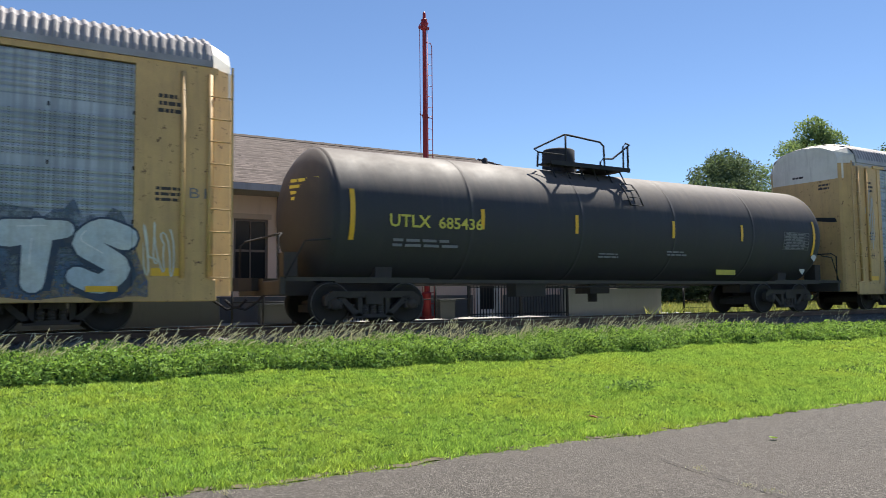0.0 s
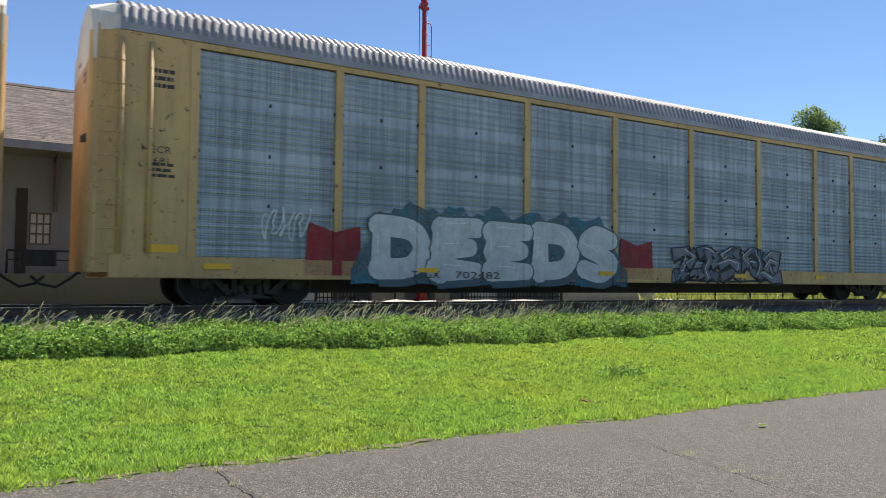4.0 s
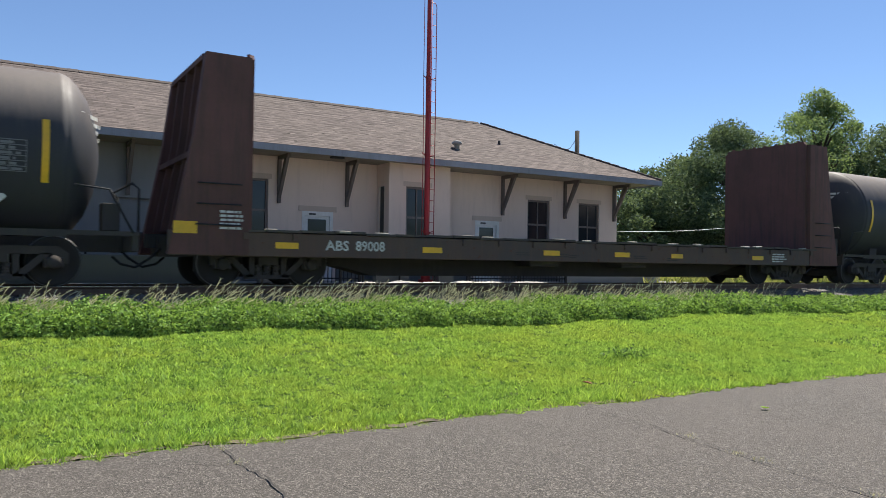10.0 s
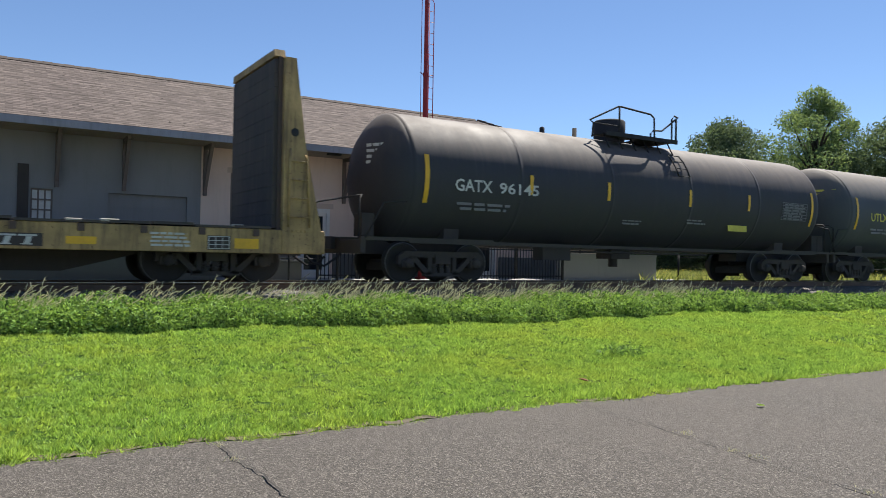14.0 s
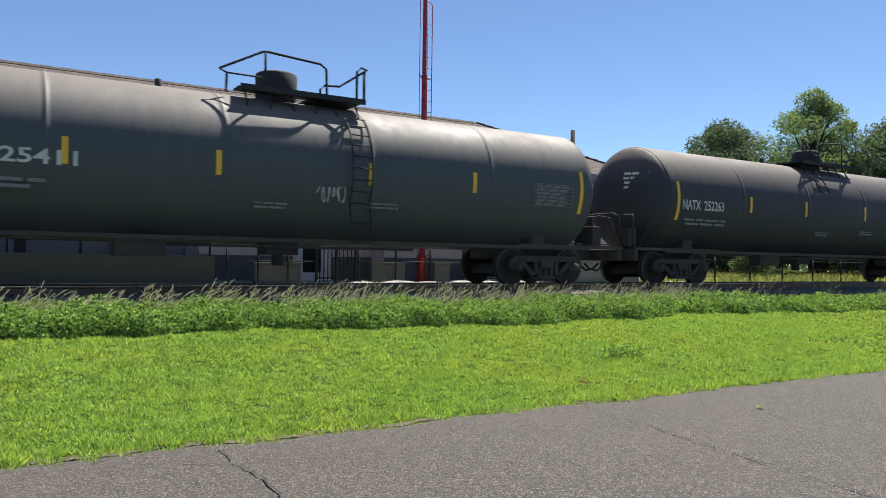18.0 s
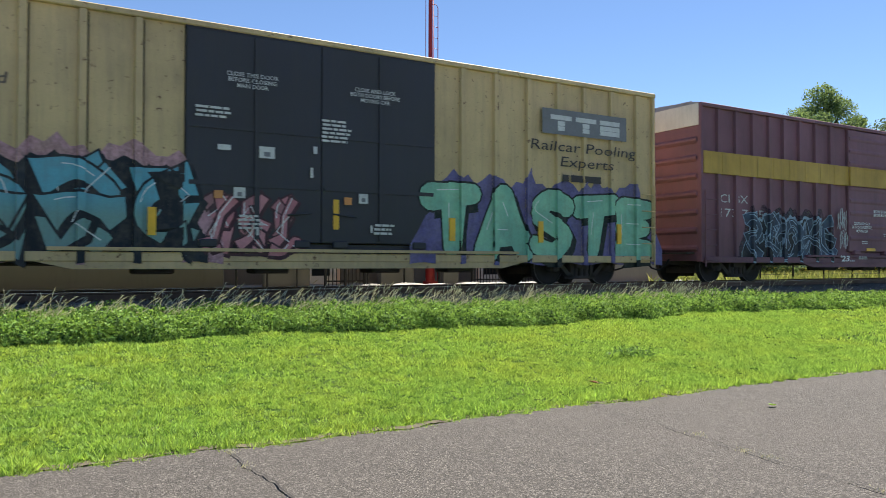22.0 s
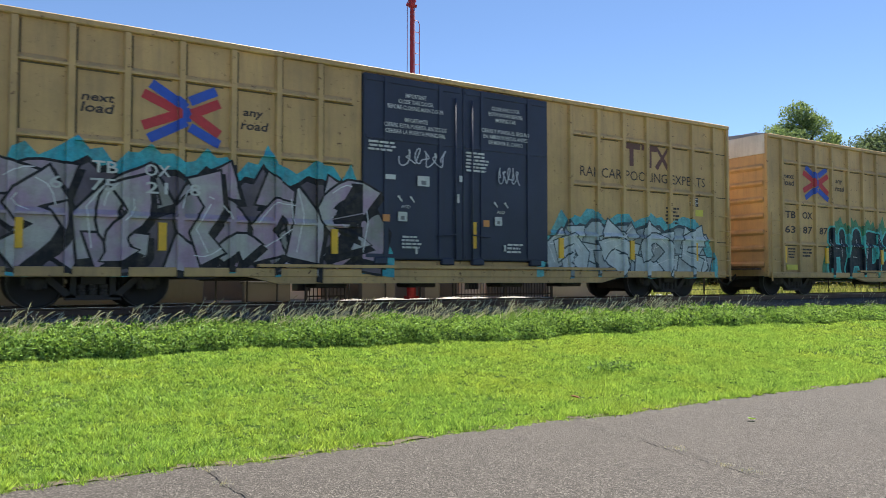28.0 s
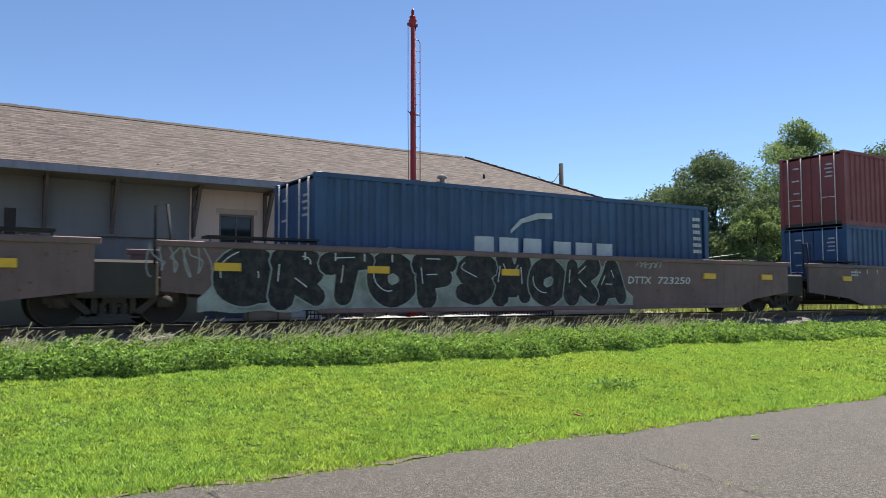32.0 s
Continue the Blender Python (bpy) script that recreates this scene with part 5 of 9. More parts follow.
def spray(name, a, b, scale=1.3, mist=0.0, zone=None):
    """Sprayed paint that fades from one colour to another in clouds, weathered; mist: how much of the wall shows through."""
    m = Nodes(name)
    n, fine, mid = m.noise(scale, 4, 0.55), m.noise(24, 4, 0.7), m.noise(5.0, 6, 0.7)
    run = m.noise(3.0, 5, 0.7, stretch=(3.0, 3.0, 0.25))
    if zone:
        sep = m.t.nodes.new("ShaderNodeSeparateXYZ")
        m.link(m.mapped(), sep.inputs[0])
        rise = m.math("DIVIDE", m.math("SUBTRACT", sep.outputs[2], zone[0]), zone[1] - zone[0])
        c = m.mix(m.ramp(m.math("ADD", rise, m.math("MULTIPLY", m.math("SUBTRACT", mid, 0.5), 1.2)), [(0.0, 0.0), (1.0, 1.0)]), a, b)
    else:
        c = m.ramp(n, [(0.40, a), (0.60, b)])
    c = m.mix(0.35, c, m.ramp(fine, [(0.3, 0.55), (0.75, 1.0)]), "MULTIPLY")
    c = m.mix(m.math("MULTIPLY", m.ramp(mid, [(0.45, 0.0), (0.75, 1.0)]), 0.35), c, (0.17, 0.14, 0.11))
    c = m.mix(m.math("MULTIPLY", m.ramp(run, [(0.5, 0.0), (0.8, 1.0)]), 0.3), c, (0.12, 0.10, 0.085))
    m.done(c, 0.6, 0.0, 0.3)
    if mist:
        clear = m.t.nodes.new("ShaderNodeBsdfTransparent")
        mx = m.t.nodes.new("ShaderNodeMixShader")
        cloud = m.math("ADD", m.math("MULTIPLY", m.noise(2.2, 5, 0.7), 0.6), m.math("MULTIPLY", m.noise(14.0, 4, 0.75), 0.45))
        m.link(m.ramp(cloud, [(0.50 - 0.12 * mist, 0.0), (0.62, mist)]), mx.inputs[0])
        m.link(m.bsdf.outputs[0], mx.inputs[1])
        m.link(clear.outputs[0], mx.inputs[2])
        m.link(mx.outputs[0], m.out.inputs["Surface"])
    return m.mat


SPRAYS = {}


def sprayed(a, b, mist=0.0, zone=None):
    k = (a, b, mist, zone)
    if k not in SPRAYS:
        SPRAYS[k] = spray("sprayed_mist" if mist else "sprayed_paint", rgb(*a), rgb(*b), 1.3, mist, zone)
    return SPRAYS[k]


def ribbon(line, widths, off, extra=0.0, tip=0.0):
    """A stroke of changing width along a line: corners (x, z, height over the surface) and faces."""
    vs, fs = [], []
    n = len(line)
    for i, p in enumerate(line):
        a, b = line[max(0, i - 1)], line[min(n - 1, i + 1)]
        dx, dy = b[0] - a[0], b[1] - a[1]
        l = math.hypot(dx, dy) or 1.0
        w = widths[i] + extra
        ex = (-extra if i == 0 else extra if i == n - 1 else 0.0)
        cx, cy = p[0] + dx / l * ex, p[1] + dy / l * ex
        vs += [(cx - dy / l * w, cy + dx / l * w, off + 0.00004 * i), (cx + dy / l * w, cy - dx / l * w, off + 0.00004 * i)]
    fs = [(2 * i, 2 * i + 1, 2 * i + 3, 2 * i + 2) for i in range(n - 1)]
    return vs, fs


def curve_through(pts, per=5):
    """A smooth line through points."""
    out = []
    q = [pts[0]] + list(pts) + [pts[-1]]
    for i in range(1, len(q) - 2):
        for k in range(per):
            t = k / per
            out.append(tuple(0.5 * (2 * q[i][c] + (q[i + 1][c] - q[i - 1][c]) * t + (2 * q[i - 1][c] - 5 * q[i][c] + 4 * q[i + 1][c] - q[i + 2][c]) * t * t + (3 * q[i][c] - q[i - 1][c] - 3 * q[i + 1][c] + q[i + 2][c]) * t ** 3) for c in (0, 1)))
    return out + [pts[-1]]


# the limbs of a wild style piece: hooks, blades, loops and arrows that stand for no letter
STROKES = [[(0.15, 0.0), (0.05, 0.5), (0.25, 1.0)], [(0.0, 0.85), (0.5, 1.0), (0.95, 0.7), (0.6, 0.45)], [(0.9, 0.95), (0.3, 0.8), (0.25, 0.35), (0.8, 0.05)],
         [(0.0, 0.1), (0.45, 0.25), (0.6, 0.65), (1.0, 0.95)], [(0.7, 0.0), (0.85, 0.4), (0.55, 0.75), (0.15, 0.6), (0.3, 0.25)], [(0.05, 0.45), (0.5, 0.6), (1.1, 0.4)],
         [(0.5, 1.05), (0.6, 0.6), (0.35, 0.3), (0.5, -0.02)], [(-0.1, 0.05), (0.4, 0.0), (0.9, 0.2), (1.1, 0.1)], [(0.2, 0.9), (0.75, 0.6), (0.3, 0.35), (0.95, 0.05)]]
# fat brush letters, as the lines that the brush follows
GLYPH = {}
GLYPH["A"] = [[(0.02, 0.0), (0.30, 0.62), (0.48, 1.0)], [(0.48, 1.0), (0.70, 0.55), (0.98, 0.0)], [(0.22, 0.30), (0.80, 0.30)]]
GLYPH["B"] = [[(0.12, 0.0), (0.15, 1.0)], [(0.15, 1.0), (0.75, 0.92), (0.70, 0.60), (0.25, 0.52)], [(0.25, 0.52), (0.92, 0.42), (0.85, 0.06), (0.12, 0.0)]]
GLYPH["D"] = [[(0.12, 0.0), (0.12, 1.0)], [(0.05, 0.97), (0.72, 0.90), (0.95, 0.50), (0.72, 0.08), (0.05, 0.02)]]
GLYPH["E"] = [[(0.18, 0.0), (0.12, 1.0)], [(0.10, 0.95), (0.95, 0.98)], [(0.15, 0.50), (0.80, 0.54)], [(0.10, 0.05), (0.98, 0.02)]]
GLYPH["F"] = [[(0.22, -0.02), (0.12, 1.0)], [(0.08, 0.95), (0.98, 1.0)], [(0.15, 0.50), (0.78, 0.55)]]
GLYPH["G"] = [[(0.95, 0.82), (0.55, 1.0), (0.10, 0.70), (0.12, 0.22), (0.50, 0.0), (0.92, 0.12)], [(0.92, 0.12), (0.92, 0.48), (0.58, 0.45)]]
GLYPH["H"] = [[(0.12, 0.0), (0.16, 1.0)], [(0.90, 0.0), (0.84, 1.0)], [(0.15, 0.50), (0.86, 0.50)]]
GLYPH["I"] = [[(0.50, 0.0), (0.50, 1.0)]]
GLYPH["!"] = [[(0.50, 0.36), (0.48, 1.0)], [(0.50, 0.0), (0.50, 0.08)]]
GLYPH["J"] = [[(0.05, 0.95), (0.98, 1.0)], [(0.62, 0.98), (0.66, 0.25), (0.38, 0.0), (0.02, 0.22)]]
GLYPH["K"] = [[(0.14, 0.0), (0.12, 1.0)], [(0.92, 1.0), (0.30, 0.50)], [(0.34, 0.55), (0.98, 0.0)]]
GLYPH["L"] = [[(0.14, 1.0), (0.16, 0.04)], [(0.10, 0.04), (0.98, 0.10)]]
GLYPH["M"] = [[(0.06, 0.0), (0.16, 1.0)], [(0.16, 1.0), (0.50, 0.30)], [(0.50, 0.30), (0.84, 1.0)], [(0.84, 1.0), (0.96, 0.0)]]
GLYPH["N"] = [[(0.10, 0.0), (0.14, 1.0)], [(0.14, 1.0), (0.86, 0.0)], [(0.86, 0.0), (0.92, 1.0)]]
GLYPH["O"] = [[(0.50, 1.0), (0.10, 0.75), (0.08, 0.28), (0.45, 0.0), (0.88, 0.22), (0.92, 0.70), (0.50, 1.0)]]
GLYPH["R"] = [[(0.12, 0.0), (0.14, 1.0)], [(0.10, 0.97), (0.85, 0.92), (0.82, 0.58), (0.25, 0.48)], [(0.40, 0.48), (0.98, 0.0)]]
GLYPH["S"] = [[(0.92, 0.88), (0.45, 1.0), (0.12, 0.74), (0.50, 0.52), (0.90, 0.28), (0.55, 0.0), (0.05, 0.12)]]
GLYPH["T"] = [[(0.0, 0.90), (1.0, 1.0)], [(0.52, 0.95), (0.45, 0.0)]]
GLYPH["U"] = [[(0.10, 1.0), (0.12, 0.25), (0.50, 0.0), (0.88, 0.25), (0.92, 1.0)]]
GLYPH["Z"] = [[(0.05, 0.95), (0.95, 0.98)], [(0.92, 0.95), (0.10, 0.06)], [(0.06, 0.04), (0.98, 0.06)]]
GLYPH["2"] = [[(0.08, 0.72), (0.45, 1.0), (0.88, 0.72), (0.55, 0.35), (0.08, 0.05)], [(0.05, 0.05), (0.98, 0.08)]]


def strip(a, b, w):
    dx, dy = b[0] - a[0], b[1] - a[1]
    l = math.hypot(dx, dy) or 1.0
    nx, ny = -dy / l * w, dx / l * w
    return [(a[0] + nx, a[1] + ny), (a[0] - nx, a[1] - ny), (b[0] - nx * 0.5, b[1] - ny * 0.5), (b[0] + nx * 0.5, b[1] + ny * 0.5)]


def knob(p, r, off, n=10):
    """A round end of a brush stroke."""
    return [(p[0] + r * math.cos(6.2832 * j / n), p[1] + r * math.sin(6.2832 * j / n), off) for j in range(n)], [tuple(range(n))]


def rack_depth(o, wide=0.20, out=0.024):
    """How far an autorack's side stands out, with its posts, and where to cut paint at their edges."""
    mids = [o + p for p in POSTS]
    cuts = sorted(m + k * wide for m in mids for k in (-1.02, -0.98, 0.98, 1.02))
    return (lambda x, z: HALF + out if any(abs(x - m) < wide for m in mids) else HALF), cuts


def graffiti(car, x0, x1, z0, z1, fills, line, halo=None, n=6, seed=1, word="", depth=None, cuts=(), shine=(230, 230, 230), label="large spray-painted graffiti piece",
             back=None, weight=1.0, split=None, drop=True, mist=0.75, edge=1.0, jag=1.0, cap=9.0):
    """A graffiti piece: a cloud of colour, a dark mass behind, fat outlined brush strokes with a block shadow, and highlights.
    fills: two colours that fade into one another, upwards from split where that is given; cap: the painted sheet's upper edge."""
    r = random.Random(seed)
    depth = depth or (lambda x, z: HALF)
    h = z1 - z0
    n = max(2, n) if not word else len(word)
    w = (x1 - x0) / n
    zone = (split - 0.10 * h, split + 0.10 * h) if split else None
    mats = {"halo": sprayed(*halo, mist) if halo else sprayed(line, line), "line": sprayed(line, line), "fill": sprayed(*fills, 0.0, zone),
            "second": sprayed(tuple(int(c * 0.72 + 12) for c in fills[1]), fills[0]) if not split else sprayed(*fills, 0.0, zone), "shine": sprayed(shine, shine), "back": sprayed(back, tuple(int(c * 0.75) for c in back)) if back else None}

    def lay(polys, name, mat, parent, lab=""):
        vs, fs = [], []
        for pv, pf in polys:
            fs += [tuple(i + len(vs) for i in f) for f in pf]
            vs += pv
        return part(name, draped(vs, fs, depth, cuts), mat, parent, lab)

    def mass(high, low, jag, off, reach):
        """A band with a jagged crest."""
        m = 8 * n
        col = []
        for j in range(m + 1):
            f = j / m
            x = x0 - reach * w + (x1 - x0 + 2 * reach * w) * f
            ends = min(1.0, 7.0 * f + 0.15, 7.0 * (1 - f) + 0.15)
            crest = high + jag * (0.5 * math.sin(j * 1.13 + seed) + 0.35 * math.sin(j * 2.9 + 2 * seed) + (0.55 if j % 8 == (seed + j // 8) % 5 else 0.0))
            col.append((x, z0 + low * h + 0.02 * h * math.sin(j * 0.9), min(cap, z0 + h * (low + 0.06 + (crest - low) * ends))))
        return [(x, b, off) for x, b, t in col] + [(x, t, off) for x, b, t in col], [(j, j + 1, m + 2 + j, m + 1 + j) for j in range(m)]

    lift = 0.0014 * (seed % 5)
    if halo:
        root = lay([mass(1.0, -0.02, 0.14 * jag, 0.003 + lift, 0.25)], "graffiti", mats["halo"], car, label)
    else:
        root = lay([ribbon(curve_through([(x0, z0 + 0.08), (x0 + (x1 - x0) * 0.5, z0 + 0.03), (x1, z0 + 0.10)]), [0.03] * 11, 0.004 + lift)], "graffiti", mats["halo"], car, label)
    base = 0.0056 + lift
    if back:
        if not word:
            lay([mass(0.86, -0.01, 0.11 * jag, base - 0.0012, 0.05)], "contour", mats["line"], root)
        lay([mass(0.80, 0.02, 0.11 * jag, base - 0.0008, 0.02)], "backing", mats["back"], root, "painted mass behind the letters")
    e = (0.016 + 0.016 * h) * edge
    for i in range(n):
        rr = random.Random(seed * 100 + i)
        if word:
            plan = GLYPH[word[i]]
            lean, dz, tall = rr.uniform(-0.10, 0.14), rr.uniform(-0.03, 0.03), rr.uniform(0.94, 1.04)
        else:
            plan = [STROKES[g] for g in rr.sample(range(len(STROKES)), 4)]
            lean, dz, tall = rr.uniform(-0.25, 0.25), 0.0, rr.uniform(0.90, 1.04)
            if rr.random() < 0.35:
                plan = [[(1 - a, b) for a, b in q] for q in plan]
        t = min(0.125 * h, 0.155 * w) * (weight if word else 0.30 + 0.42 * weight)
        room = t + e
        outs, ins, alts, hi, low = [], [], [], [], []
        for q, pts in enumerate(plan):
            off = base + 0.0021 * ((i % 3) * 2) + (0.0 if word else 0.0016 * q)
            jit = 0.015 if word else 0.05
            place = [(x0 + room * 0.7 + (w * i + (w * 1.06 if i < n - 1 else w) * a * 0.98 - (room * 1.1 * a)) + lean * w * (b - 0.5) * 0.6 + rr.uniform(-jit, jit) * w,
                      z0 + room + (h - 2 * room) * (b * tall + dz) + rr.uniform(-jit, jit) * h * 0.6) for a, b in pts]
            bent = len(place) > 2 and (word or rr.random() < 0.5)
            ln = curve_through(place, 4) if bent else place if len(place) > 2 else [tuple(place[0][c] + (place[1][c] - place[0][c]) * k / 4 for c in (0, 1)) for k in range(5)]
            m = len(ln)
            fat, thin = t * rr.uniform(1.0, 1.25), t * rr.uniform(0.75, 1.0)
            ws = [fat + (thin - fat) * (j / (m - 1)) for j in range(m)]
            if not word:
                ws = [x * (0.75 + 0.75 * abs(2 * j / (m - 1) - 1) ** 1.5) for j, x in enumerate(ws)]
                if rr.random() < 0.5:
                    ws[-2:] = [t * 1.7, t * 0.12]
            ends = enumerate((0, m - 1)) if word else ()
            outs.append(ribbon(ln, ws, off, e))
            body = [ribbon(ln, ws, off + 0.0030 if word else off + 0.0007)]
            for k, j in ends:
                outs.append(knob(ln[j], ws[j] + e, off + 0.0002 + 0.0001 * k))
                body.append(knob(ln[j], ws[j], off + 0.0031 + 0.0001 * k))
            if drop:
                dx, dy = 0.35 * t, -0.5 * t
                low.append(ribbon([(x + dx, z + dy) for x, z in ln], ws, off - 0.0008, e))
            (alts if q == 1 and not word else ins).extend(body)
            j0 = m // 4
            sub = [(x - ws[j] * 0.35, z + ws[j] * 0.45) for j, (x, z) in enumerate(ln)][j0:j0 + max(3, m // 3)]
            hi.append(ribbon(sub, [0.010] * len(sub), off + 0.0038))
        lay(low + outs, "letter_outline", mats["line"], root)
        lay(ins, "letter_fill", mats["fill"], root)
        if alts:
            lay(alts, "letter_fill", mats["second"], root)
        tagged(lay(hi, "highlight", mats["shine"], root), kind="stuff")
    return root


def tag(car, x0, x1, z0, z1, colour, seed, y=-HALF):
    """A quick scribbled tag: one looping stroke, no letters."""
    r = random.Random(seed)
    n = 9
    line = []
    ph = [r.uniform(0, 6.28) for _ in range(4)]
    for i in range(n * 9 + 1):
        f = i / (n * 9)
        a = 2 * math.pi * n * 0.55 * f
        line.append((x0 + (x1 - x0) * (f * 0.9 + 0.05 + 0.07 * math.cos(a + ph[0]) + 0.03 * math.sin(2.3 * a + ph[1])), y - 0.010 - 0.0001 * i,
                     0.5 * (z0 + z1) + 0.5 * (z1 - z0) * (0.75 * math.sin(a + ph[2]) + 0.35 * math.sin(1.7 * a + ph[3]))))
    s = Shape()
    k = 0.014
    vs = []
    for i, p in enumerate(line):
        a, b = line[max(0, i - 1)], line[min(len(line) - 1, i + 1)]
        dx, dz = b[0] - a[0], b[2] - a[2]
        l = math.hypot(dx, dz) or 1
        vs += [(p[0] - dz / l * k, p[1], p[2] + dx / l * k), (p[0] + dz / l * k, p[1], p[2] - dx / l * k)]
    s.add(vs, [(2 * i, 2 * i + 1, 2 * i + 3, 2 * i + 2) for i in range(len(line) - 1)])
    return part("graffiti_tag", s, sprayed(colour, colour), car, "thin scribbled spray-paint tag")


# ---- autoracks ----
RACK_L = 27.4
POSTS = [1.74, 4.60, 6.53, 9.40, 12.23, 15.08, 18.0, 20.82, 22.80, 25.68]


def corrugated_roof(L):
    """A rounded roof of cross-wise corrugated sheet over a plain eave strip."""
    s = Shape()
    n = 4 * int(L / 0.158)
    xs = [-L / 2 + L * i / n for i in range(n + 1)]
    arc = [(-1.555, 4.985), (-1.535, 5.10), (-1.44, 5.32), (-1.15, 5.50), (-0.6, 5.62), (0.0, 5.66), (0.6, 5.62), (1.15, 5.50), (1.44, 5.32), (1.535, 5.10), (1.555, 4.985)]
    k = {a: b for a, b in arc}
    idx = {x: i for i, x in enumerate(xs)}
    wave = (0.0, 0.026, 0.026, 0.0)
    s.sheet(xs, [a for a, b in arc], lambda x, y: (x, y * (1 + wave[idx[x] % 4] * 0.62), k[y] + wave[idx[x] % 4] * min(1.0, max(0.0, k[y] - 4.985) * 4)))
    return s.box(-L / 2, L / 2, -1.582, -1.552, 4.872, 4.995).box(-L / 2, L / 2, 1.552, 1.582, 4.872, 4.995)


ROOF = corrugated_roof(RACK_L - 0.9).mesh("roof")


def side_panel(x0, x1, z0, z1, corrugated, sgn):
    """One perforated side panel with horizontal folds."""
    s = Shape()
    n = 116 if corrugated else 144
    zs = [z0 + (z1 - z0) * i / n for i in range(n + 1)]
    flat = lambda z: any(abs(z - q) < 0.085 for q in (1.93, 2.88, 3.87))
    w = {z: (0.024 if corrugated else 0.020) * ((1 if i % 4 in (1, 2) else 0) if corrugated else (0.5 if flat(z) else (0.0, 0.7, 1.0, 0.7)[i % 4])) for i, z in enumerate(zs)}
    y = -HALF + 0.05
    s.sheet([x0, x1], zs, lambda x, z: (x, sgn * (y - w[z]), z))
    if sgn < 0:
        s.f = [f[::-1] for f in s.f]
    return s


def autorack(u0, label, solid=(), corrugated=False, posts_style="flared", roof_mat=None, paint=None, sheet=None, end_paint=None, strips=(-11.5, -7.0, -1.8, 3.4, 7.3, 11.4)):
    paint = paint or OCHRE
    u = u0 + RACK_L / 2
    car = holder("autorack_car", pose(0, 0, 0), label, "railcar", "railcars of the train")
    rolls(car, u)
    o = -RACK_L / 2
    half = RACK_L / 2
    # underframe
    s = Shape().box(-half + 0.2, half - 0.2, -0.35, 0.35, 0.62, 0.95).box(-half + 4.4, half - 4.4, -0.35, 0.35, 0.24, 0.62)
    s.box(-half + 0.3, half - 0.3, -1.45, 1.45, 0.88, 0.96)
    for x in (-7.5, -3.0, 2.0, 6.5):
        s.box(x, x + 0.25, -1.4, 1.4, 0.60, 0.9)
    pieces("underframe", s, UNDER, car)
    pieces("side_sill", Shape().bevelled(o + 0.35, -o - 0.35, -HALF, -HALF + 0.08, 0.52, 0.92, 0.015).bevelled(o + 0.35, -o - 0.35, HALF - 0.08, HALF, 0.52, 0.92, 0.015), paint, car, "ochre side sill")
    pieces("top_rail", Shape().box(o + 0.35, -o - 0.35, -HALF, -HALF + 0.08, 4.76, 4.87).box(o + 0.35, -o - 0.35, HALF - 0.08, HALF, 4.76, 4.87), GALV if posts_style == "flared" else paint, car)
    part("roof", ROOF, roof_mat or GALV, car, "pale ribbed metal roof")
    for i, (a, b) in enumerate(zip(POSTS, POSTS[1:])):
        for sg in (1, -1):
            if i in solid:
                part("solid_panel", Shape().box(o + a, o + b, sg * (-HALF + 0.01), sg * (-HALF + 0.05), 0.9, 4.76), paint, car, "plain ochre steel panel")
                if sg > 0:
                    part("seam", Shape().box(o + (a + b) / 2 - 0.03, o + (a + b) / 2 + 0.03, -HALF - 0.012, -HALF + 0.01, 0.92, 4.74), paint, car)
            else:
                part("side_panel", side_panel(o + a + 0.05, o + b - 0.05, 0.92, 4.74, corrugated, sg), PANEL_PLAIN if corrugated else (sheet or PANEL), car, "perforated galvanised side panel")
                if sg > 0:
                    fr = Shape()
                    for z in (1.93, 2.88, 3.87):
                        if corrugated:
                            part("panel_seam", Shape().box(o + a + 0.06, o + b - 0.06, -HALF + 0.005, -HALF + 0.035, z - 0.018, z + 0.018), BLACK, car, "dark seam between two panels")
                    for z in (1.93, 2.88, 3.87):
                        for xx in ((a + 0.09), (a + b) / 2, (b - 0.09)):
                            k = 1.0 if corrugated else 0.5
                            fr.box(o + xx - 0.03 * k, o + xx + 0.03 * k, -HALF - 0.01 * k, -HALF + 0.04, z - 0.075 * k, z + 0.05 * k)
                    tagged(part("clip_row", fr, WHITE_END if corrugated else BLACK, car), kind="stuff")
    for i, p in enumerate(POSTS):
        for sg in (1, -1):
            s = Shape()
            y0, y1 = sorted((sg * (-HALF - 0.02), sg * (-HALF + 0.05)))
            if posts_style == "flared":
                s.prism([(o + p - 0.20, 0.88), (o + p + 0.20, 0.88), (o + p + 0.09, 1.45), (o + p + 0.09, 4.76), (o + p - 0.09, 4.76), (o + p - 0.09, 1.45)], y0, y1)
                s.box(o + p - 0.33, o + p + 0.33, y0 - 0.02 * sg, y1, 4.74, 4.83) if sg > 0 else None
            else:
                s.box(o + p - 0.08, o + p + 0.08, y0, y1, 0.9, 4.76)
            part("side_post", s, paint, car)
    # ends: side doors' pockets, ladder, end doors, white top
    for e in (-1, 1):
        x0, x1 = sorted((e * half, e * (half - 1.72)))
        xe = e * half
        for sg in (1, -1):
            y0, y1 = sorted((sg * (-HALF + 0.0), sg * (-HALF + 0.06)))
            part("end_panel", Shape().box(x0 + (0.42 if e < 0 else 0.05), x1 - (0.05 if e < 0 else 0.42), y0, y1, 0.9, 4.80), paint, car, "plain ochre panel beside the end door")
        q = Shape()
        q.prism([(xe - e * 0.42, -HALF), (xe - e * 0.05, -1.30), (xe, -1.22), (xe, 1.22), (xe - e * 0.05, 1.30), (xe - e * 0.42, HALF), (xe - e * 0.50, HALF), (xe - e * 0.50, -HALF)], 0.62, 4.86, "z")
        d = part("end_door", q, end_paint or paint, car, "folding end door")
        tp = Shape()
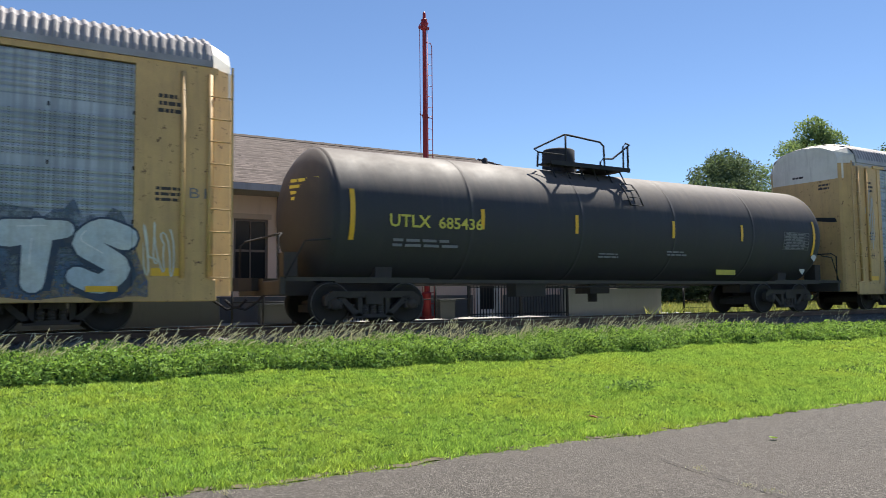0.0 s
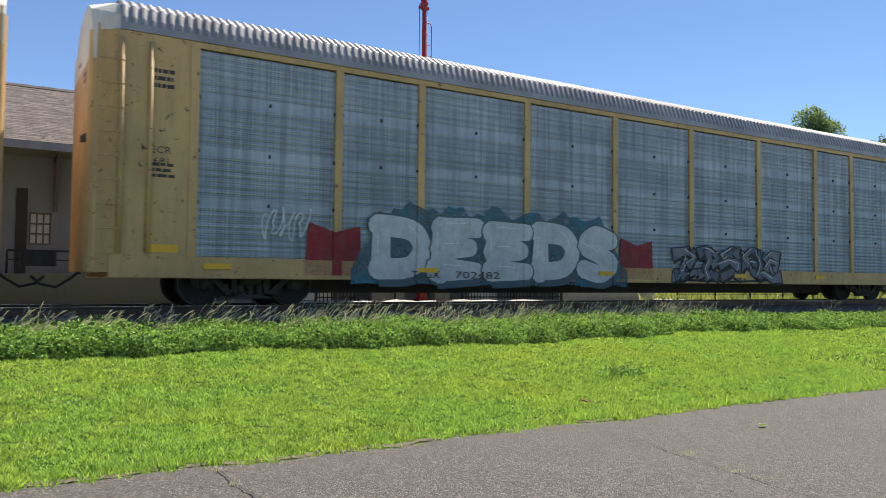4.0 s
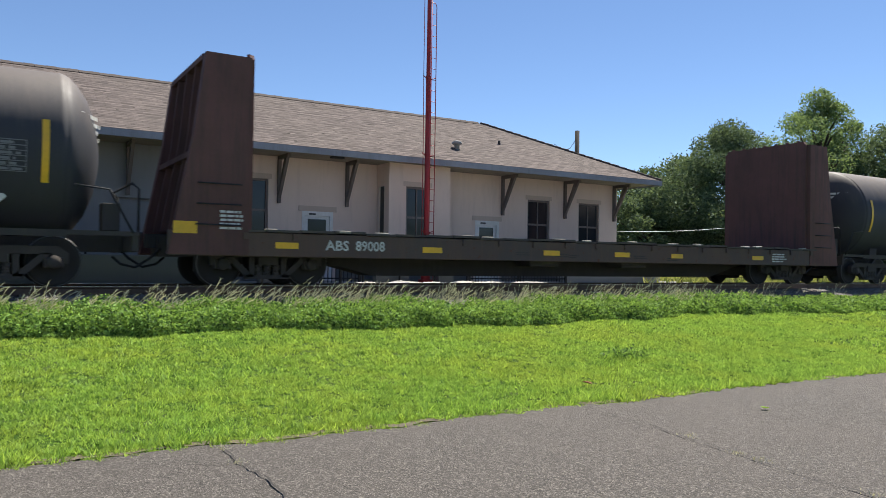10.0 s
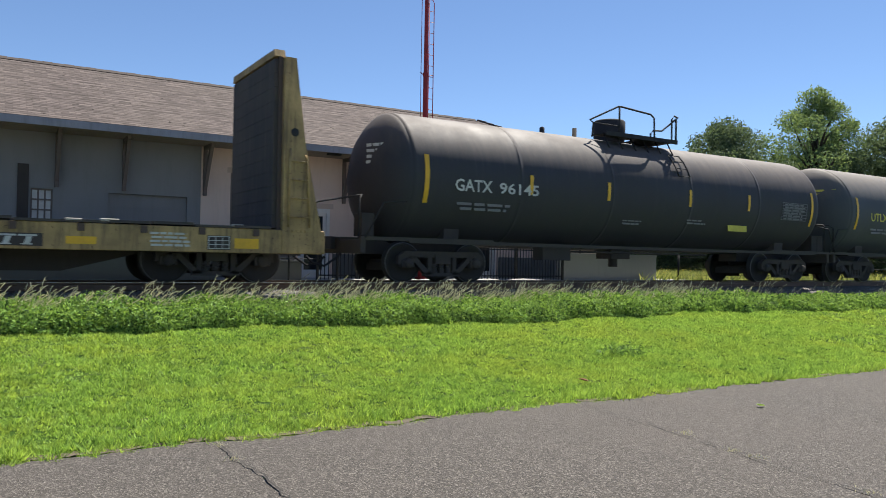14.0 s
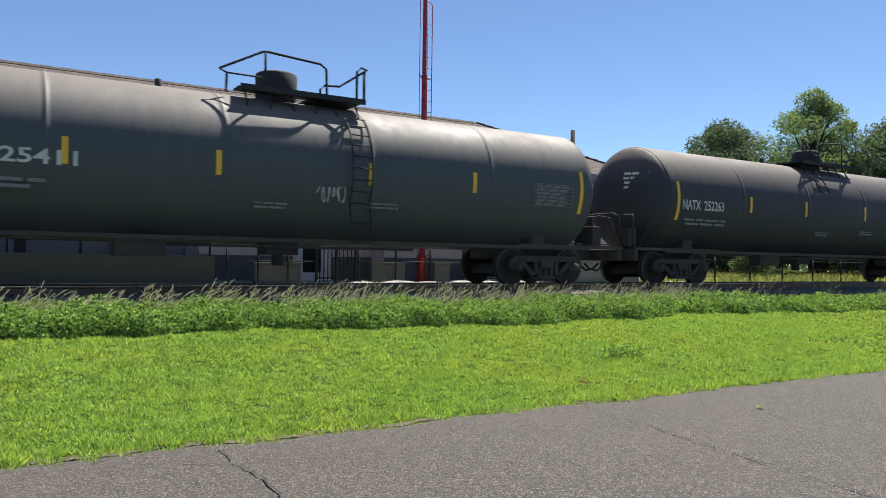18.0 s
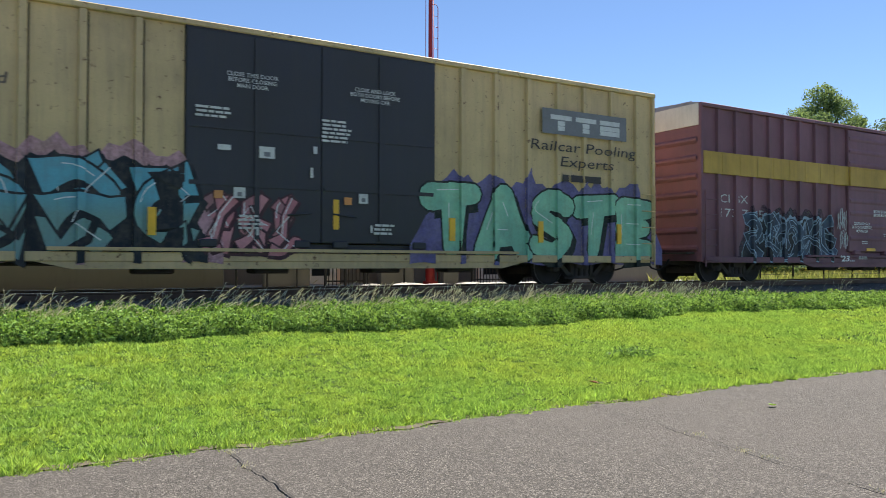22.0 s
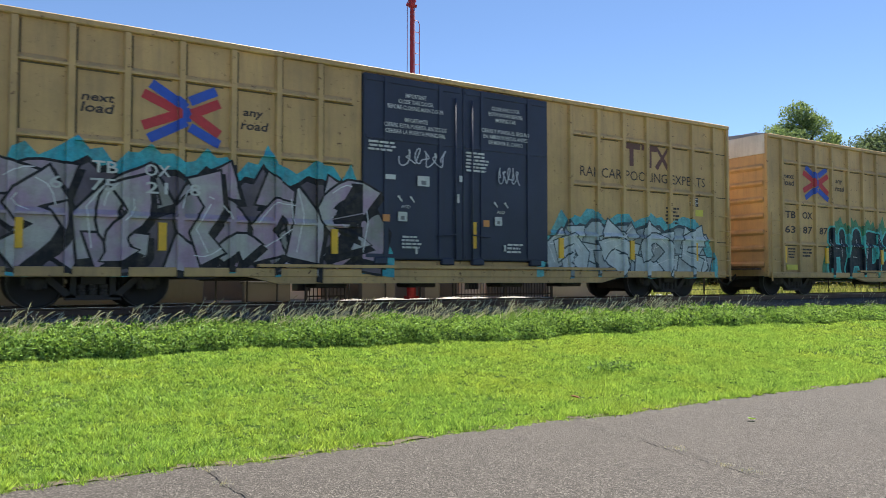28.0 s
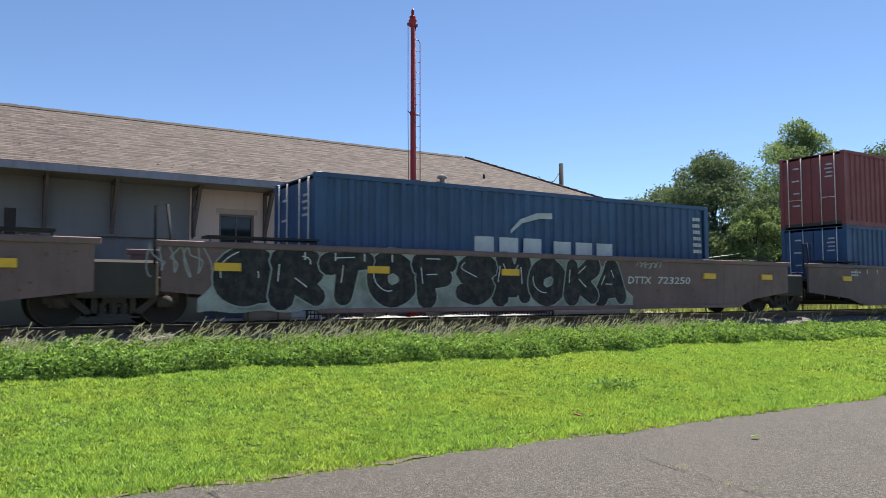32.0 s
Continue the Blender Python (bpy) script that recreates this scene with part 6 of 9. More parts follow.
        tp.add([(xe - e * 0.46, y, z) for y, z in ((-1.55, 4.87), (-1.50, 5.16), (-1.28, 5.42), (-0.7, 5.60), (0, 5.65), (0.7, 5.60), (1.28, 5.42), (1.50, 5.16), (1.55, 4.87))] +
               [(xe - e * 0.03, y, z) for y, z in ((-1.20, 4.87), (-1.18, 5.05), (-1.05, 5.30), (-0.6, 5.50), (0, 5.55), (0.6, 5.50), (1.05, 5.30), (1.18, 5.05), (1.20, 4.87))],
               [(i, i + 1, i + 10, i + 9) for i in range(8)] + [tuple(range(9, 18))])
        tp.box(min(xe + e * 0.005, xe - e * 0.03), max(xe + e * 0.005, xe - e * 0.03), -1.2, 1.2, 4.36, 4.875)
        tp.add([(xe - e * 0.46, -1.553, 4.36), (xe - e * 0.46, -1.553, 4.87), (xe - e * 0.05, -1.304, 4.87), (xe - e * 0.05, -1.304, 4.36)], [(0, 1, 2, 3)])
        part("end_cap", tp, WHITE_END, car, "white-painted top of the car's end")
        if e < 0:
            part("door_latch", Shape().prism([(-0.95, 2.92), (-0.25, 3.02), (-0.25, 3.14), (-1.05, 3.06), (-1.12, 2.92)], xe - 0.02, xe - 0.002, "x"), BLACK, d, "dark latch of the end door")
            bars(d, 0, 0.5, 4.50, 4.62, 1, PAINT["dark"], 0.0, int(u)).matrix_basis = pose(xe - 0.006, 0.45, 0, 0, 0, -90)
            bars(d, 0, 0.45, 4.02, 4.26, 2, PAINT["dark"], 0.0, int(u) + 3).matrix_basis = pose(xe - 0.003, -0.5, 0, 0, 0, -90)
        for k in (0.50, 0.98):
            part("end_post", Shape().tube([(xe - e * k, -HALF - 0.03, 0.95), (xe - e * k, -HALF - 0.03, 4.72)], 0.045, 6), paint, car)
        lad = part("ladder", Shape().box(xe - e * 0.10 - 0.02, xe - e * 0.10 + 0.02, -HALF - 0.08, -HALF - 0.05, 0.7, 4.9), paint, car)
        for i in range(9):
            part("rung", Shape().tube([(xe - e * 0.10, -HALF - 0.065, 0.95 + 0.42 * i), (xe - e * 0.52, -HALF - 0.065, 0.95 + 0.42 * i)], 0.014, 5), paint, lad)
        part("placard", Shape().box(xe - e * 1.25 - 0.25, xe - e * 1.25 + 0.25, -HALF - 0.008, -HALF - 0.001, 0.98, 1.12), REFLECT, car)
        bars(car, xe - e * 1.2 - 0.22, xe - e * 1.2 + 0.22, 3.9, 4.3, 3, PAINT["dark"], seed=int(u) + e)
        bars(car, xe - e * 1.2 - 0.25, xe - e * 1.2 + 0.25, 2.3, 2.6, 3, PAINT["dark"], seed=int(u) + e + 7)
    for x in strips:
        plate(car, x - 0.25, x + 0.25, 0.70, 0.80, REFLECT, name="reflector", thick=0.045)
    truck(car, -half + 3.0)
    truck(car, half - 3.0)
    couplers(car, half)
    return car, o


# first car
c0, o = autorack(-23.45, "ochre autorack car with perforated silver sides and graffiti", posts_style="slim")
dp, ct = rack_depth(o, 0.10)
graffiti(c0, o + 22.5, o + 25.6, 0.62, 1.97, ((186, 200, 210), (206, 212, 212)), (58, 72, 92), ((84, 110, 140), (100, 112, 124)), 3, 3, "ATS", dp, ct, weight=1.15)
tag(c0, o + 25.5, o + 26.3, 1.0, 1.9, (215, 215, 205), 41)
letters(c0, "B1", o + 26.55, o + 26.85, 2.4, 0.2, PAINT["grey"])

# second autorack
c1, o = autorack(23.95, "ochre autorack car with blue-grey perforated sides and faded lettering")
plate(c1, o + 9.25 - 2.6, o + 9.25, 2.98, 3.02, PAINT["grey"], -HALF + 0.02, "lettering_shadow")
for i in range(9):
    plate(c1, o + 6.75 + 0.27 * i, o + 6.75 + 0.27 * i + 0.2, 2.86, 3.12, PAINT["dark"], -HALF + 0.032, "faded_logo_block")
dp, ct = rack_depth(o)
graffiti(c1, o + 1.79, o + 4.2, 0.50, 1.80, ((58, 68, 78), (92, 104, 112)), (186, 192, 196), None, 3, 11, depth=dp, cuts=ct, weight=1.3, drop=False, edge=0.6)
graffiti(c1, o + 4.2, o + 6.4, 0.49, 1.86, ((20, 21, 26), (38, 40, 46)), (186, 188, 194), None, 3, 12, "KNR", dp, ct, weight=1.5, back=(26, 27, 32), drop=False, edge=0.5)
graffiti(c1, o + 8.96, o + 13.75, 0.48, 1.95, ((52, 128, 84), (70, 134, 150)), (164, 190, 186), ((104, 92, 132), (60, 130, 110)), 6, 13, depth=dp, cuts=ct, weight=1.25, back=(52, 104, 84), split=1.3, drop=False, edge=0.8)
graffiti(c1, o + 14.2, o + 21.2, 0.50, 1.78, ((62, 76, 88), (104, 124, 140)), (196, 204, 204), ((24, 40, 42), (28, 30, 34)), 6, 14, depth=dp, cuts=ct, back=(22, 24, 28), drop=False, mist=0.25, edge=0.7)
graffiti(c1, o + 22.98, o + 25.6, 0.56, 1.98, ((28, 30, 34), (44, 46, 50)), (24, 26, 30), ((196, 202, 204), (170, 178, 182)), 4, 15, depth=dp, cuts=ct, weight=0.55, drop=False, mist=0.3, edge=0.5)
tag(c1, o + 6.8, o + 8.9, 1.0, 1.3, (40, 40, 46), 16)
tag(c1, o + 0.9, o + 1.4, 2.1, 4.0, (190, 190, 186), 17)
letters(c1, "TTGX", o + 6.65, o + 7.65, 0.60, 0.22, PAINT["white"], -HALF - 0.006)
letters(c1, "703991", o + 7.9, o + 9.2, 0.60, 0.22, PAINT["white"], -HALF - 0.006)
letters(c1, "FXE", o + 0.85, o + 1.15, 1.95, 0.13, PAINT["dark"])
letters(c1, "310698", o + 0.75, o + 1.35, 1.75, 0.13, PAINT["dark"])

# third autorack
c2, o = autorack(52.85, "ochre autorack car with ribbed silver sides and blue and green graffiti", corrugated=True, end_paint=OCHRE_END)
lp = part("logo_panel", Shape().box(o + 6.62, o + 9.30, -HALF + 0.0, -HALF + 0.02, 2.86, 3.86), WHITE, c2, "white panel with dark company marks")
for a, b, z0, z1 in ((7.05, 7.12, 3.1, 3.7), (8.85, 8.92, 3.1, 3.7), (7.12, 7.25, 3.64, 3.7), (8.72, 8.85, 3.64, 3.7), (7.12, 7.25, 3.1, 3.16), (8.72, 8.85, 3.1, 3.16), (7.35, 7.75, 3.25, 3.55), (7.82, 8.2, 3.25, 3.55), (8.25, 8.65, 3.25, 3.55), (7.3, 7.42, 2.95, 3.05), (7.5, 7.62, 2.95, 3.05), (8.4, 8.52, 2.95, 3.05), (8.6, 8.72, 2.95, 3.05)):
    part("mark", Shape().box(o + a, o + b, -HALF - 0.004, -HALF, z0, z1), PAINT["black"], lp)
dp, ct = rack_depth(o)
graffiti(c2, o + 1.3, o + 8.8, 0.56, 2.32, ((52, 84, 92), (74, 122, 122)), (16, 24, 28), ((196, 100, 104), (110, 150, 84)), 6, 21, depth=dp, cuts=ct, shine=(186, 210, 206), weight=1.3, back=(40, 66, 70))
letters(c2, "TTGX", o + 5.45, o + 6.35, 0.58, 0.2, PAINT["white"], -HALF - 0.044)
letters(c2, "158903", o + 6.55, o + 7.7, 0.58, 0.2, PAINT["white"], -HALF - 0.044)
graffiti(c2, o + 9.6, o + 16.3, 0.53, 2.30, ((34, 88, 136), (48, 118, 170)), (10, 22, 44), ((152, 190, 64), (172, 196, 70)), 5, 22, depth=dp, cuts=ct, weight=1.45, back=(32, 84, 130))
graffiti(c2, o + 16.2, o + 21.9, 0.55, 2.08, ((70, 110, 76), (128, 172, 180)), (16, 34, 28), ((140, 180, 70), (120, 166, 80)), 4, 23, depth=dp, cuts=ct, weight=1.35, split=1.35, back=(60, 92, 70))
graffiti(c2, o + 22.2, o + 25.3, 0.60, 1.78, ((196, 200, 206), (216, 218, 222)), (22, 24, 30), ((176, 180, 186), (150, 156, 164)), 5, 24, "JO!KS", dp, ct, weight=1.15, mist=0.3)
for k, a in enumerate((23.9, 24.45, 25.0, 25.5)):
    plate(c2, o + a, o + a + 0.32, 2.05, 3.6, PANEL_PLAIN, -HALF + 0.02, "washed_patch", "pale washed patch")
tag(c2, o + 0.9, o + 1.4, 1.4, 3.4, (60, 44, 40), 25)

# fourth autorack
c3, o = autorack(81.50, "ochre autorack car with grey perforated sides and white block graffiti", posts_style="slim")
dp, ct = rack_depth(o, 0.10)
graffiti(c3, o + 5.25, o + 12.3, 0.46, 1.98, ((206, 208, 212), (190, 194, 200)), (74, 96, 108), ((60, 120, 140), (90, 110, 120)), 5, 31, "DEEDS", dp, ct, weight=1.2, mist=0.55)
for a in (3.9, 12.35):
    part("paint_block", draped([(o + a, 0.62), (o + a + 1.25, 0.60), (o + a + 1.20, 1.62), (o + a + 0.65, 1.48), (o + a + 0.08, 1.66)], [(0, 1, 2, 3, 4)], dp, ct), sprayed((150, 40, 48), (128, 36, 46)), c3, "red sprayed patch")
letters(c3, "TTGX", o + 6.3, o + 7.0, 0.58, 0.16, PAINT["dark"], -HALF - 0.03)
letters(c3, "702482", o + 7.4, o + 8.6, 0.58, 0.16, PAINT["dark"], -HALF - 0.03)
tag(c3, o + 3.0, o + 4.0, 1.3, 1.9, (220, 220, 220), 32)
letters(c3, "HECR", o + 0.85, o + 1.35, 2.75, 0.13, PAINT["dark"])
letters(c3, "5681", o + 0.95, o + 1.30, 2.55, 0.13, PAINT["dark"])
graffiti(c3, o + 14.3, o + 19.0, 0.55, 1.6, ((90, 100, 120), (130, 130, 140)), (30, 30, 36), None, 5, 33, depth=dp, cuts=ct)

# fifth autorack
c4, o = autorack(109.95, "ochre autorack car with solid bays, painted skull and blue graffiti", solid=(1, 7), posts_style="slim")
for i, (a, b, z) in enumerate(((7.05, 7.9, 3.72), (7.12, 7.92, 3.60), (7.2, 7.94, 3.48), (7.28, 7.96, 3.36), (7.0, 7.98, 3.25))):
    plate(c4, o + a, o + b, z, z + 0.07, PAINT["dark"], -HALF + 0.03, "logo_stripe")
plate(c4, o + 8.2, o + 8.8, 3.30, 3.74, PAINT["dark"], -HALF + 0.03, "logo_block")
plate(c4, o + 8.85, o + 9.35, 3.26, 3.62, PAINT["dark"], -HALF + 0.03, "logo_block")
for i in range(8):
    plate(c4, o + 7.05 + 0.29 * i, o + 7.28 + 0.29 * i, 3.00, 3.12, PAINT["dark"], -HALF + 0.03, "logo_block")
plate(c4, o + 7.65, o + 9.7, 0.56, 0.84, PAINT["black"], name="number_panel")
letters(c4, "TTGX", o + 7.75, o + 8.45, 0.62, 0.17, PAINT["white"], -HALF - 0.008)
letters(c4, "997450", o + 8.75, o + 9.6, 0.62, 0.17, PAINT["white"], -HALF - 0.008)
dp, ct = rack_depth(o, 0.10)
graffiti(c4, o + 12.2, o + 19.5, 0.46, 2.02, ((62, 68, 48), (46, 82, 164)), (14, 17, 22), None, 6, 42, depth=dp, cuts=ct, shine=(190, 206, 60), weight=1.2, split=1.2, back=(50, 74, 112), jag=0.7)
sk = Shape()
skull = [(math.cos(t) * 0.58, math.sin(t) * 0.36 + 0.06) for t in [2 * math.pi * i / 24 for i in range(24)]]
sk.add([(o + 5.66 + a, -HALF - 0.02, 1.12 + b) for a, b in skull] + [(o + 5.66, -HALF - 0.02, 1.12)], [(i, (i + 1) % 24, 24) for i in range(24)])
skp = part("graffiti", sk, PAINT["white"], c4, "white skull-shaped painting with a dark border")
for a, b, w, h in ((-0.26, 0.02, 0.13, 0.12), (0.06, 0.04, 0.15, 0.13), (-0.12, -0.16, 0.05, 0.07)):
    ey = Shape()
    ey.add([(o + 5.66 + a + w * math.cos(2 * math.pi * i / 10), -HALF - 0.026, 1.12 + b + h * math.sin(2 * math.pi * i / 10)) for i in range(10)], [tuple(range(10))])
    part("mark", ey, PAINT["black"], skp)
for k, a in enumerate((2.4, 7.2, 9.9)):
    tag(c4, o + a, o + a + 1.9, 0.98, 1.45, (60, 70, 80), 43 + k)
tag(c4, o + 0.7, o + 1.6, 2.6, 3.2, (104, 50, 70), 47)
tag(c4, o + 0.9, o + 1.6, 1.5, 2.2, (104, 50, 70), 48)
tag(c4, o + 23.1, o + 25.2, 0.98, 1.4, (50, 60, 80), 49)

# sixth autorack
DARK_RACK = worn("grimy_ochre_paint", rgb(190, 162, 124), dirt=(0.15, 0.125, 0.10), amount=0.55, rough=0.65, rust=(0.10, 0.05, 0.03))
c5, o = autorack(138.72, "grimy ochre autorack car with dark blue-grey perforated sides", paint=DARK_RACK, sheet=PANEL_GRIMY, strips=(-12.2, -9.32, -6.15, -1.8, 3.4, 7.3, 11.4), roof_mat=worn("sooty_roof_sheet", rgb(146, 128, 116), dirt=(0.12, 0.092, 0.075), amount=0.6, rough=0.75, metal=0.0, spec=0.2))
for i, z in enumerate((3.55, 3.45, 3.35)):
    plate(c5, o + 6.7 - 0.0, o + 7.6, z, z + 0.05, PAINT["dark"], -HALF + 0.03, "faded_logo_stripe")
plate(c5, o + 7.7, o + 8.6, 3.34, 3.60, PAINT["dark"], -HALF + 0.03, "faded_logo_block")
for i in range(6):
    for z in (3.02, 3.18):
        plate(c5, o + 7.65 + 0.19 * i, o + 7.79 + 0.19 * i, z, z + 0.11, PAINT["dark"], -HALF + 0.03, "faded_logo_block")
plate(c5, o + 6.78, o + 8.85, 0.56, 0.80, PAINT["black"], -HALF - 0.012, name="number_panel")
letters(c5, "TTGX", o + 6.90, o + 7.58, 0.60, 0.16, PAINT["white"], -HALF - 0.020, bold=0.02)
letters(c5, "996374", o + 7.80, o + 8.70, 0.60, 0.16, PAINT["white"], -HALF - 0.020, bold=0.02)
dp, ct = rack_depth(o)
graffiti(c5, o + 4.05, o + 7.85, 0.82, 1.74, ((214, 200, 206), (188, 178, 184)), (78, 74, 80), None, 4, 51, depth=dp, cuts=ct, weight=1.35, back=(176, 168, 174), jag=0.5, mist=0.35, edge=0.7)
graffiti(c5, o + 7.97, o + 11.2, 0.82, 1.74, ((124, 126, 76), (104, 106, 84)), (78, 82, 62), None, 4, 52, depth=dp, cuts=ct, weight=1.2, mist=0.4, edge=0.6)


# ---- tank cars ----
def tank_shell(half, r=1.52, zc=2.36):
    """A round shell with dished ends, a little sag-free and seamed."""
    s = Shape()
    prof = [(0.0, -half - 0.60), (0.35, -half - 0.58), (0.75, -half - 0.50), (1.10, -half - 0.36), (1.34, -half - 0.19), (1.46, -half - 0.07), (r - 0.02, -half)]
    n = 12
    prof += [(r - 0.02, -half + 0.03), (r, -half + 0.04), (r, -half + 0.12)]
    for i in range(1, 5):
        x = -half + 2 * half * i / 5
        prof += [(r, x - 0.09), (r, x - 0.012), (r + 0.004, x - 0.008), (r + 0.004, x + 0.008), (r, x + 0.012), (r, x + 0.09)]
    prof += [(r, half - 0.12), (r, half - 0.04), (r - 0.02, half - 0.03), (r - 0.02, half)] + [(a, -b) for a, b in reversed(prof[:6])]
    s.spun(prof, (0, 0, zc), "x", 56)
    return s


def tank_car(u0, u1, number, label, mark="white", mat=None, hatch_at=0.0, sill=True, num_at=0.85, side_ladder=False, extra=(), mirror=False, at=(0.205, 0.383, 0.60, 0.780)):
    """A tank car; u0 and u1 are its outermost yellow strips."""
    mat = mat or TANK
    u, half = 0.5 * (u0 + u1), 0.5 * (u1 - u0) + 0.35
    car = holder("tank_car", pose(0, 0, 0), label, "railcar", "railcars of the train")
    rolls(car, u)
    r, zc = 1.52, 2.36
    ys = lambda z: -math.sqrt(max(0.01, r * r - (z - zc) ** 2)) - 0.012
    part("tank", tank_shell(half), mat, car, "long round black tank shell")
    end = half + 1.15
    s = Shape()
    for e in (-1, 1):
        a, b = sorted((e * end, e * (half - 2.4)))
        s.box(a, b, -0.33, 0.33, 0.62, 0.98)
        s.bevelled(min(e * end, e * (end - 0.12)), max(e * end, e * (end - 0.12)), -1.4, 1.4, 0.62, 0.92, 0.02)
        a, b = sorted((e * (half - 1.7), e * (half - 0.9)))
        s.prism([(-1.0, 0.95), (1.0, 0.95), (1.02, 1.22), (0.6, 1.05), (0.0, 0.99), (-0.6, 1.05), (-1.02, 1.22)], a + 0.2, b - 0.2, "x")
        s.box(min(e * end, e * (half - 2.2)), max(e * end, e * (half - 2.2)), -1.42, -1.30, 0.90, 0.98)
        s.box(min(e * end, e * (half - 2.2)), max(e * end, e * (half - 2.2)), 1.30, 1.42, 0.90, 0.98)
    if sill:
        s.box(-half, half, -1.42, -1.34, 0.86, 0.94).box(-half, half, 1.34, 1.42, 0.86, 0.94)
    part("frame", s, UNDER, car, "dark sill and bolsters")
    for e in (-1, 1):
        g = part("end_rail", Shape().tube([(e * end, -1.3, 0.95), (e * end, -1.3, 1.75), (e * (end - 0.1), -1.2, 1.85), (e * (end - 0.1), 1.2, 1.85), (e * end, 1.3, 1.75), (e * end, 1.3, 0.95)], 0.022), BLACK, car, "bent pipe end rail")
        part("safety_rail", Shape().tube([(e * (end - 0.1), -1.42, 0.95), (e * (end - 0.5), -1.45, 1.7), (e * (half + 0.1), -1.45, 1.75)], 0.02), BLACK, car)
        x = e * (half - 0.35)
        strap = Shape()
        zs = [1.75 + 1.05 * i / 8 for i in range(9)]
        strap.sheet([x - 0.055, x + 0.055], zs, lambda a, z: (a, ys(z) - 0.004, z))
        part("reflector", strap, REFLECT, car, "curved yellow reflective strip")
        part("brake_box", Shape().bevelled(e * (half + 0.75) - 0.15, e * (half + 0.75) + 0.15, -0.9, -0.5, 1.0, 1.5), UNDER, car)
    for f in at:
        x = -half + 0.35 + (2 * half - 0.7) * f
        st = Shape().sheet([x - 0.05, x + 0.05], [2.08, 2.24, 2.40, 2.54], lambda a, z: (a, ys(z) - 0.004, z))
        part("reflector", st, REFLECT, car)
    # top fittings
    hx = hatch_at
    top = zc + r
    dome = Shape().spun([(0.0, top + 0.60), (0.40, top + 0.60), (0.44, top + 0.56), (0.44, top + 0.12), (0.40, top - 0.05)], (hx, 0, 0), "z", 20)
    part("hatch", dome, BLACK, car, "round black manway housing")
    def flip(shape):
        """Turns the fittings end for end about the hatch."""
        if mirror:
            shape.v = [(2 * hx - p[0], p[1], p[2]) for p in shape.v]
            shape.f = [f[::-1] for f in shape.f]

    deck = Shape()
    for e in (-1, 1):
        deck.box(hx - 1.05, hx + 1.65, min(e * 0.46, e * 0.82), max(e * 0.46, e * 0.82), top + 0.03, top + 0.07)
    deck.box(hx + 0.55, hx + 1.65, -0.46, 0.46, top + 0.03, top + 0.07)
    for k in range(6):
        x = hx - 0.9 + 0.48 * k
        deck.tube([(x, -0.74, top + 0.03), (x, -0.96, top - 0.34)], 0.02, 5)
    deck.box(hx - 1.05, hx + 1.65, -1.0, -0.96, top - 0.02, top + 0.09).box(hx - 1.05, hx + 1.65, -0.96, -0.82, top + 0.03, top + 0.05)
    for k in range(18):
        x = hx - 1.0 + 0.15 * k
        deck.box(x, x + 0.025, -0.82, -0.46, top + 0.07, top + 0.085)
    flip(deck)
    part("walkway", deck, BLACK, car, "grated walkway round the hatch")
    rails = Shape()
    z0, z1 = top + 0.04, top + 0.79
    for y in (-0.95,):
        rails.tube([(hx - 1.25, y * 0.7, top - 0.05), (hx - 1.25, y * 0.75, z0 + 0.28), (hx - 1.42, y * 0.8, z0 + 0.33), (hx - 0.6, y, z1 - 0.01), (hx - 0.5, y, z1), (hx + 0.62, y, z1 - 0.08), (hx + 0.75, y, z1 - 0.17), (hx + 0.77, y, z0)], 0.026)
        rails.tube([(hx - 0.55, y, z1), (hx - 0.55, y, z0 - 0.06)], 0.026)
        rails.tube([(hx - 1.25, y * 0.75, z0 + 0.28), (hx - 0.62, y, z0 + 0.22)], 0.018)
        rails.tube([(hx + 0.62, y, z0), (hx + 0.62, y, z0 + 0.14), (hx + 0.72, y, z0 + 0.24), (hx + 1.05, y, z0 + 0.26), (hx + 1.62, y, z1 - 0.10), (hx + 1.70, y, z1 - 0.06), (hx + 1.55, y, z1 - 0.02), (hx + 1.45, y, z1 - 0.12), (hx + 1.45, y, z0)], 0.026)
        rails.tube([(hx + 1.62, y, z1 - 0.10), (hx + 1.62, y, z0 - 0.06)], 0.030)
    flip(rails)
    part("railing", rails, BLACK, car, "bent pipe railing on top of the tank")
    part("valve", Shape().spun([(0.10, top - 0.05), (0.10, top + 0.22), (0.06, top + 0.28), (0.0, top + 0.30)], (hx + 1.3, 0.1, 0), "z", 10).spun([(0.07, top - 0.05), (0.07, top + 0.16), (0.0, top + 0.2)], (hx - 2.4, 0.0, 0), "z", 8), BLACK, car)
    lad = Shape()
    lx = hx + (-1.32 if mirror else 1.32)
    path = [(-r * math.sin(t) - 0.10, zc + r * math.cos(t) + 0.02) for t in [0.75 + 0.16 * i for i in range(9 if side_ladder else 4)]]
    if side_ladder:
        path.append((-r - 0.10, 0.9))
    for x in (lx - 0.22, lx + 0.22):
        lad.tube([(x, a, b) for a, b in path], 0.022, 5)
    ladder = pieces("ladder", lad, BLACK, car, "steel side ladder", "ladder_rail")
    steps = [path[0]]
    for a, b in zip(path, path[1:]):
        n = max(1, int(math.hypot(b[0] - a[0], b[1] - a[1]) / 0.33))
        steps += [(a[0] + (b[0] - a[0]) * (j + 1) / n, a[1] + (b[1] - a[1]) * (j + 1) / n) for j in range(n)]
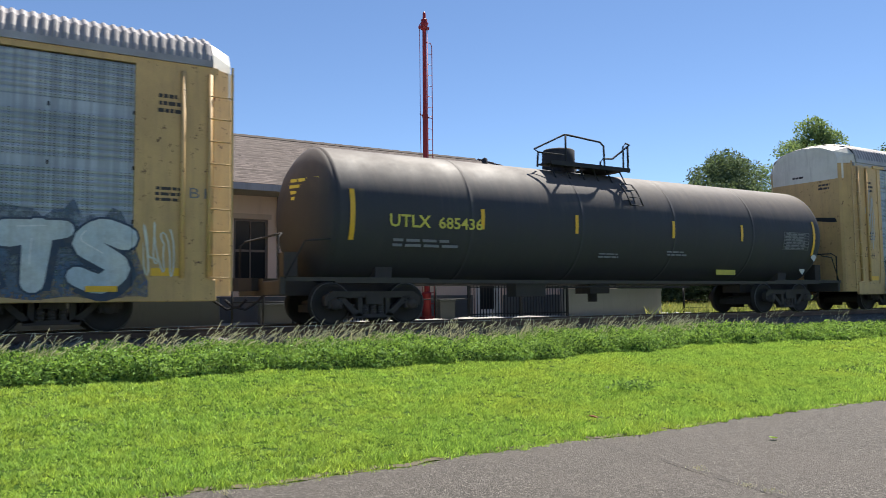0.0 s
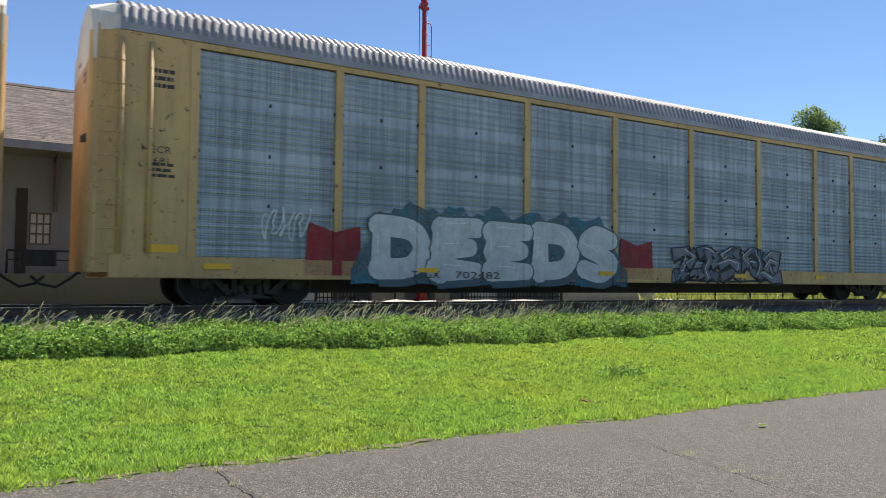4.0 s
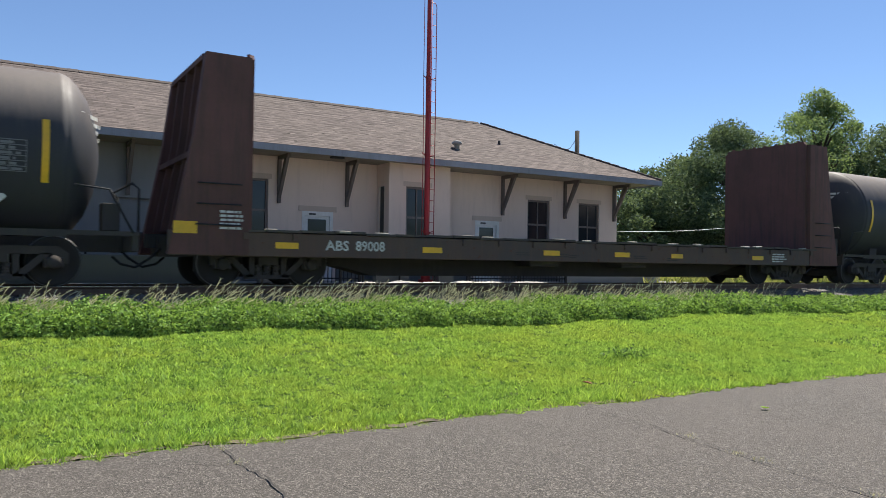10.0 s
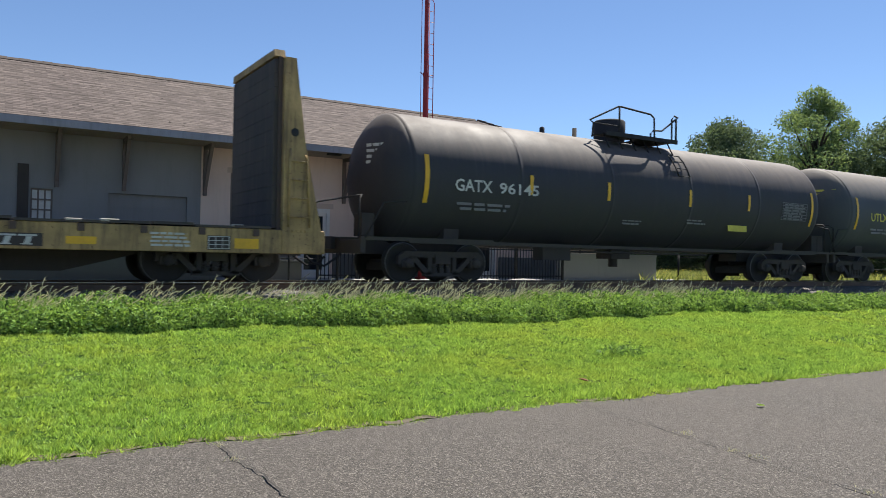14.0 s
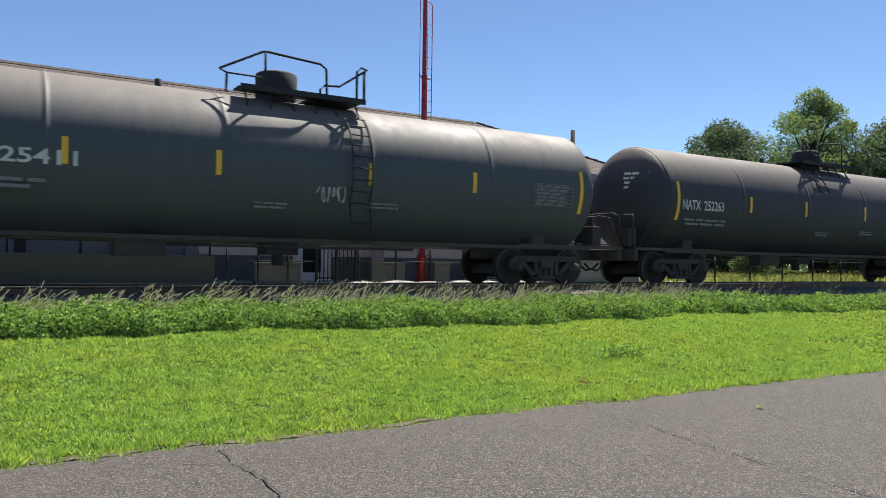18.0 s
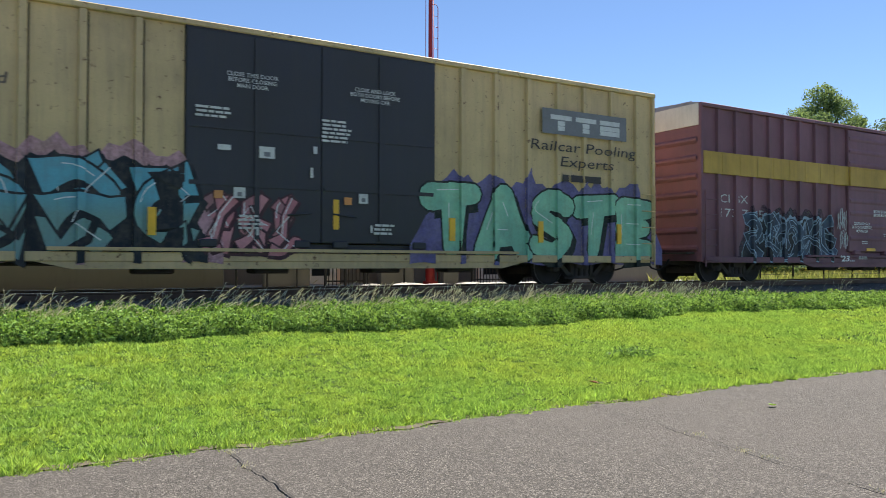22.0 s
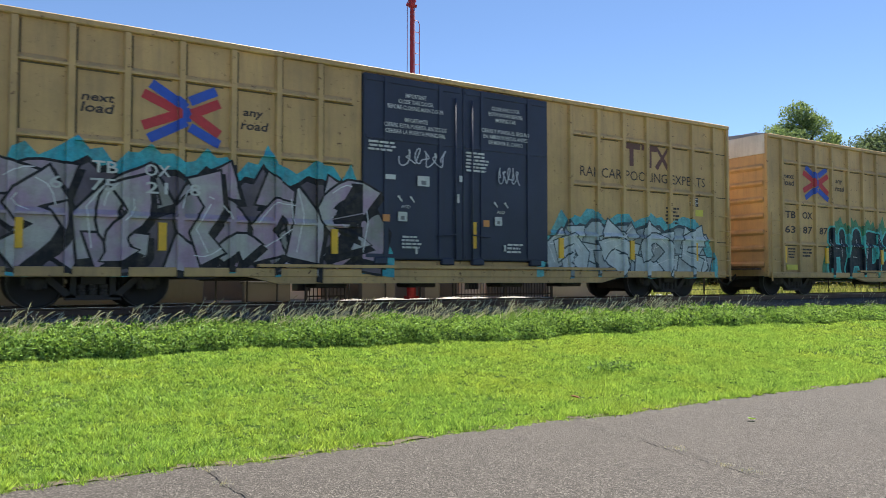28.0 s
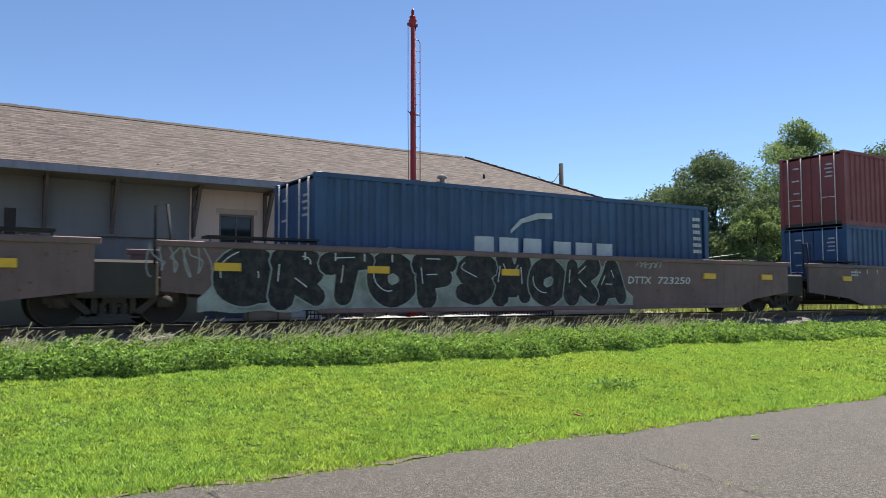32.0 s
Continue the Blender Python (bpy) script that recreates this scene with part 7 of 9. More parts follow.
    for a, b in steps:
        part("rung", Shape().tube([(lx - 0.22, a, b), (lx + 0.22, a, b)], 0.014, 5), BLACK, ladder)
    # writing
    x0 = -half + 0.35
    a, b = number.split(" ")
    z = 2.05
    y = ys(2.2)
    nw = 0.72 if mirror else 1.0
    letters(car, a, x0 + num_at, x0 + num_at + 1.0 * nw, z, 0.27, PAINT[mark], y, bold=0.018)
    letters(car, b, x0 + num_at + 1.2 * nw, x0 + num_at + 2.35 * nw, z, 0.25 if nw == 1.0 else 0.27, PAINT[mark], y, bold=0.018)
    bars(car, x0 + num_at + 0.1, x0 + num_at + 1.9, 1.62, 1.95, 3, PAINT["grey"], ys(1.8), int(u))
    ruled = Shape()
    for k in range(7):
        z = 1.90 + 0.085 * k
        ruled.box(half - 1.85, half - 0.62, ys(z) - 0.006, ys(z) - 0.002, z, z + 0.014)
    for k in range(6):
        x = half - 1.85 + 0.243 * k
        for q in range(6):
            z = 1.90 + 0.085 * q
            ruled.box(x, x + 0.014, ys(z + 0.04) - 0.008, ys(z + 0.04) - 0.002, z, z + 0.085)
    tagged(part("data_panel", ruled, PAINT["grey"], car, "white ruled data panel"), kind="stuff")
    for k in range(6):
        bars(car, half - 1.80, half - 0.66, 1.905 + 0.085 * k, 1.985 + 0.085 * k, 1, PAINT["grey"], ys(1.95 + 0.085 * k) - 0.003, int(u) + 20 + k)
    bars(car, 1.4, 2.2, 1.6, 1.85, 3, PAINT["grey"], ys(1.7), int(u) + 2)
    bars(car, -1.0, -0.2, 1.5, 1.75, 3, PAINT["grey"], ys(1.6), int(u) + 3)
    for kind, xx, zz in extra:
        if kind == "yellow":
            plate(car, xx - 0.42, xx + 0.42, zz - 0.12, zz + 0.12, PAINT["yellow"], ys(zz) - 0.01, "placard", "worn yellow placard")
        elif kind == "diamond":
            dm = Shape().add([(xx - 0.15, ys(zz) - 0.02, zz), (xx, ys(zz) - 0.02, zz - 0.15), (xx + 0.15, ys(zz) - 0.02, zz), (xx, ys(zz) - 0.02, zz + 0.15)], [(0, 1, 2, 3)])
            part("placard", dm, PAINT["white"], car, "white diamond placard")
        elif kind == "tag":
            tag(car, xx - 0.3, xx + 0.3, zz - 0.2, zz + 0.25, (170, 170, 165), int(xx * 10) + 5, ys(zz))
    for e in (-1, 1):
        hb = bars(car, -0.42, 0.42, 2.6, 3.1, 4, PAINT[mark], 0.0, int(u) + 9, "end_writing")
        hb.matrix_basis = pose(e * (half + 0.40), -0.75, 0, 0, 0, -62 if e < 0 else 62)
    under = Shape().box(-0.35, 0.35, -0.3, 0.3, 0.62, 0.95).tube([(-2.5, -0.9, 0.78), (2.8, -0.9, 0.78)], 0.03).bevelled(-3.4, -2.5, -1.1, -0.7, 0.55, 0.9)
    under.tube([(0, 0, 0.9), (0, 0, 0.40)], 0.13, 10)
    part("bottom_outlet", under, UNDER, car)
    truck(car, -half + 1.05)
    truck(car, half - 1.05)
    couplers(car, end)
    return car


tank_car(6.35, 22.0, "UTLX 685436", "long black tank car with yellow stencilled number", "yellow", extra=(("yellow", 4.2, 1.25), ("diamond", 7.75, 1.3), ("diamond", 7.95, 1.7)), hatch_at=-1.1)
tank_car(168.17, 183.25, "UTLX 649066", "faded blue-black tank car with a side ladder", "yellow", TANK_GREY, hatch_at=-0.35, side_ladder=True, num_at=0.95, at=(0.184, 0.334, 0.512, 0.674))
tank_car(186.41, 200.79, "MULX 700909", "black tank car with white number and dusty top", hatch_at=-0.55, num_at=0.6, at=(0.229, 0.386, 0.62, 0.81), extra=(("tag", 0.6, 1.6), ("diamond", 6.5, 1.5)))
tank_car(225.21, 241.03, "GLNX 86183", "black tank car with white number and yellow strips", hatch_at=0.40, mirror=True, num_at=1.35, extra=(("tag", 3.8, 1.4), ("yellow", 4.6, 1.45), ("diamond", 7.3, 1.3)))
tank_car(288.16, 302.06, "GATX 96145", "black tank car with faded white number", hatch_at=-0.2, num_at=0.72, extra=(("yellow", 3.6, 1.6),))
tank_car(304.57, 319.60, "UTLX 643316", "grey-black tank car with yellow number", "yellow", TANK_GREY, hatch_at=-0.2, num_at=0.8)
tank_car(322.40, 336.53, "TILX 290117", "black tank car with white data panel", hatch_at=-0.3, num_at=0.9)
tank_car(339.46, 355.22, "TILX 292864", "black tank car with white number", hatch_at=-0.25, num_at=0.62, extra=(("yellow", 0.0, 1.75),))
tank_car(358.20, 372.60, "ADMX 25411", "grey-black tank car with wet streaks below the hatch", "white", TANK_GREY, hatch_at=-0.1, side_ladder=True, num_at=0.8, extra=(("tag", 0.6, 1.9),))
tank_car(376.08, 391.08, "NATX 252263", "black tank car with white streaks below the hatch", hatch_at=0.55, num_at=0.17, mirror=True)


# ---- bulkhead flat cars ----
FLAT_GRIMY = worn("rust_eaten_yellow_flat", rgb(150, 122, 84), dirt=(0.064, 0.046, 0.038), amount=1.7, rough=0.75, rust=(0.09, 0.05, 0.035), streak=0.9, scale=1.6)
RUSTY_BRACE = worn("rust_streaked_brown_yellow", (0.125, 0.082, 0.055), dirt=(0.27, 0.185, 0.075), amount=0.9, rough=0.8, rust=(0.06, 0.04, 0.03), streak=0.8, scale=0.9)
OLD_YELLOW = worn("chipped_bright_yellow", rgb(206, 160, 52), dirt=(0.13, 0.085, 0.05), amount=1.1, rough=0.65, rust=(0.09, 0.05, 0.03), scale=2.0)
RUST_WALL = worn("rusty_brown_plate", (0.20, 0.115, 0.075), dirt=(0.055, 0.046, 0.046), amount=1.25, rough=0.85, rust=(0.05, 0.035, 0.03), streak=1.0, scale=1.5)

LIT_EDGE = worn("sunlit_plank_edge", (0.42, 0.39, 0.34), dirt=(0.10, 0.075, 0.055), amount=0.7, rough=0.8, scale=3.0)


def flat_car(u0, u1, label, paint, bulk, boards, mark, number, num_at, black_panel=True, yellow_posts=False, inset=0.97, top=4.40, wide=0.22, left=None, grimy=False, strips=(), logo=None, grid=None, tight=1.0):
    """strips: (from, to, foot, top) of the reflectors; logo, grid: where the sill's mark and data panel begin."""
    u, half = 0.5 * (u0 + u1), 0.5 * (u1 - u0)
    car = holder("bulkhead_flat_car", pose(0, 0, 0), label, "railcar", "railcars of the train")
    rolls(car, u)
    s = Shape()
    s.bevelled(-half, half, -HALF, -HALF + 0.10, 0.58, 1.04, 0.012).bevelled(-half, half, HALF - 0.10, HALF, 0.58, 1.04, 0.012)
    pieces("side_sill", s, paint, car, "deep steel side sill")
    s = Shape().box(-half + 0.05, half - 0.05, -0.35, 0.35, 0.55, 0.95).prism([(-half + 3.2, 0.56), (-half + 4.6, 0.20), (half - 4.6, 0.20), (half - 3.2, 0.56)], -0.36, 0.36)
    for i in range(14):
        x = -half + 0.8 + (2 * half - 1.6) * i / 13
        s.box(x - 0.05, x + 0.05, -HALF + 0.1, HALF - 0.1, 0.70, 0.98)
    for x in (-1.8, 1.2):
        s.bevelled(x, x + 0.9, -1.2, -0.6, 0.45, 0.85, 0.03)
    pieces("underframe", s, UNDER, car)
    for i in range(26):
        x0 = -half + 1.1 + (2 * half - 2.2) * i / 26
        part("deck_plank", Shape().box(x0, x0 + (2 * half - 2.2) / 26 - 0.02, -HALF - 0.015 - 0.01 * (i * 7 % 3), HALF - 0.03, 1.042 + 0.008 * (i * 5 % 4), 1.085 + 0.010 * (i * 5 % 4)), PLANK, car)
    for i in range(19):
        x = -half + 1.4 + (2 * half - 2.8) * i / 18
        if not -half + num_at - 0.3 < x < -half + num_at + 2.5:
            part("stake_pocket", Shape().box(x - 0.055, x + 0.055, -HALF - 0.045, -HALF + 0.0, 0.90, 1.03), FLAT_RUST, car, "rusty stake pocket")
    # pale lumps stand for sunlit plank edges, the brightness put into their colour
    for i in range(13):
        x = -half + 1.9 + (2 * half - 4.0) * (i + 0.3 * math.sin(i * 2.7)) / 12
        part("lit_plank_edge", Shape().bevelled(x - 0.11 - 0.04 * (i % 3), x + 0.11, -HALF - 0.02, -HALF + 0.10, 1.07, 1.115 + 0.012 * (i % 2), 0.012), LIT_EDGE, car, "pale lump painted like a sunlit plank edge")
    for e in (-1, 1):
        if e > 0 and left is not None:
            inset = right
        if e < 0 and left is not None:
            right, inset = inset, left
        pa, pb = sorted((e * (half - inset), e * (half - inset + 0.08)))
        b = part("bulkhead", Shape().prism([(-1.45, 1.05), (1.45, 1.05), (1.45, top), (1.38, top + 0.10), (-1.38, top + 0.10), (-1.45, top)], pa, pb, "x"), bulk, car, "tall end bulkhead of the flat car")
        for i in range(12):
            z = 1.08 + 0.275 * i
            if boards:
                part("plank", Shape().box(min(e * (half - inset - 0.08), e * (half - inset - 0.003)), max(e * (half - inset - 0.08), e * (half - inset - 0.003)), -1.40, 1.40, z, z + 0.270), PLANK, b)
        if boards:
            part("cap_beam", Shape().prism([(-1.45, top + 0.02), (1.45, top + 0.02), (1.40, top + 0.16), (-1.40, top + 0.16)], min(e * (half - inset - 0.09), e * (half - inset + 0.12)), max(e * (half - inset - 0.09), e * (half - inset + 0.12)), "x"), paint, b, "grimy yellow top beam")
        for j, y in enumerate((-1.47, -0.75, 0.0, 0.75, 1.47)):
            w = 0.10 if abs(y) > 1 else 0.03
            k = half - inset + 0.085
            pts = [(e * half, 0.60), (e * k, 0.60), (e * k, top), (e * (k + wide), top), (e * (k + wide + (inset - wide) * 0.28), 2.78)] if abs(y) > 1 else [(e * (half - 0.15), 1.05), (e * k, 1.05), (e * k, top), (e * (k + wide), top), (e * (k + wide + (inset - wide) * 0.2), 2.78)]
            part("brace", Shape().prism(pts, y - w, y + w), (RUSTY_BRACE if grimy and abs(y) > 1 and e < 0 else paint if yellow_posts and (abs(y) > 1 or y == 0.0) else bulk), b, "tapered side brace" if abs(y) > 1 else "")
        for z in (2.45, top - 0.05):
            k = half - inset + 0.1 + wide + (top - z) * 0.12
            part("cross_beam", Shape().box(min(e * (half - inset + 0.09), e * k), max(e * (half - inset + 0.09), e * k), -1.36, 1.36, z - 0.05, z + 0.05), bulk if not yellow_posts else paint, b)
        if grimy:
            xa, xb = sorted((e * (half - 0.02), e * (half - inset + 0.02)))
            if e < 0:
                plate(car, xa, xb, 0.60, 1.12, OLD_YELLOW, -1.575, "end_plate", "chipped yellow end plate", 0.012)
            else:
                plate(car, xa + 0.02, xa + 0.50, 0.76, 1.04, OLD_YELLOW, -1.575, "end_plate", "chipped yellow end plate", 0.012)
                for k, cx in enumerate((xa + 0.24, xa + 0.62)):
                    ring = [(cx + 0.085 * math.cos(a * 0.524), -1.578, 1.44 + 0.13 * math.sin(a * 0.524)) for a in range(13)]
                    part("chalk_mark", Shape().tube(ring, 0.011, 5, False), PAINT["white"], b, "rough white chalk ring")
        if yellow_posts:
            xb = e * (half - inset + 0.30)
            hole = Shape().spun([(0.0, -HALF - 0.026), (0.075, -HALF - 0.026), (0.085, -HALF - 0.02)], (xb, 0, 2.95), "y", 10)
            part("lift_hole", hole, BLACK, b, "dark lifting hole")
            lr = part("ladder", Shape().tube([(xb - e * 0.12, -HALF - 0.07, 1.1), (xb - e * 0.10, -HALF - 0.07, 2.55), (xb - e * 0.08, -HALF - 0.02, 2.62)], 0.02, 6), paint, b)
            part("ladder_rail", Shape().tube([(xb + e * 0.32, -HALF - 0.07, 1.1), (xb + e * 0.24, -HALF - 0.07, 2.45), (xb + e * 0.22, -HALF - 0.02, 2.52)], 0.02, 6), paint, lr)
            for i in range(4):
                part("rung", Shape().tube([(xb - e * 0.12, -HALF - 0.07, 1.3 + 0.36 * i), (xb + e * (0.31 - 0.02 * i), -HALF - 0.07, 1.3 + 0.36 * i)], 0.016, 5), paint, lr)
            for k in range(5):
                part("bolt", Shape().bevelled(xb - e * 0.1 + 0.09 * k - 0.02, xb - e * 0.1 + 0.09 * k + 0.02, -HALF - 0.035, -HALF - 0.018, 1.0, 1.05, 0.006), paint, b)
            side = Shape().tube([(e * (half - 0.12), 1.30, 1.1), (e * (half - inset + 0.42), 1.36, top + 0.1)], 0.018, 5)
            for i in range(9):
                f = 0.06 + 0.105 * i
                xx = half - 0.12 + (0.54 - inset) * f
                side.tube([(e * xx, 1.30, 1.1 + (top - 1.0) * f), (e * (xx - 0.22), 1.30, 1.1 + (top - 1.0) * f)], 0.014, 5)
            part("far_ladder", side, UNDER, b, "thin ladder up the bulkhead's side")
        for i in range(0 if yellow_posts else 3):
            part("step", Shape().tube([(e * (half - 0.45 + 0.02 * i * -1) , -HALF - 0.08, 1.15 + 0.38 * i), (e * (half - inset + 0.25), -HALF - 0.08, 1.15 + 0.38 * i)], 0.014, 5), BLACK, b)
        for y in [-1.2 + 0.4 * i for i in range(7)]:
            part("tie_hook", Shape().box(e * (half - inset + 0.04) - 0.03, e * (half - inset + 0.04) + 0.03, y - 0.04, y + 0.04, top + 0.09, top + 0.15), bulk, b)
        if not strips:
            plate(car, e * (half - 0.5) - 0.32, e * (half - 0.5) + 0.32, 0.75, 0.98, REFLECT, name="reflector")
    for a, b, z0, z1 in strips or [(-half + x - 0.35, -half + x + 0.35, 0.74, 0.86) for x in (2.6, 5.2, half - 1.2, half + 3.2, half + 6.0, 2 * half - 2.8)]:
        plate(car, a, b, z0, z1, REFLECT, name="reflector", label="yellow reflective strip", thick=0.055 if not strips else 0.012)
    if logo is not None:
        lg = plate(car, logo, logo + 1.05, 0.63, 0.84, PAINT["dark"], -HALF - 0.002, "logo_panel", "dark panel with a white slanted mark", 0.008)
        for k in range(3):
            x = logo + 0.13 + 0.30 * k
            for pts in (((x - 0.03, 0.79), (x + 0.24, 0.79), (x + 0.23, 0.82), (x - 0.04, 0.82)), ((x + 0.04, 0.66), (x + 0.13, 0.66), (x + 0.17, 0.785), (x + 0.08, 0.785)), ((x + 0.00, 0.65), (x + 0.17, 0.65), (x + 0.175, 0.67), (x + 0.005, 0.67))):
                part("mark", Shape().prism(pts, -HALF - 0.016, -HALF - 0.011), PAINT["white"], lg)
    if grid is not None:
        gp = plate(car, grid, grid + 0.42, 0.63, 0.89, PAINT["dark"], -HALF - 0.002, "data_panel", "dark data panel ruled in white", 0.008)
        for k in range(4):
            part("rule", Shape().box(grid + 0.01, grid + 0.41, -HALF - 0.015, -HALF - 0.011, 0.645 + 0.074 * k, 0.658 + 0.074 * k), PAINT["white"], gp)
            part("rule", Shape().box(grid + 0.015 + 0.126 * k, grid + 0.028 + 0.126 * k, -HALF - 0.016, -HALF - 0.012, 0.645, 0.88), PAINT["white"], gp)
    if strips:
        for k, (a, w, z) in enumerate(((-2.5, 0.5, 0.80), (-1.35, 0.45, 0.78), (1.25, 0.6, 0.78), (2.5, 0.55, 0.74), (-0.9, 0.3, 0.76))):
            bars(car, a, a + w, z - 0.10, z, 2, PAINT["dark"], seed=int(u) + k)
    x0 = -half + num_at
    if black_panel and not grimy:
        plate(car, x0 - 0.12, x0 + 2.40, 0.66, 0.99, PAINT["dark"], name="number_panel")
    a, b2 = number.split(" ")
    letters(car, a, x0, x0 + 0.85 * tight, 0.72, 0.20, PAINT[mark], -HALF - 0.008, slant=0.2 if black_panel else 0, bold=0.02)
    letters(car, b2, x0 + 1.1 * tight, x0 + 2.2 * tight, 0.72, 0.20, PAINT[mark], -HALF - 0.008, slant=0.2 if black_panel else 0, bold=0.02)
    bars(car, half - 3.3, half - 2.6, 0.66, 0.94, 4, PAINT["white"], seed=int(u))
    truck(car, -half + 2.0)
    truck(car, half - 2.0)
    couplers(car, half)
    return car


rust_flat = flat_car(202.75, 223.15, "rusty black bulkhead flat car with red-brown end walls", FLAT_RUST, BULK_RED, False, "white", "ABS 89008", 3.0, False, False, 1.54, 4.33, 0.85, strips=[(-8.22, -7.76, 0.74, 0.86), (-4.97, -4.49, 0.72, 0.84), (-1.68, -1.19, 0.72, 0.84), (0.61, 1.12, 0.72, 0.84), (2.65, 3.09, 0.72, 0.84), (6.0, 6.5, 0.72, 0.84)], tight=0.6)
plate(rust_flat, -10.12, -9.70, 0.98, 1.20, REFLECT, -1.572, "placard", "yellow placard on the brace", 0.006)
bars(rust_flat, -9.30, -8.85, 1.06, 1.44, 5, PAINT["white"], -1.572, 44)
flat_car(242.81, 263.59, "empty grimy yellow bulkhead flat car with rusty end walls", FLAT_GRIMY, RUST_WALL, False, "white", "TTPX 81757", 4.8, True, False, 0.80, 4.33, 0.34, 1.15, True, strips=[(-8.1, -7.65, 0.72, 0.83), (-6.2, -5.85, 0.72, 0.83), (1.11, 1.57, 0.71, 0.83), (4.99, 6.12, 0.62, 0.80), (7.40, 7.96, 0.62, 0.73)], grid=8.08)
flat_car(264.96, 285.81, "empty yellow bulkhead flat car with dark planked end walls", FLAT_YELLOW, FLAT_RUST, True, "white", "TTPX 804604", 5.15, True, True, strips=[(-8.6, -8.1, 0.70, 0.84), (-2.09, -1.64, 0.59, 0.69), (0.34, 0.81, 0.60, 0.69), (5.79, 6.26, 0.68, 0.81), (8.62, 9.08, 0.66, 0.85)], logo=4.40, grid=8.12)
flat_car(393.27, 414.11, "empty yellow bulkhead flat car with black planked end walls", FLAT_YELLOW, FLAT_RUST, True, "white", "TTPX 804411", 4.6, True, True, strips=[(-8.6, -8.1, 0.70, 0.84), (-3.14, -2.68, 0.61, 0.71), (-0.45, 0.02, 0.71, 0.80)], logo=4.22, grid=7.87)


# ---- boxcars ----
# rust along the ribs, with the shade they throw painted into the strips
RUST_SHADE = plain("rust_and_rib_shade", (0.115, 0.085, 0.05), 0.9, 0.0, 0.5)

def box_car(u0, L, label, paint, style, end_mat=None, door_mat=None, band=False, white_end=True):
    """A high boxcar. style: 'grid' (ribs both ways), 'ribs' (upright ribs) or 'maroon'."""
    half = L / 2
    car = holder("boxcar", pose(0, 0, 0), label, "railcar", "railcars of the train")
    rolls(car, u0 + half)
    o = -half
    W = 1.47
    d0, d1 = {"grid": (7.13, 12.12), "ribs": (7.07, 12.32), "maroon": (6.91, 12.01)}[style]
    rib = {"grid": [0.79, 1.65, 2.54, 3.48, 4.43, 5.32, 6.19, 12.90, 13.82, 14.73, 15.61, 16.51, 17.43, 18.34],
           "ribs": [0.89, 1.76, 2.68, 3.57, 4.48, 5.38, 6.28, 13.04, 13.94, 14.87, 15.76, 16.59, 17.49, 18.36],
           "maroon": [0.75, 1.5, 2.25, 3.0, 3.68, 4.45, 5.25, 6.03, 12.83, 13.60, 14.38, 15.16, 15.87, 16.62, 17.40, 18.21]}[style]
    rib = [x * L / 19.0 for x in rib]
    d0, d1 = d0 * L / 19.0, d1 * L / 19.0
    rw = 0.075 if style != "grid" else 0.070
    z0, z1 = 0.62, 4.93
    for a, b in ((o + 0.03, o + d0), (o + d1, -o - 0.03)):
        part("side_wall", Shape().box(a, b, -W, -W + 0.06, z0, z1), paint, car, "ribbed steel side wall")
    part("far_side_wall", Shape().box(o + 0.03, -o - 0.03, W - 0.06, W, z0, z1), paint, car)
    pieces("door_frame", Shape().box(o + d0, o + d1, -W, -W + 0.06, z0, 0.90).box(o + d0, o + d1, -W - (0.06 if style == "ribs" else 0.0), -W + 0.06, 4.82, z1), BLACK_DOOR if style == "ribs" else paint, car)
    for x in rib:
        part("rib", Shape().prism([(o + x - rw, -W), (o + x - rw * 0.72, -HALF - 0.005), (o + x + rw * 0.72, -HALF - 0.005), (o + x + rw, -W)], z0 + 0.12, z1 - 0.08, "z"), paint, car)
    if style == "grid":
        for z in (1.63, 2.92, 4.18):
            for a, b in ((0.79, d0 - 0.25), (12.90 * L / 19.0, 18.34 * L / 19.0)):
                part("cross_rib", Shape().prism([(-W, z - 0.055), (-HALF + 0.004, z - 0.05), (-HALF + 0.004, z - 0.01), (-W, z + 0.075)], o + a, o + b, "x"), paint, car)
    for x in rib:
        for e in (1,):
            a, b = sorted((o + x + e * (rw + 0.002), o + x + e * (rw + 0.028)))
            part("rust_shade", Shape().box(a, b, -W - 0.003, -W + 0.01, z0 + 0.14, z1 - 0.10), RUST_SHADE, car, "dark strip of rust and painted shade beside the rib")
        if style == "grid":
            for z in (1.63, 2.92, 4.18):
                part("rust_shade", Shape().box(o + x + rw + 0.03, o + x + 0.76, -W - 0.003, -W + 0.01, z - 0.085, z - 0.058), RUST_SHADE, car)
    for a, b in ((0.0, 0.10), (L - 0.10, L)):
        part("corner_post", Shape().bevelled(o + a, o + b, -HALF, -W + 0.1, z0 - 0.04, z1 + 0.02, 0.02), paint, car)
    s = Shape().bevelled(o, -o, -HALF - 0.015, -W + 0.08, z1 - 0.07, z1 + 0.04, 0.015).bevelled(o, -o, W - 0.08, HALF + 0.015, z1 - 0.07, z1 + 0.04, 0.015)
    pieces("top_chord", s, paint, car)
    sl = Shape().bevelled(o + 0.2, -o - 0.2, -HALF, -W + 0.08, 0.55, 0.72, 0.015).bevelled(o + 0.2, -o - 0.2, W - 0.08, HALF, 0.55, 0.72, 0.015)
    sl.prism([(o + d0 - 2.6, 0.60), (o + d0 - 1.8, 0.42), (o + d1 + 1.8, 0.42), (o + d1 + 2.6, 0.60)], -HALF + 0.02, -W + 0.08)
    pieces("side_sill", sl, paint, car)
    rf = Shape()
    n = 14
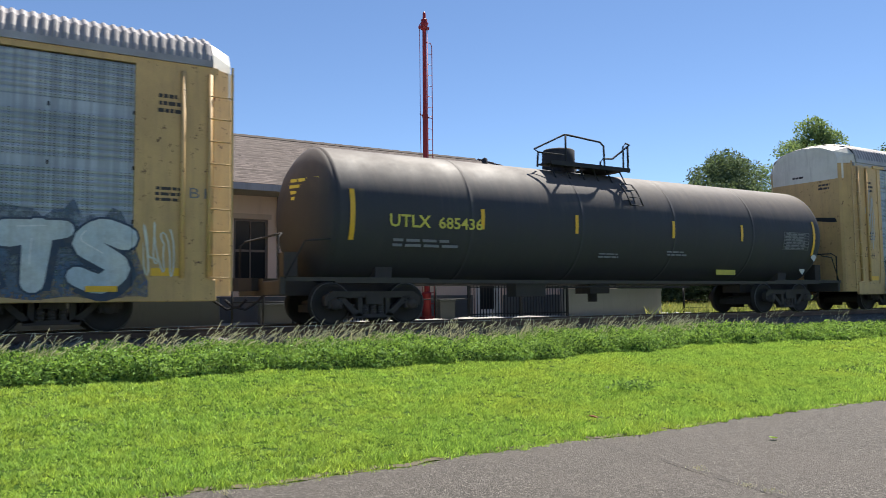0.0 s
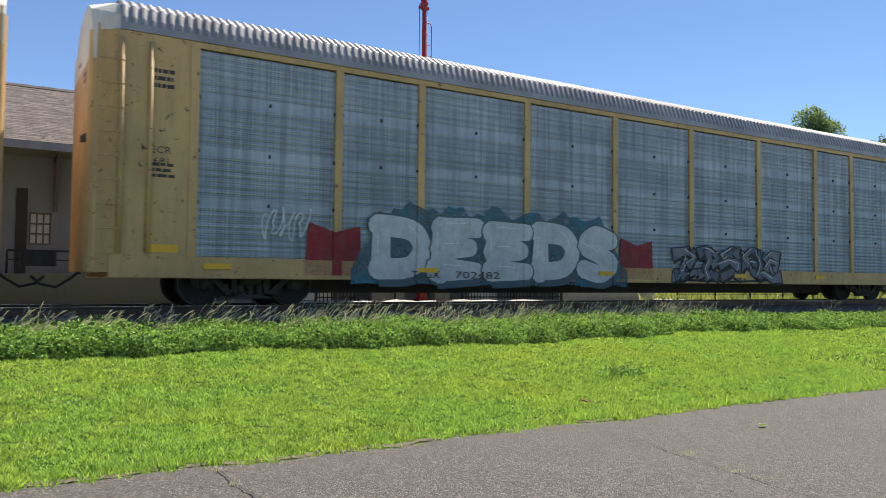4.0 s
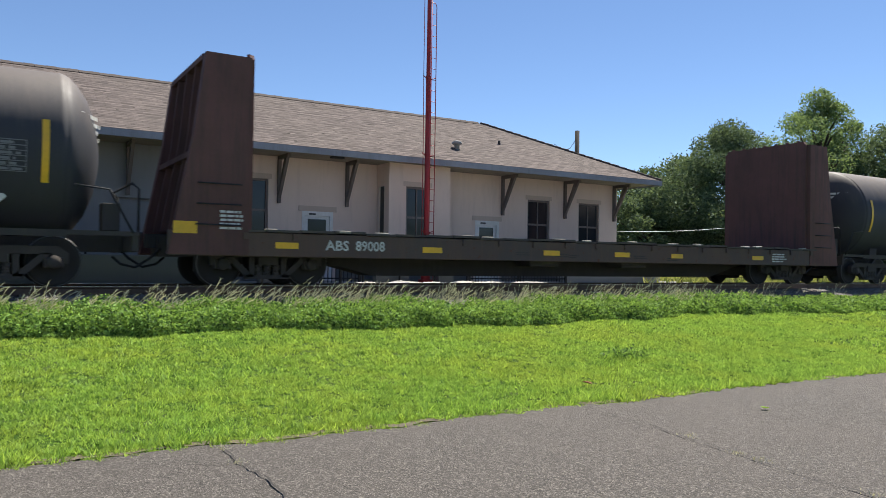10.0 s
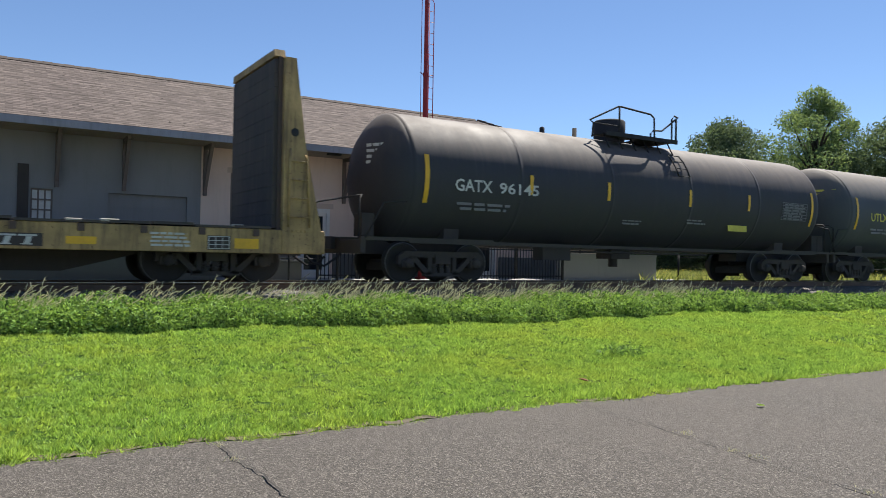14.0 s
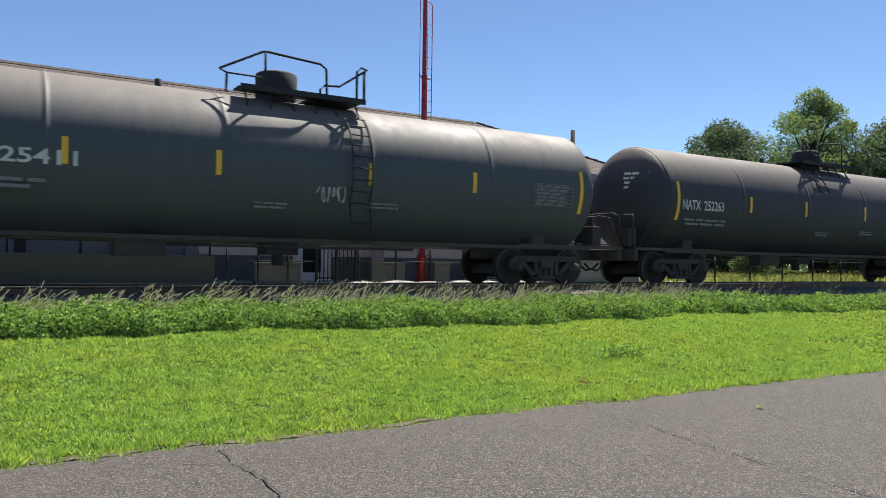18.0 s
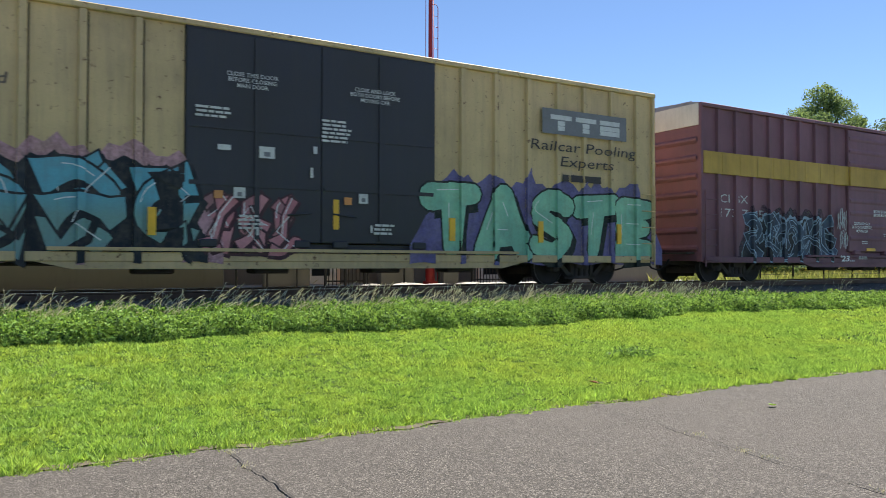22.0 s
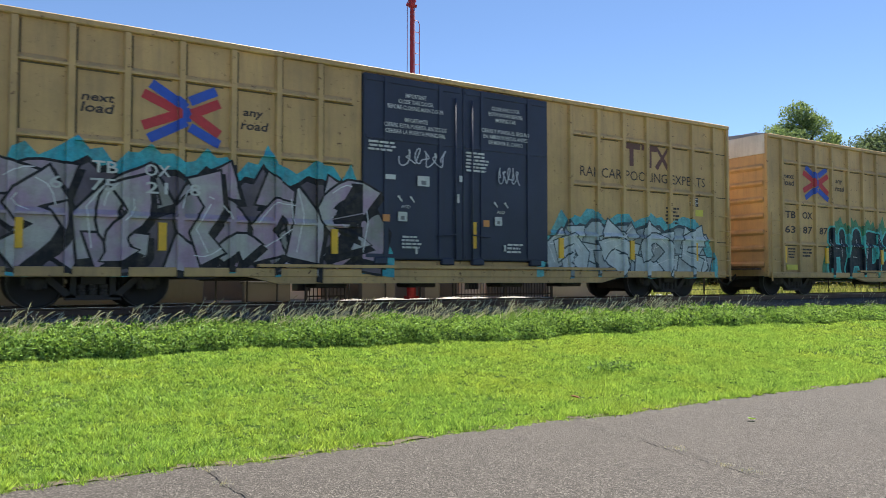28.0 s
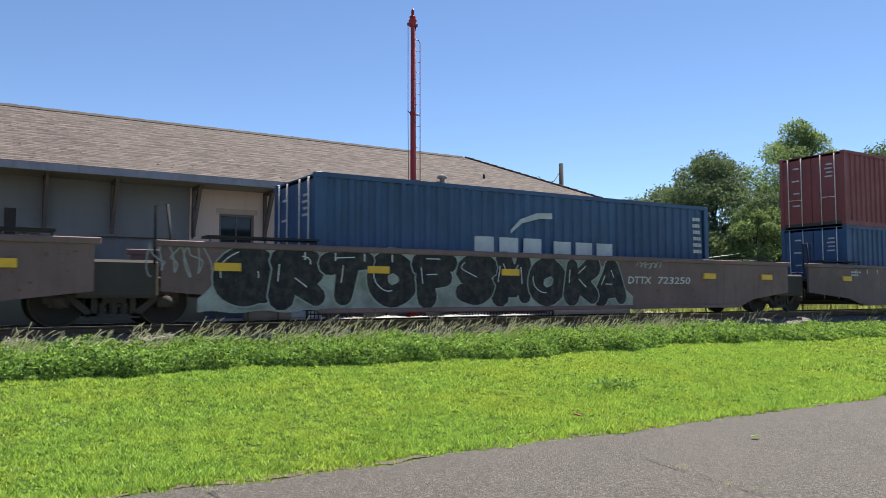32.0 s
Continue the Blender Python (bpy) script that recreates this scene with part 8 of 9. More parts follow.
    rf.prism([(-HALF, z1 + 0.03), (HALF, z1 + 0.03), (HALF - 0.3, z1 + 0.09), (0, z1 + 0.15), (-HALF + 0.3, z1 + 0.09)], o, -o, "x")
    for i in range(n + 1):
        x = o + L * i / n
        rf.box(max(o, x - 0.05), min(-o, x + 0.05), -HALF + 0.35, HALF - 0.35, z1 + 0.05, z1 + 0.115)
    part("roof", rf, GALV, car, "pale metal roof")
    # ends
    for e in (-1, 1):
        xe = e * half
        em = end_mat or paint
        part("end_wall", Shape().box(min(xe - e * 0.03, xe - e * 0.09), max(xe - e * 0.03, xe - e * 0.09), -W, W, 0.60, z1), em, car, "corrugated end wall")
        for i in range(7):
            z = 0.95 + 0.50 * i
            part("end_rib", Shape().prism([(xe - e * 0.03, z - 0.10), (xe + e * 0.06, z - 0.03), (xe + e * 0.06, z + 0.03), (xe - e * 0.03, z + 0.10)][:: -e], -W + 0.05, W - 0.05), em, car)
        if white_end:
            part("end_top", Shape().box(min(xe - e * 0.028, xe + e * 0.012), max(xe - e * 0.028, xe + e * 0.012), -W, W, 4.35, z1 + 0.02), WHITE_END, car, "white band across the top of the end")
        if e > 0:
            part("brake_wheel", Shape().spun([(0.24, 0.0), (0.27, 0.02), (0.24, 0.04)], (0, 0, 0), "x", 14).tube([(0.02, -0.24, 0), (0.02, 0.24, 0)], 0.015, 5).tube([(0.02, 0, -0.24), (0.02, 0, 0.24)], 0.015, 5), BLACK, car, at=pose(xe + e * 0.15, -0.9, 1.9))
        part("end_platform", Shape().box(min(xe, xe + e * 0.3), max(xe, xe + e * 0.3), -1.3, 1.3, 0.80, 0.84), UNDER, car)
        lad = part("ladder", Shape().box(xe - e * 0.10 - 0.015, xe - e * 0.10 + 0.015, -HALF - 0.07, -HALF - 0.04, 0.45, 2.55), paint, car)
        for i in range(5):
            part("rung", Shape().tube([(xe - e * 0.08, -HALF - 0.055, 0.62 + 0.42 * i), (xe - e * 0.55, -HALF - 0.055, 0.62 + 0.42 * i)], 0.014, 5), paint, lad)
    # doors
    dm = door_mat or BLACK_DOOR
    mid = 0.5 * (d0 + d1)
    for k, (a, b) in enumerate(((d0 + 0.012, mid - 0.004), (mid + 0.004, d1 - 0.012))):
        dr = part("door", Shape().bevelled(o + a, o + b, -HALF - 0.01, -W + 0.03, 0.92, 4.83, 0.02), dm, car, "plug door")
        cols = (a + 0.52, b - 0.60) if style == "grid" else ((a + b) / 2,)
        for x in cols:
            if style != "maroon":
                part("door_rib", Shape().box(o + x - 0.05, o + x + 0.05, -HALF - 0.045, -HALF - 0.009, 0.98, 4.78), dm, dr)
        if style == "maroon":
            for i in range(9):
                z = 1.35 + 0.40 * i
                if not 2.95 < z < 3.72:
                    part("door_rib", Shape().prism([(-HALF - 0.008, z - 0.09), (-HALF - 0.030, z - 0.03), (-HALF - 0.030, z + 0.03), (-HALF - 0.008, z + 0.09)], o + a + 0.06, o + b - 0.06, "x"), dm, dr)
        if style != "maroon":
            for z in ((3.5, 4.72, 1.0) if style == "grid" else (2.0, 3.05)):
                part("door_rib", Shape().box(o + a + 0.05, o + b - 0.05, -HALF - 0.030, -HALF - 0.009, z - 0.04, z + 0.04), dm, dr)
        bar = (b - 0.22 if k == 0 else a + 0.22) if style != "maroon" else (b - 0.06 if k == 0 else a + 0.06)
        if style != "ribs":
            part("lock_rod", Shape().tube([(o + bar, -HALF - 0.06, 0.95), (o + bar, -HALF - 0.06, 4.55)], 0.022, 6), dm, dr, "upright locking rod")
        part("lock_handle", Shape().tube([(o + bar, -HALF - 0.08, 1.5), (o + bar + (0.5 if k else -0.5), -HALF - 0.08, 1.45)], 0.018, 6), dm, dr)
        for x in (a + 0.4, b - 0.4):
            part("roller", Shape().bevelled(o + x - 0.16, o + x + 0.16, -HALF - 0.06, -W, 0.82, 0.97, 0.02), dm, dr)
    part("door_rail", Shape().box(o + d0 - 2.2, o + d1 + 2.2, -HALF - 0.05, -W, 0.74, 0.80), paint, car, "long door track")
    # under
    s = Shape().box(-half + 0.1, half - 0.1, -0.35, 0.35, 0.5, 0.85).box(o + 0.1, -o - 0.1, -W + 0.08, W - 0.08, 0.72, 0.80)
    for x in (-3.2, -1.0, 1.5, 3.4):
        s.bevelled(x, x + 0.7, -1.1, -0.5, 0.32, 0.72, 0.03)
    s.tube([(-5.5, -0.9, 0.5), (5.5, -0.9, 0.5)], 0.03)
    pieces("underframe", s, UNDER, car)
    truck(car, -half + 2.1)
    truck(car, half - 2.1)
    couplers(car, half)
    for x in () if style == "maroon" else (0.90, 3.16, 6.50, d1 + 0.45, d1 + 2.9, d1 + 5.4):
        plate(car, o + x - 0.07, o + x + 0.07, 1.02, 1.52, REFLECT, -W, "reflector", "upright yellow reflective strip", 0.06)
    if style != "maroon":
        plate(car, o + mid + 0.25, o + mid + 0.37, 1.20, 1.80, REFLECT, -HALF - 0.012, "reflector", "upright yellow reflective strip")
    # door writing
    front = -HALF - 0.047
    if style == "grid":
        lines = (["CLOSE THIS DOOR", "BEFORE CLOSING", "MAIN DOOR", "", "CIERRE ESTA PUERTA", "ANTES DE CERRAR", "LA PUERTA PRINCIPAL"],
                 ["CLOSE AND LOCK", "BOTH DOORS BEFORE", "MOVING CAR", "CIERRE Y PONGA", "EL SEGURO EN AMBAS", "PUERTAS ANTES DE", "MOVER EL CARRO"])
        z, step, tall, wide, cs = 4.41, 0.082, 0.055, 0.042, (8.20, 10.68)
        if 550 < u0 < 570:
            lines = (["IMPORTANT", "CLOSE THIS DOOR", "BEFORE CLOSING MAIN DOOR", "", "IMPORTANTE", "CIERRE ESTA PUERTA ANTES DE", "CERRAR LA PUERTA PRINCIPAL"],
                     ["CLOSE AND LOCK", "BOTH DOORS BEFORE", "MOVING CAR", "", "CIERRE Y PONGA EL SEGURO", "EN AMBAS PUERTAS ANTES", "DE MOVER EL CARRO"])
            z, step, tall, wide, cs = 4.40, 0.132, 0.092, 0.058, (8.36, 10.78)
    else:
        lines = (["CLOSE THIS DOOR", "BEFORE CLOSING", "MAIN DOOR"], ["CLOSE AND LOCK", "BOTH DOORS BEFORE", "MOVING CAR"])
        z, step, tall, wide, cs = 4.02, 0.105, 0.08, 0.066, (d0 + 1.22, mid + 1.16)
    if style != "maroon":
        for cx, words in zip(cs, lines):
            for i, wds in enumerate(words):
                if wds:
                    letters(car, wds, o + cx - wide * len(wds) / 2, o + cx + wide * len(wds) / 2, z - step * i, tall, PAINT["white"], front, bold=0.012)
        for x0, x1, za, zb, n in ((7.20, 7.86, 3.19, 3.43, 3), (9.65, 10.30, 2.92, 3.40, 6), (8.0, 8.5, 1.15, 1.45, 4), (10.8, 11.3, 1.1, 1.35, 3)):
            bars(car, o + x0, o + x1, za, zb, n, PAINT["white"], front, n)
        for x, zz, w, h, c in ((8.40, 2.52, 0.30, 0.22, "white"), (7.92, 1.74, 0.22, 0.20, "white"), (10.46, 1.74, 0.20, 0.20, "white"), (7.56, 1.72, 0.16, 0.15, "orange"), (10.14, 1.70, 0.16, 0.15, "orange"),
                               (7.62, 2.62, 0.24, 0.10, "white"), (9.48, 2.68, 0.08, 0.14, "white"), (8.35, 1.05, 0.05, 0.15, "white"), (10.72, 1.15, 0.05, 0.15, "white"), (9.42, 2.2, 0.06, 0.2, "white")):
            st = plate(car, o + x, o + x + w, zz, zz + h, PAINT[c], front, "sticker")
            if c == "white" and w > 0.19 and h > 0.15:
                part("print", Shape().box(o + x + w * 0.3, o + x + w * 0.7, front - 0.009, front - 0.006, zz + h * 0.15, zz + h * 0.55), PAINT["grey"], st)
        if style == "grid":
            letters(car, "ASD", o + 8.0, o + 8.22, 2.02, 0.07, PAINT["white"], front)
            letters(car, "ASD", o + 10.52, o + 10.74, 2.02, 0.07, PAINT["white"], front)
            for x in (7.92, 8.22, 10.44, 10.74):
                q = Shape().add([(o + x + a, front - 0.004, 2.2 + c) for a, c in strip((0, 0.08), (0.10, -0.04), 0.025)], [(0, 1, 2, 3)])
                part("print", q, PAINT["white"], car)
    across = (1.63, 2.92) if style == "grid" else ()

    def depth(x, z, ribs=[o + q for q in rib]):
        if any(abs(x - q) < rw * 0.9 for q in ribs) or o + d0 < x < o + d1:
            return HALF + 0.005
        for q in across:
            if q - 0.052 <= z <= q + 0.076:
                return W + 0.004 + (HALF - W - 0.003) * min(1.0, max(0.0, (q + 0.075 - z) / 0.085))
        return W + 0.004

    cuts = sorted([o + q + k * rw for q in rib for k in (-0.95, -0.85, 0.85, 0.95)] + [o + d0, o + d1, o + d0 + 0.01, o + d1 + 0.01]) + [(q + k,) for q in across for k in (-0.056, -0.051, -0.01, 0.075)]
    return car, o, depth, cuts


def cross_logo(car, cx, cz, w, h, faded=False, dp=None, ct=()):
    """Two ribbons that cross, red and blue."""
    t = 0.125 if faded else 0.16
    root = None
    lift = 0.0
    for col, pts in (("red", [(-1, 0.62), (0, 0.05), (-1, -0.55)]), ("blue", [(-0.8, 1), (0.12, 0.25), (0.12, -0.25), (-0.85, -1)]), ("red", [(1, 0.55), (0.25, 0.05), (1, -0.62)]), ("blue", [(0.9, 1), (0.2, 0.5)]), ("blue", [(0.2, -0.45), (1, -1)])):
        vs, fs = [], []
        for (a, b), (c, d) in zip(pts, pts[1:]):
            q = strip((cx + a * w / 2, cz + b * h / 2), (cx + c * w / 2, cz + d * h / 2), t * h * 0.55)
            dx, dz = q[3][0] - q[2][0], q[3][1] - q[2][1]
            lift += 0.0018
            fs.append(tuple(range(len(vs), len(vs) + 4)))
            vs += [(x, z, lift) for x, z in (q[0], q[1], (q[2][0] - dx * 0.5, q[2][1] - dz * 0.5), (q[3][0] + dx * 0.5, q[3][1] + dz * 0.5))]
        m = PAINT[col] if not faded else FADED[col]
        ob = part("logo" if root is None else "ribbon", draped(vs, fs, dp, ct), m, car if root is None else root, "crossing red and blue ribbons" if root is None else "")
        root = root or ob


FADED = {"red": plain("faded_red", (0.40, 0.22, 0.16), 0.8), "blue": plain("faded_blue", (0.17, 0.20, 0.33), 0.8)}


def grid_marks(car, o, L, l1, l2, high, dp, ct):
    """high: marks over the logo's foot line, as on the older pair; else below it."""
    y = -1.474
    k = 1.0
    ink = PAINT["dark"]
    if high == "low":
        cross_logo(car, o + 2.64, 3.60, 1.36, 1.0, False, dp, ct)
        words = [("next", 0.93, 1.46, 3.66, 0.16), ("load", 0.92, 1.45, 3.44, 0.18), ("any", 3.76, 4.14, 3.64, 0.16), ("road", 3.74, 4.24, 3.42, 0.18), ("TB", 0.98, 1.52, 2.42, 0.22), ("OX", 1.88, 2.42, 2.42, 0.22)]
        words += [(q, x0, x1, 1.95, 0.22) for q, (x0, x1) in zip(l2.split(" "), ((0.95, 1.50), (1.90, 2.40), (2.80, 3.25)))]
        plate(car, o + 1.0, o + 1.55, 0.80, 0.96, PAINT["yellow"], y, "placard", "small yellow placard", 0.03)
        bars(car, o + 1.1, o + 1.5, 1.15, 1.5, 4, PAINT["dark"], y, 8)
        bars(car, o + 1.85, o + 2.4, 1.2, 1.5, 3, PAINT["dark"], y, 9)
    elif high:
        cross_logo(car, o + 4.30, 3.56, 1.36, 1.0, False, dp, ct)
        words = [("next", 2.76, 3.20, 3.64, 0.15), ("load", 2.72, 3.20, 3.44, 0.17), ("any", 5.47, 5.86, 3.64, 0.15), ("road", 5.45, 5.98, 3.42, 0.17)]
        a, b = l1.split(" ")
        words += [(a, 0.16, 0.50, 3.43, 0.20), (b, 0.96, 1.36, 3.43, 0.20)]
        words += [(q, x0, x1, 3.03, 0.20) for q, (x0, x1) in zip(l2.split(" "), ((0.14, 0.50), (0.96, 1.33), (1.84, 2.18)))]
        part("placard", Shape().box(o + 0.90, o + 1.40, -HALF - 0.01, -1.468, 2.40, 2.53), PAINT["yellow"], car, "small yellow placard")
        bars(car, o + 0.98, o + 1.36, 2.62, 2.80, 2, PAINT["dark"], y, 8)
        bars(car, o + 1.86, o + 2.2, 2.62, 2.72, 1, PAINT["brown"], y, 9)
    else:
        cross_logo(car, o + 3.48, 3.52, 1.36, 1.0, False, dp, ct)
        words = [("next", 1.80, 2.32, 3.58, 0.15), ("load", 1.79, 2.30, 3.38, 0.17), ("any", 4.59, 4.98, 3.58, 0.15), ("road", 4.56, 5.08, 3.36, 0.17)]
        a, b = l1.split(" ")
        words += [(a, 1.96, 2.42, 2.38, 0.20), (b, 2.82, 3.26, 2.38, 0.20)]
        words += [(q, x0, x1, 1.90, 0.20) for q, (x0, x1) in zip(("6", "75", l2[-5:-3].strip(), l2[-1]), ((1.36, 1.56), (1.94, 2.36), (2.80, 3.22), (3.60, 3.78)))]
    for q, x0, x1, z, h in words:
        letters(car, q, o + x0, o + x1, z, h, ink, y, slant=0.2 if q.islower() else 0.05, bold=0.022)
    letters(car, "RAILCAR POOLING EXPERTS", o + 13.2 * k, o + 17.95 * k, 3.12, 0.26, ink, y)
    for a, b, z0, z1 in ((14.7, 15.35, 3.95, 4.1), (14.95, 15.1, 3.5, 3.95), (15.4, 16.0, 3.95, 4.1), (15.62, 15.78, 3.5, 3.95)):
        plate(car, o + a * k, o + b * k, z0, z1, PAINT["brown"], y, "logo_bar", "faded brown company mark", 0.003)
    for sx in (1, -1):
        s = Shape().add([(o + (16.2 + sx * p) * k, y - 0.004, z) for p, z in strip((-0.24, 3.5), (0.24, 4.1), 0.07)], [(0, 1, 2, 3)])
        part("logo_bar", s, PAINT["brown"], car)
    plate(car, o + 17.3 * k, o + 17.65 * k, 2.55, 2.80, PAINT["dark"], y, "data_panel")
    bars(car, o + 17.3 * k, o + 17.65 * k, 2.57, 2.78, 4, PAINT["white"], y - 0.006)
    plate(car, o + 17.35, o + 17.85, 2.28, 2.46, PAINT["yellow"], y, "placard")
    bars(car, o + 16.3, o + 16.9, 2.0, 2.5, 5, PAINT["dark"], y, 10)


FADED_INK = plain("faded_stencil", (0.16, 0.12, 0.09), 0.8)


def old_marks(car, o, faded):
    y = -1.474
    pl = part("logo_panel", Shape().box(o + 15.2, o + 17.9, -HALF - 0.012, -HALF - 0.006, 3.62, 4.22), PAINT["black"] if not faded else PAINT["grey"], car, "dark panel with white company mark")
    for i in range(3):
        for z in (4.02, 3.88, 3.76):
            part("mark", Shape().box(o + 15.45 + 0.78 * i + (0.22 if z < 4 and i < 2 else 0), o + 16.1 + 0.78 * i - (0.22 if z < 4 and i < 2 else 0), -HALF - 0.018, -HALF - 0.012, z - 0.05, z + 0.06), PAINT["white"], pl)
    for t, x0, x1, z in (("Railcar Pooling", 14.85, 18.2, 3.22), ("Experts", 15.75, 17.45, 2.86)):
        letters(car, t, o + x0, o + x1, z, 0.25, PAINT["dark"], -HALF - 0.006, slant=0.18)
    bars(car, o + 15.75, o + 17.4, 2.44, 2.74, 1, PAINT["dark"], -HALF - 0.006, 2)


# faded yellow pair with black doors
RIBTAN = worn("dull_yellow_paint", rgb(208, 180, 131), dirt=(0.20, 0.162, 0.115), amount=0.5, rough=0.6, rust=(0.12, 0.055, 0.03))
b0, o, dp, ct = box_car(415.28, 19.0, "dull yellow boxcar with black doors and pale graffiti", RIBTAN, "ribs")
cross_logo(b0, o + 2.58, 3.68, 1.6, 1.1, True, dp, ct)
for t, x0, x1, z, h in (("TB", 1.00, 1.54, 2.42, 0.22), ("OX", 1.86, 2.38, 2.42, 0.22), ("66", 1.00, 1.50, 1.98, 0.22), ("02", 1.86, 2.36, 1.98, 0.22), ("6", 2.80, 3.02, 1.98, 0.22), ("next", 0.98, 1.52, 3.66, 0.17), ("load", 0.98, 1.52, 3.44, 0.19), ("any", 3.72, 4.12, 3.66, 0.17), ("road", 3.68, 4.24, 3.44, 0.19)):
    letters(b0, t, o + x0, o + x1, z, h, PAINT["dark"], -1.474, slant=0.15, bold=0.022)
old_marks(b0, o, False)
graffiti(b0, o + 0.3, o + 2.3, 0.62, 1.25, ((60, 140, 136), (40, 60, 64)), (24, 50, 52), ((96, 190, 176), (120, 190, 176)), 3, 60, depth=dp, cuts=ct, weight=0.6, mist=0.3)
graffiti(b0, o + 2.2, o + 7.9, 0.58, 2.20, ((224, 178, 192), (204, 172, 182)), (44, 34, 42), ((120, 196, 186), (140, 200, 186)), 5, 61, depth=dp, cuts=ct, weight=1.35, back=(150, 128, 138), mist=0.4)
graffiti(b0, o + 10.5, o + 17.1, 0.55, 2.12, ((222, 178, 190), (202, 172, 182)), (60, 44, 58), ((84, 176, 160), (110, 186, 164)), 6, 62, depth=dp, cuts=ct, weight=1.3, back=(140, 120, 132), mist=0.4)
b1, o, dp, ct = box_car(435.90, 18.95, "dull yellow boxcar with black doors and teal graffiti", RIBTAN, "ribs")
cross_logo(b1, o + 2.58, 3.68, 1.6, 1.1, True, dp, ct)
for t, x0, x1, z, h in (("TB", 1.00, 1.54, 2.42, 0.22), ("OX", 1.86, 2.38, 2.42, 0.22), ("66", 1.00, 1.50, 1.98, 0.22), ("08", 1.86, 2.36, 1.98, 0.22), ("6", 2.80, 3.02, 1.98, 0.22), ("next", 0.98, 1.52, 3.66, 0.17), ("load", 0.98, 1.52, 3.44, 0.19), ("any", 3.72, 4.12, 3.66, 0.17), ("road", 3.68, 4.24, 3.44, 0.19)):
    letters(b1, t, o + x0, o + x1, z, h, FADED_INK, -1.474, slant=0.15, bold=0.022)
old_marks(b1, o, True)
graffiti(b1, o + 1.8, o + 7.4, 0.56, 2.42, ((118, 156, 152), (100, 168, 186)), (26, 34, 42), ((196, 150, 160), (206, 160, 168)), 4, 63, depth=dp, cuts=ct, weight=1.35, split=1.5, back=(28, 40, 52), mist=0.5)
graffiti(b1, o + 12.0, o + 18.9, 0.55, 2.32, ((150, 206, 174), (128, 184, 160)), (18, 34, 32), ((104, 98, 150), (120, 112, 158)), 5, 64, "TASTE", dp, ct, weight=1.2, mist=0.3)
graffiti(b1, o + 7.3, o + 9.2, 0.65, 1.9, ((190, 120, 128), (204, 140, 146)), (70, 40, 50), None, 3, 65, depth=dp, cuts=ct)

# maroon car
BRIGHT_WHITE = plain("fresh_white_stencil", (0.86, 0.86, 0.85), 0.6, 0.0, 0.2)
FADED_BAND = worn("faded_band_paint", rgb(176, 136, 92), dirt=(0.20, 0.13, 0.08), amount=0.5, rough=0.7)
b2, o, dp, ct = box_car(456.60, 18.9, "maroon boxcar with a yellow band and grey graffiti", MAROON, "maroon", door_mat=MAROON)
edges = [0.1 + 6.81 * i / 9 for i in range(10)] + [9.36, 9.58] + [12.0 + 6.8 * i / 9 for i in range(10)]
for a, b in zip(edges, edges[1:]):
    dr = 6.9 < 0.5 * (a + b) < 12.0
    if 9.3 < a < 9.5:
        continue
    worn_out = 9.5 < a < 11.0
    bp = part("band_panel", Shape().box(o + a, o + b - 0.012, -HALF - (0.05 if dr else 0.008), -1.46, 3.03, 3.64), FADED_BAND if worn_out else YELLOW_BAND, b2, "faded orange-brown piece of the band" if worn_out else "piece of the yellow band")
    if dr:
        for z in (3.03, 3.605):
            part("lip", Shape().box(o + a, o + b - 0.012, -HALF - 0.068, -HALF - 0.049, z, z + 0.035), YELLOW_BAND, bp)
        for x in (a, b - 0.047):
            part("lip", Shape().box(o + x, o + x + 0.035, -HALF - 0.068, -HALF - 0.049, 3.066, 3.604), YELLOW_BAND, bp)
for i, (wds, x, z) in enumerate((("CLOSE AND LOCK", 7.55, 1.78), ("BOTH DOORS BEFORE", 7.55, 1.66), ("MOVING CAR", 7.55, 1.54), ("CLOSE AND LOCK", 10.28, 2.27), ("BOTH DOORS BEFORE", 10.28, 2.15), ("MOVING CAR", 10.28, 2.03), ("SECURE BOTH HASPS", 8.76, 2.20), ("BEFORE MOVING CAR", 8.76, 2.08))):
    wlen = 0.064 * len(wds)
    letters(b2, wds, o + x - wlen / 2, o + x + wlen / 2, z, 0.092, BRIGHT_WHITE, -HALF - 0.047, bold=0.012)
letters(b2, "FP", o + 10.80, o + 11.36, 1.02, 0.34, BRIGHT_WHITE, -HALF - 0.047, bold=0.02)
plate(b2, o + 10.5, o + 10.9, 0.90, 1.00, REFLECT, -HALF - 0.02, "reflector", "yellow reflective strip", 0.012)
letters(b2, "'23...", o + 6.30, o + 7.10, 0.60, 0.18, BRIGHT_WHITE, -HALF - 0.055, slant=0.3, bold=0.02)
letters(b2, "CI BX", o + 0.85, o + 2.05, 2.25, 0.24, PAINT["white"], -1.474)
letters(b2, "173 76 5", o + 0.85, o + 2.75, 1.85, 0.24, PAINT["white"], -1.474)
graffiti(b2, o + 1.8, o + 6.2, 0.58, 2.02, ((46, 54, 68), (74, 92, 114)), (150, 172, 190), ((60, 60, 70), (70, 66, 76)), 5, 66, depth=dp, cuts=ct, shine=(190, 214, 236), weight=1.0, back=(34, 38, 48), edge=0.6, drop=False)
graffiti(b2, o + 11.9, o + 18.2, 0.52, 2.32, ((86, 96, 92), (122, 128, 122)), (40, 46, 44), ((140, 200, 60), (156, 214, 84)), 4, 67, "UAHM", dp, ct, weight=1.35, mist=0.25, split=1.5)
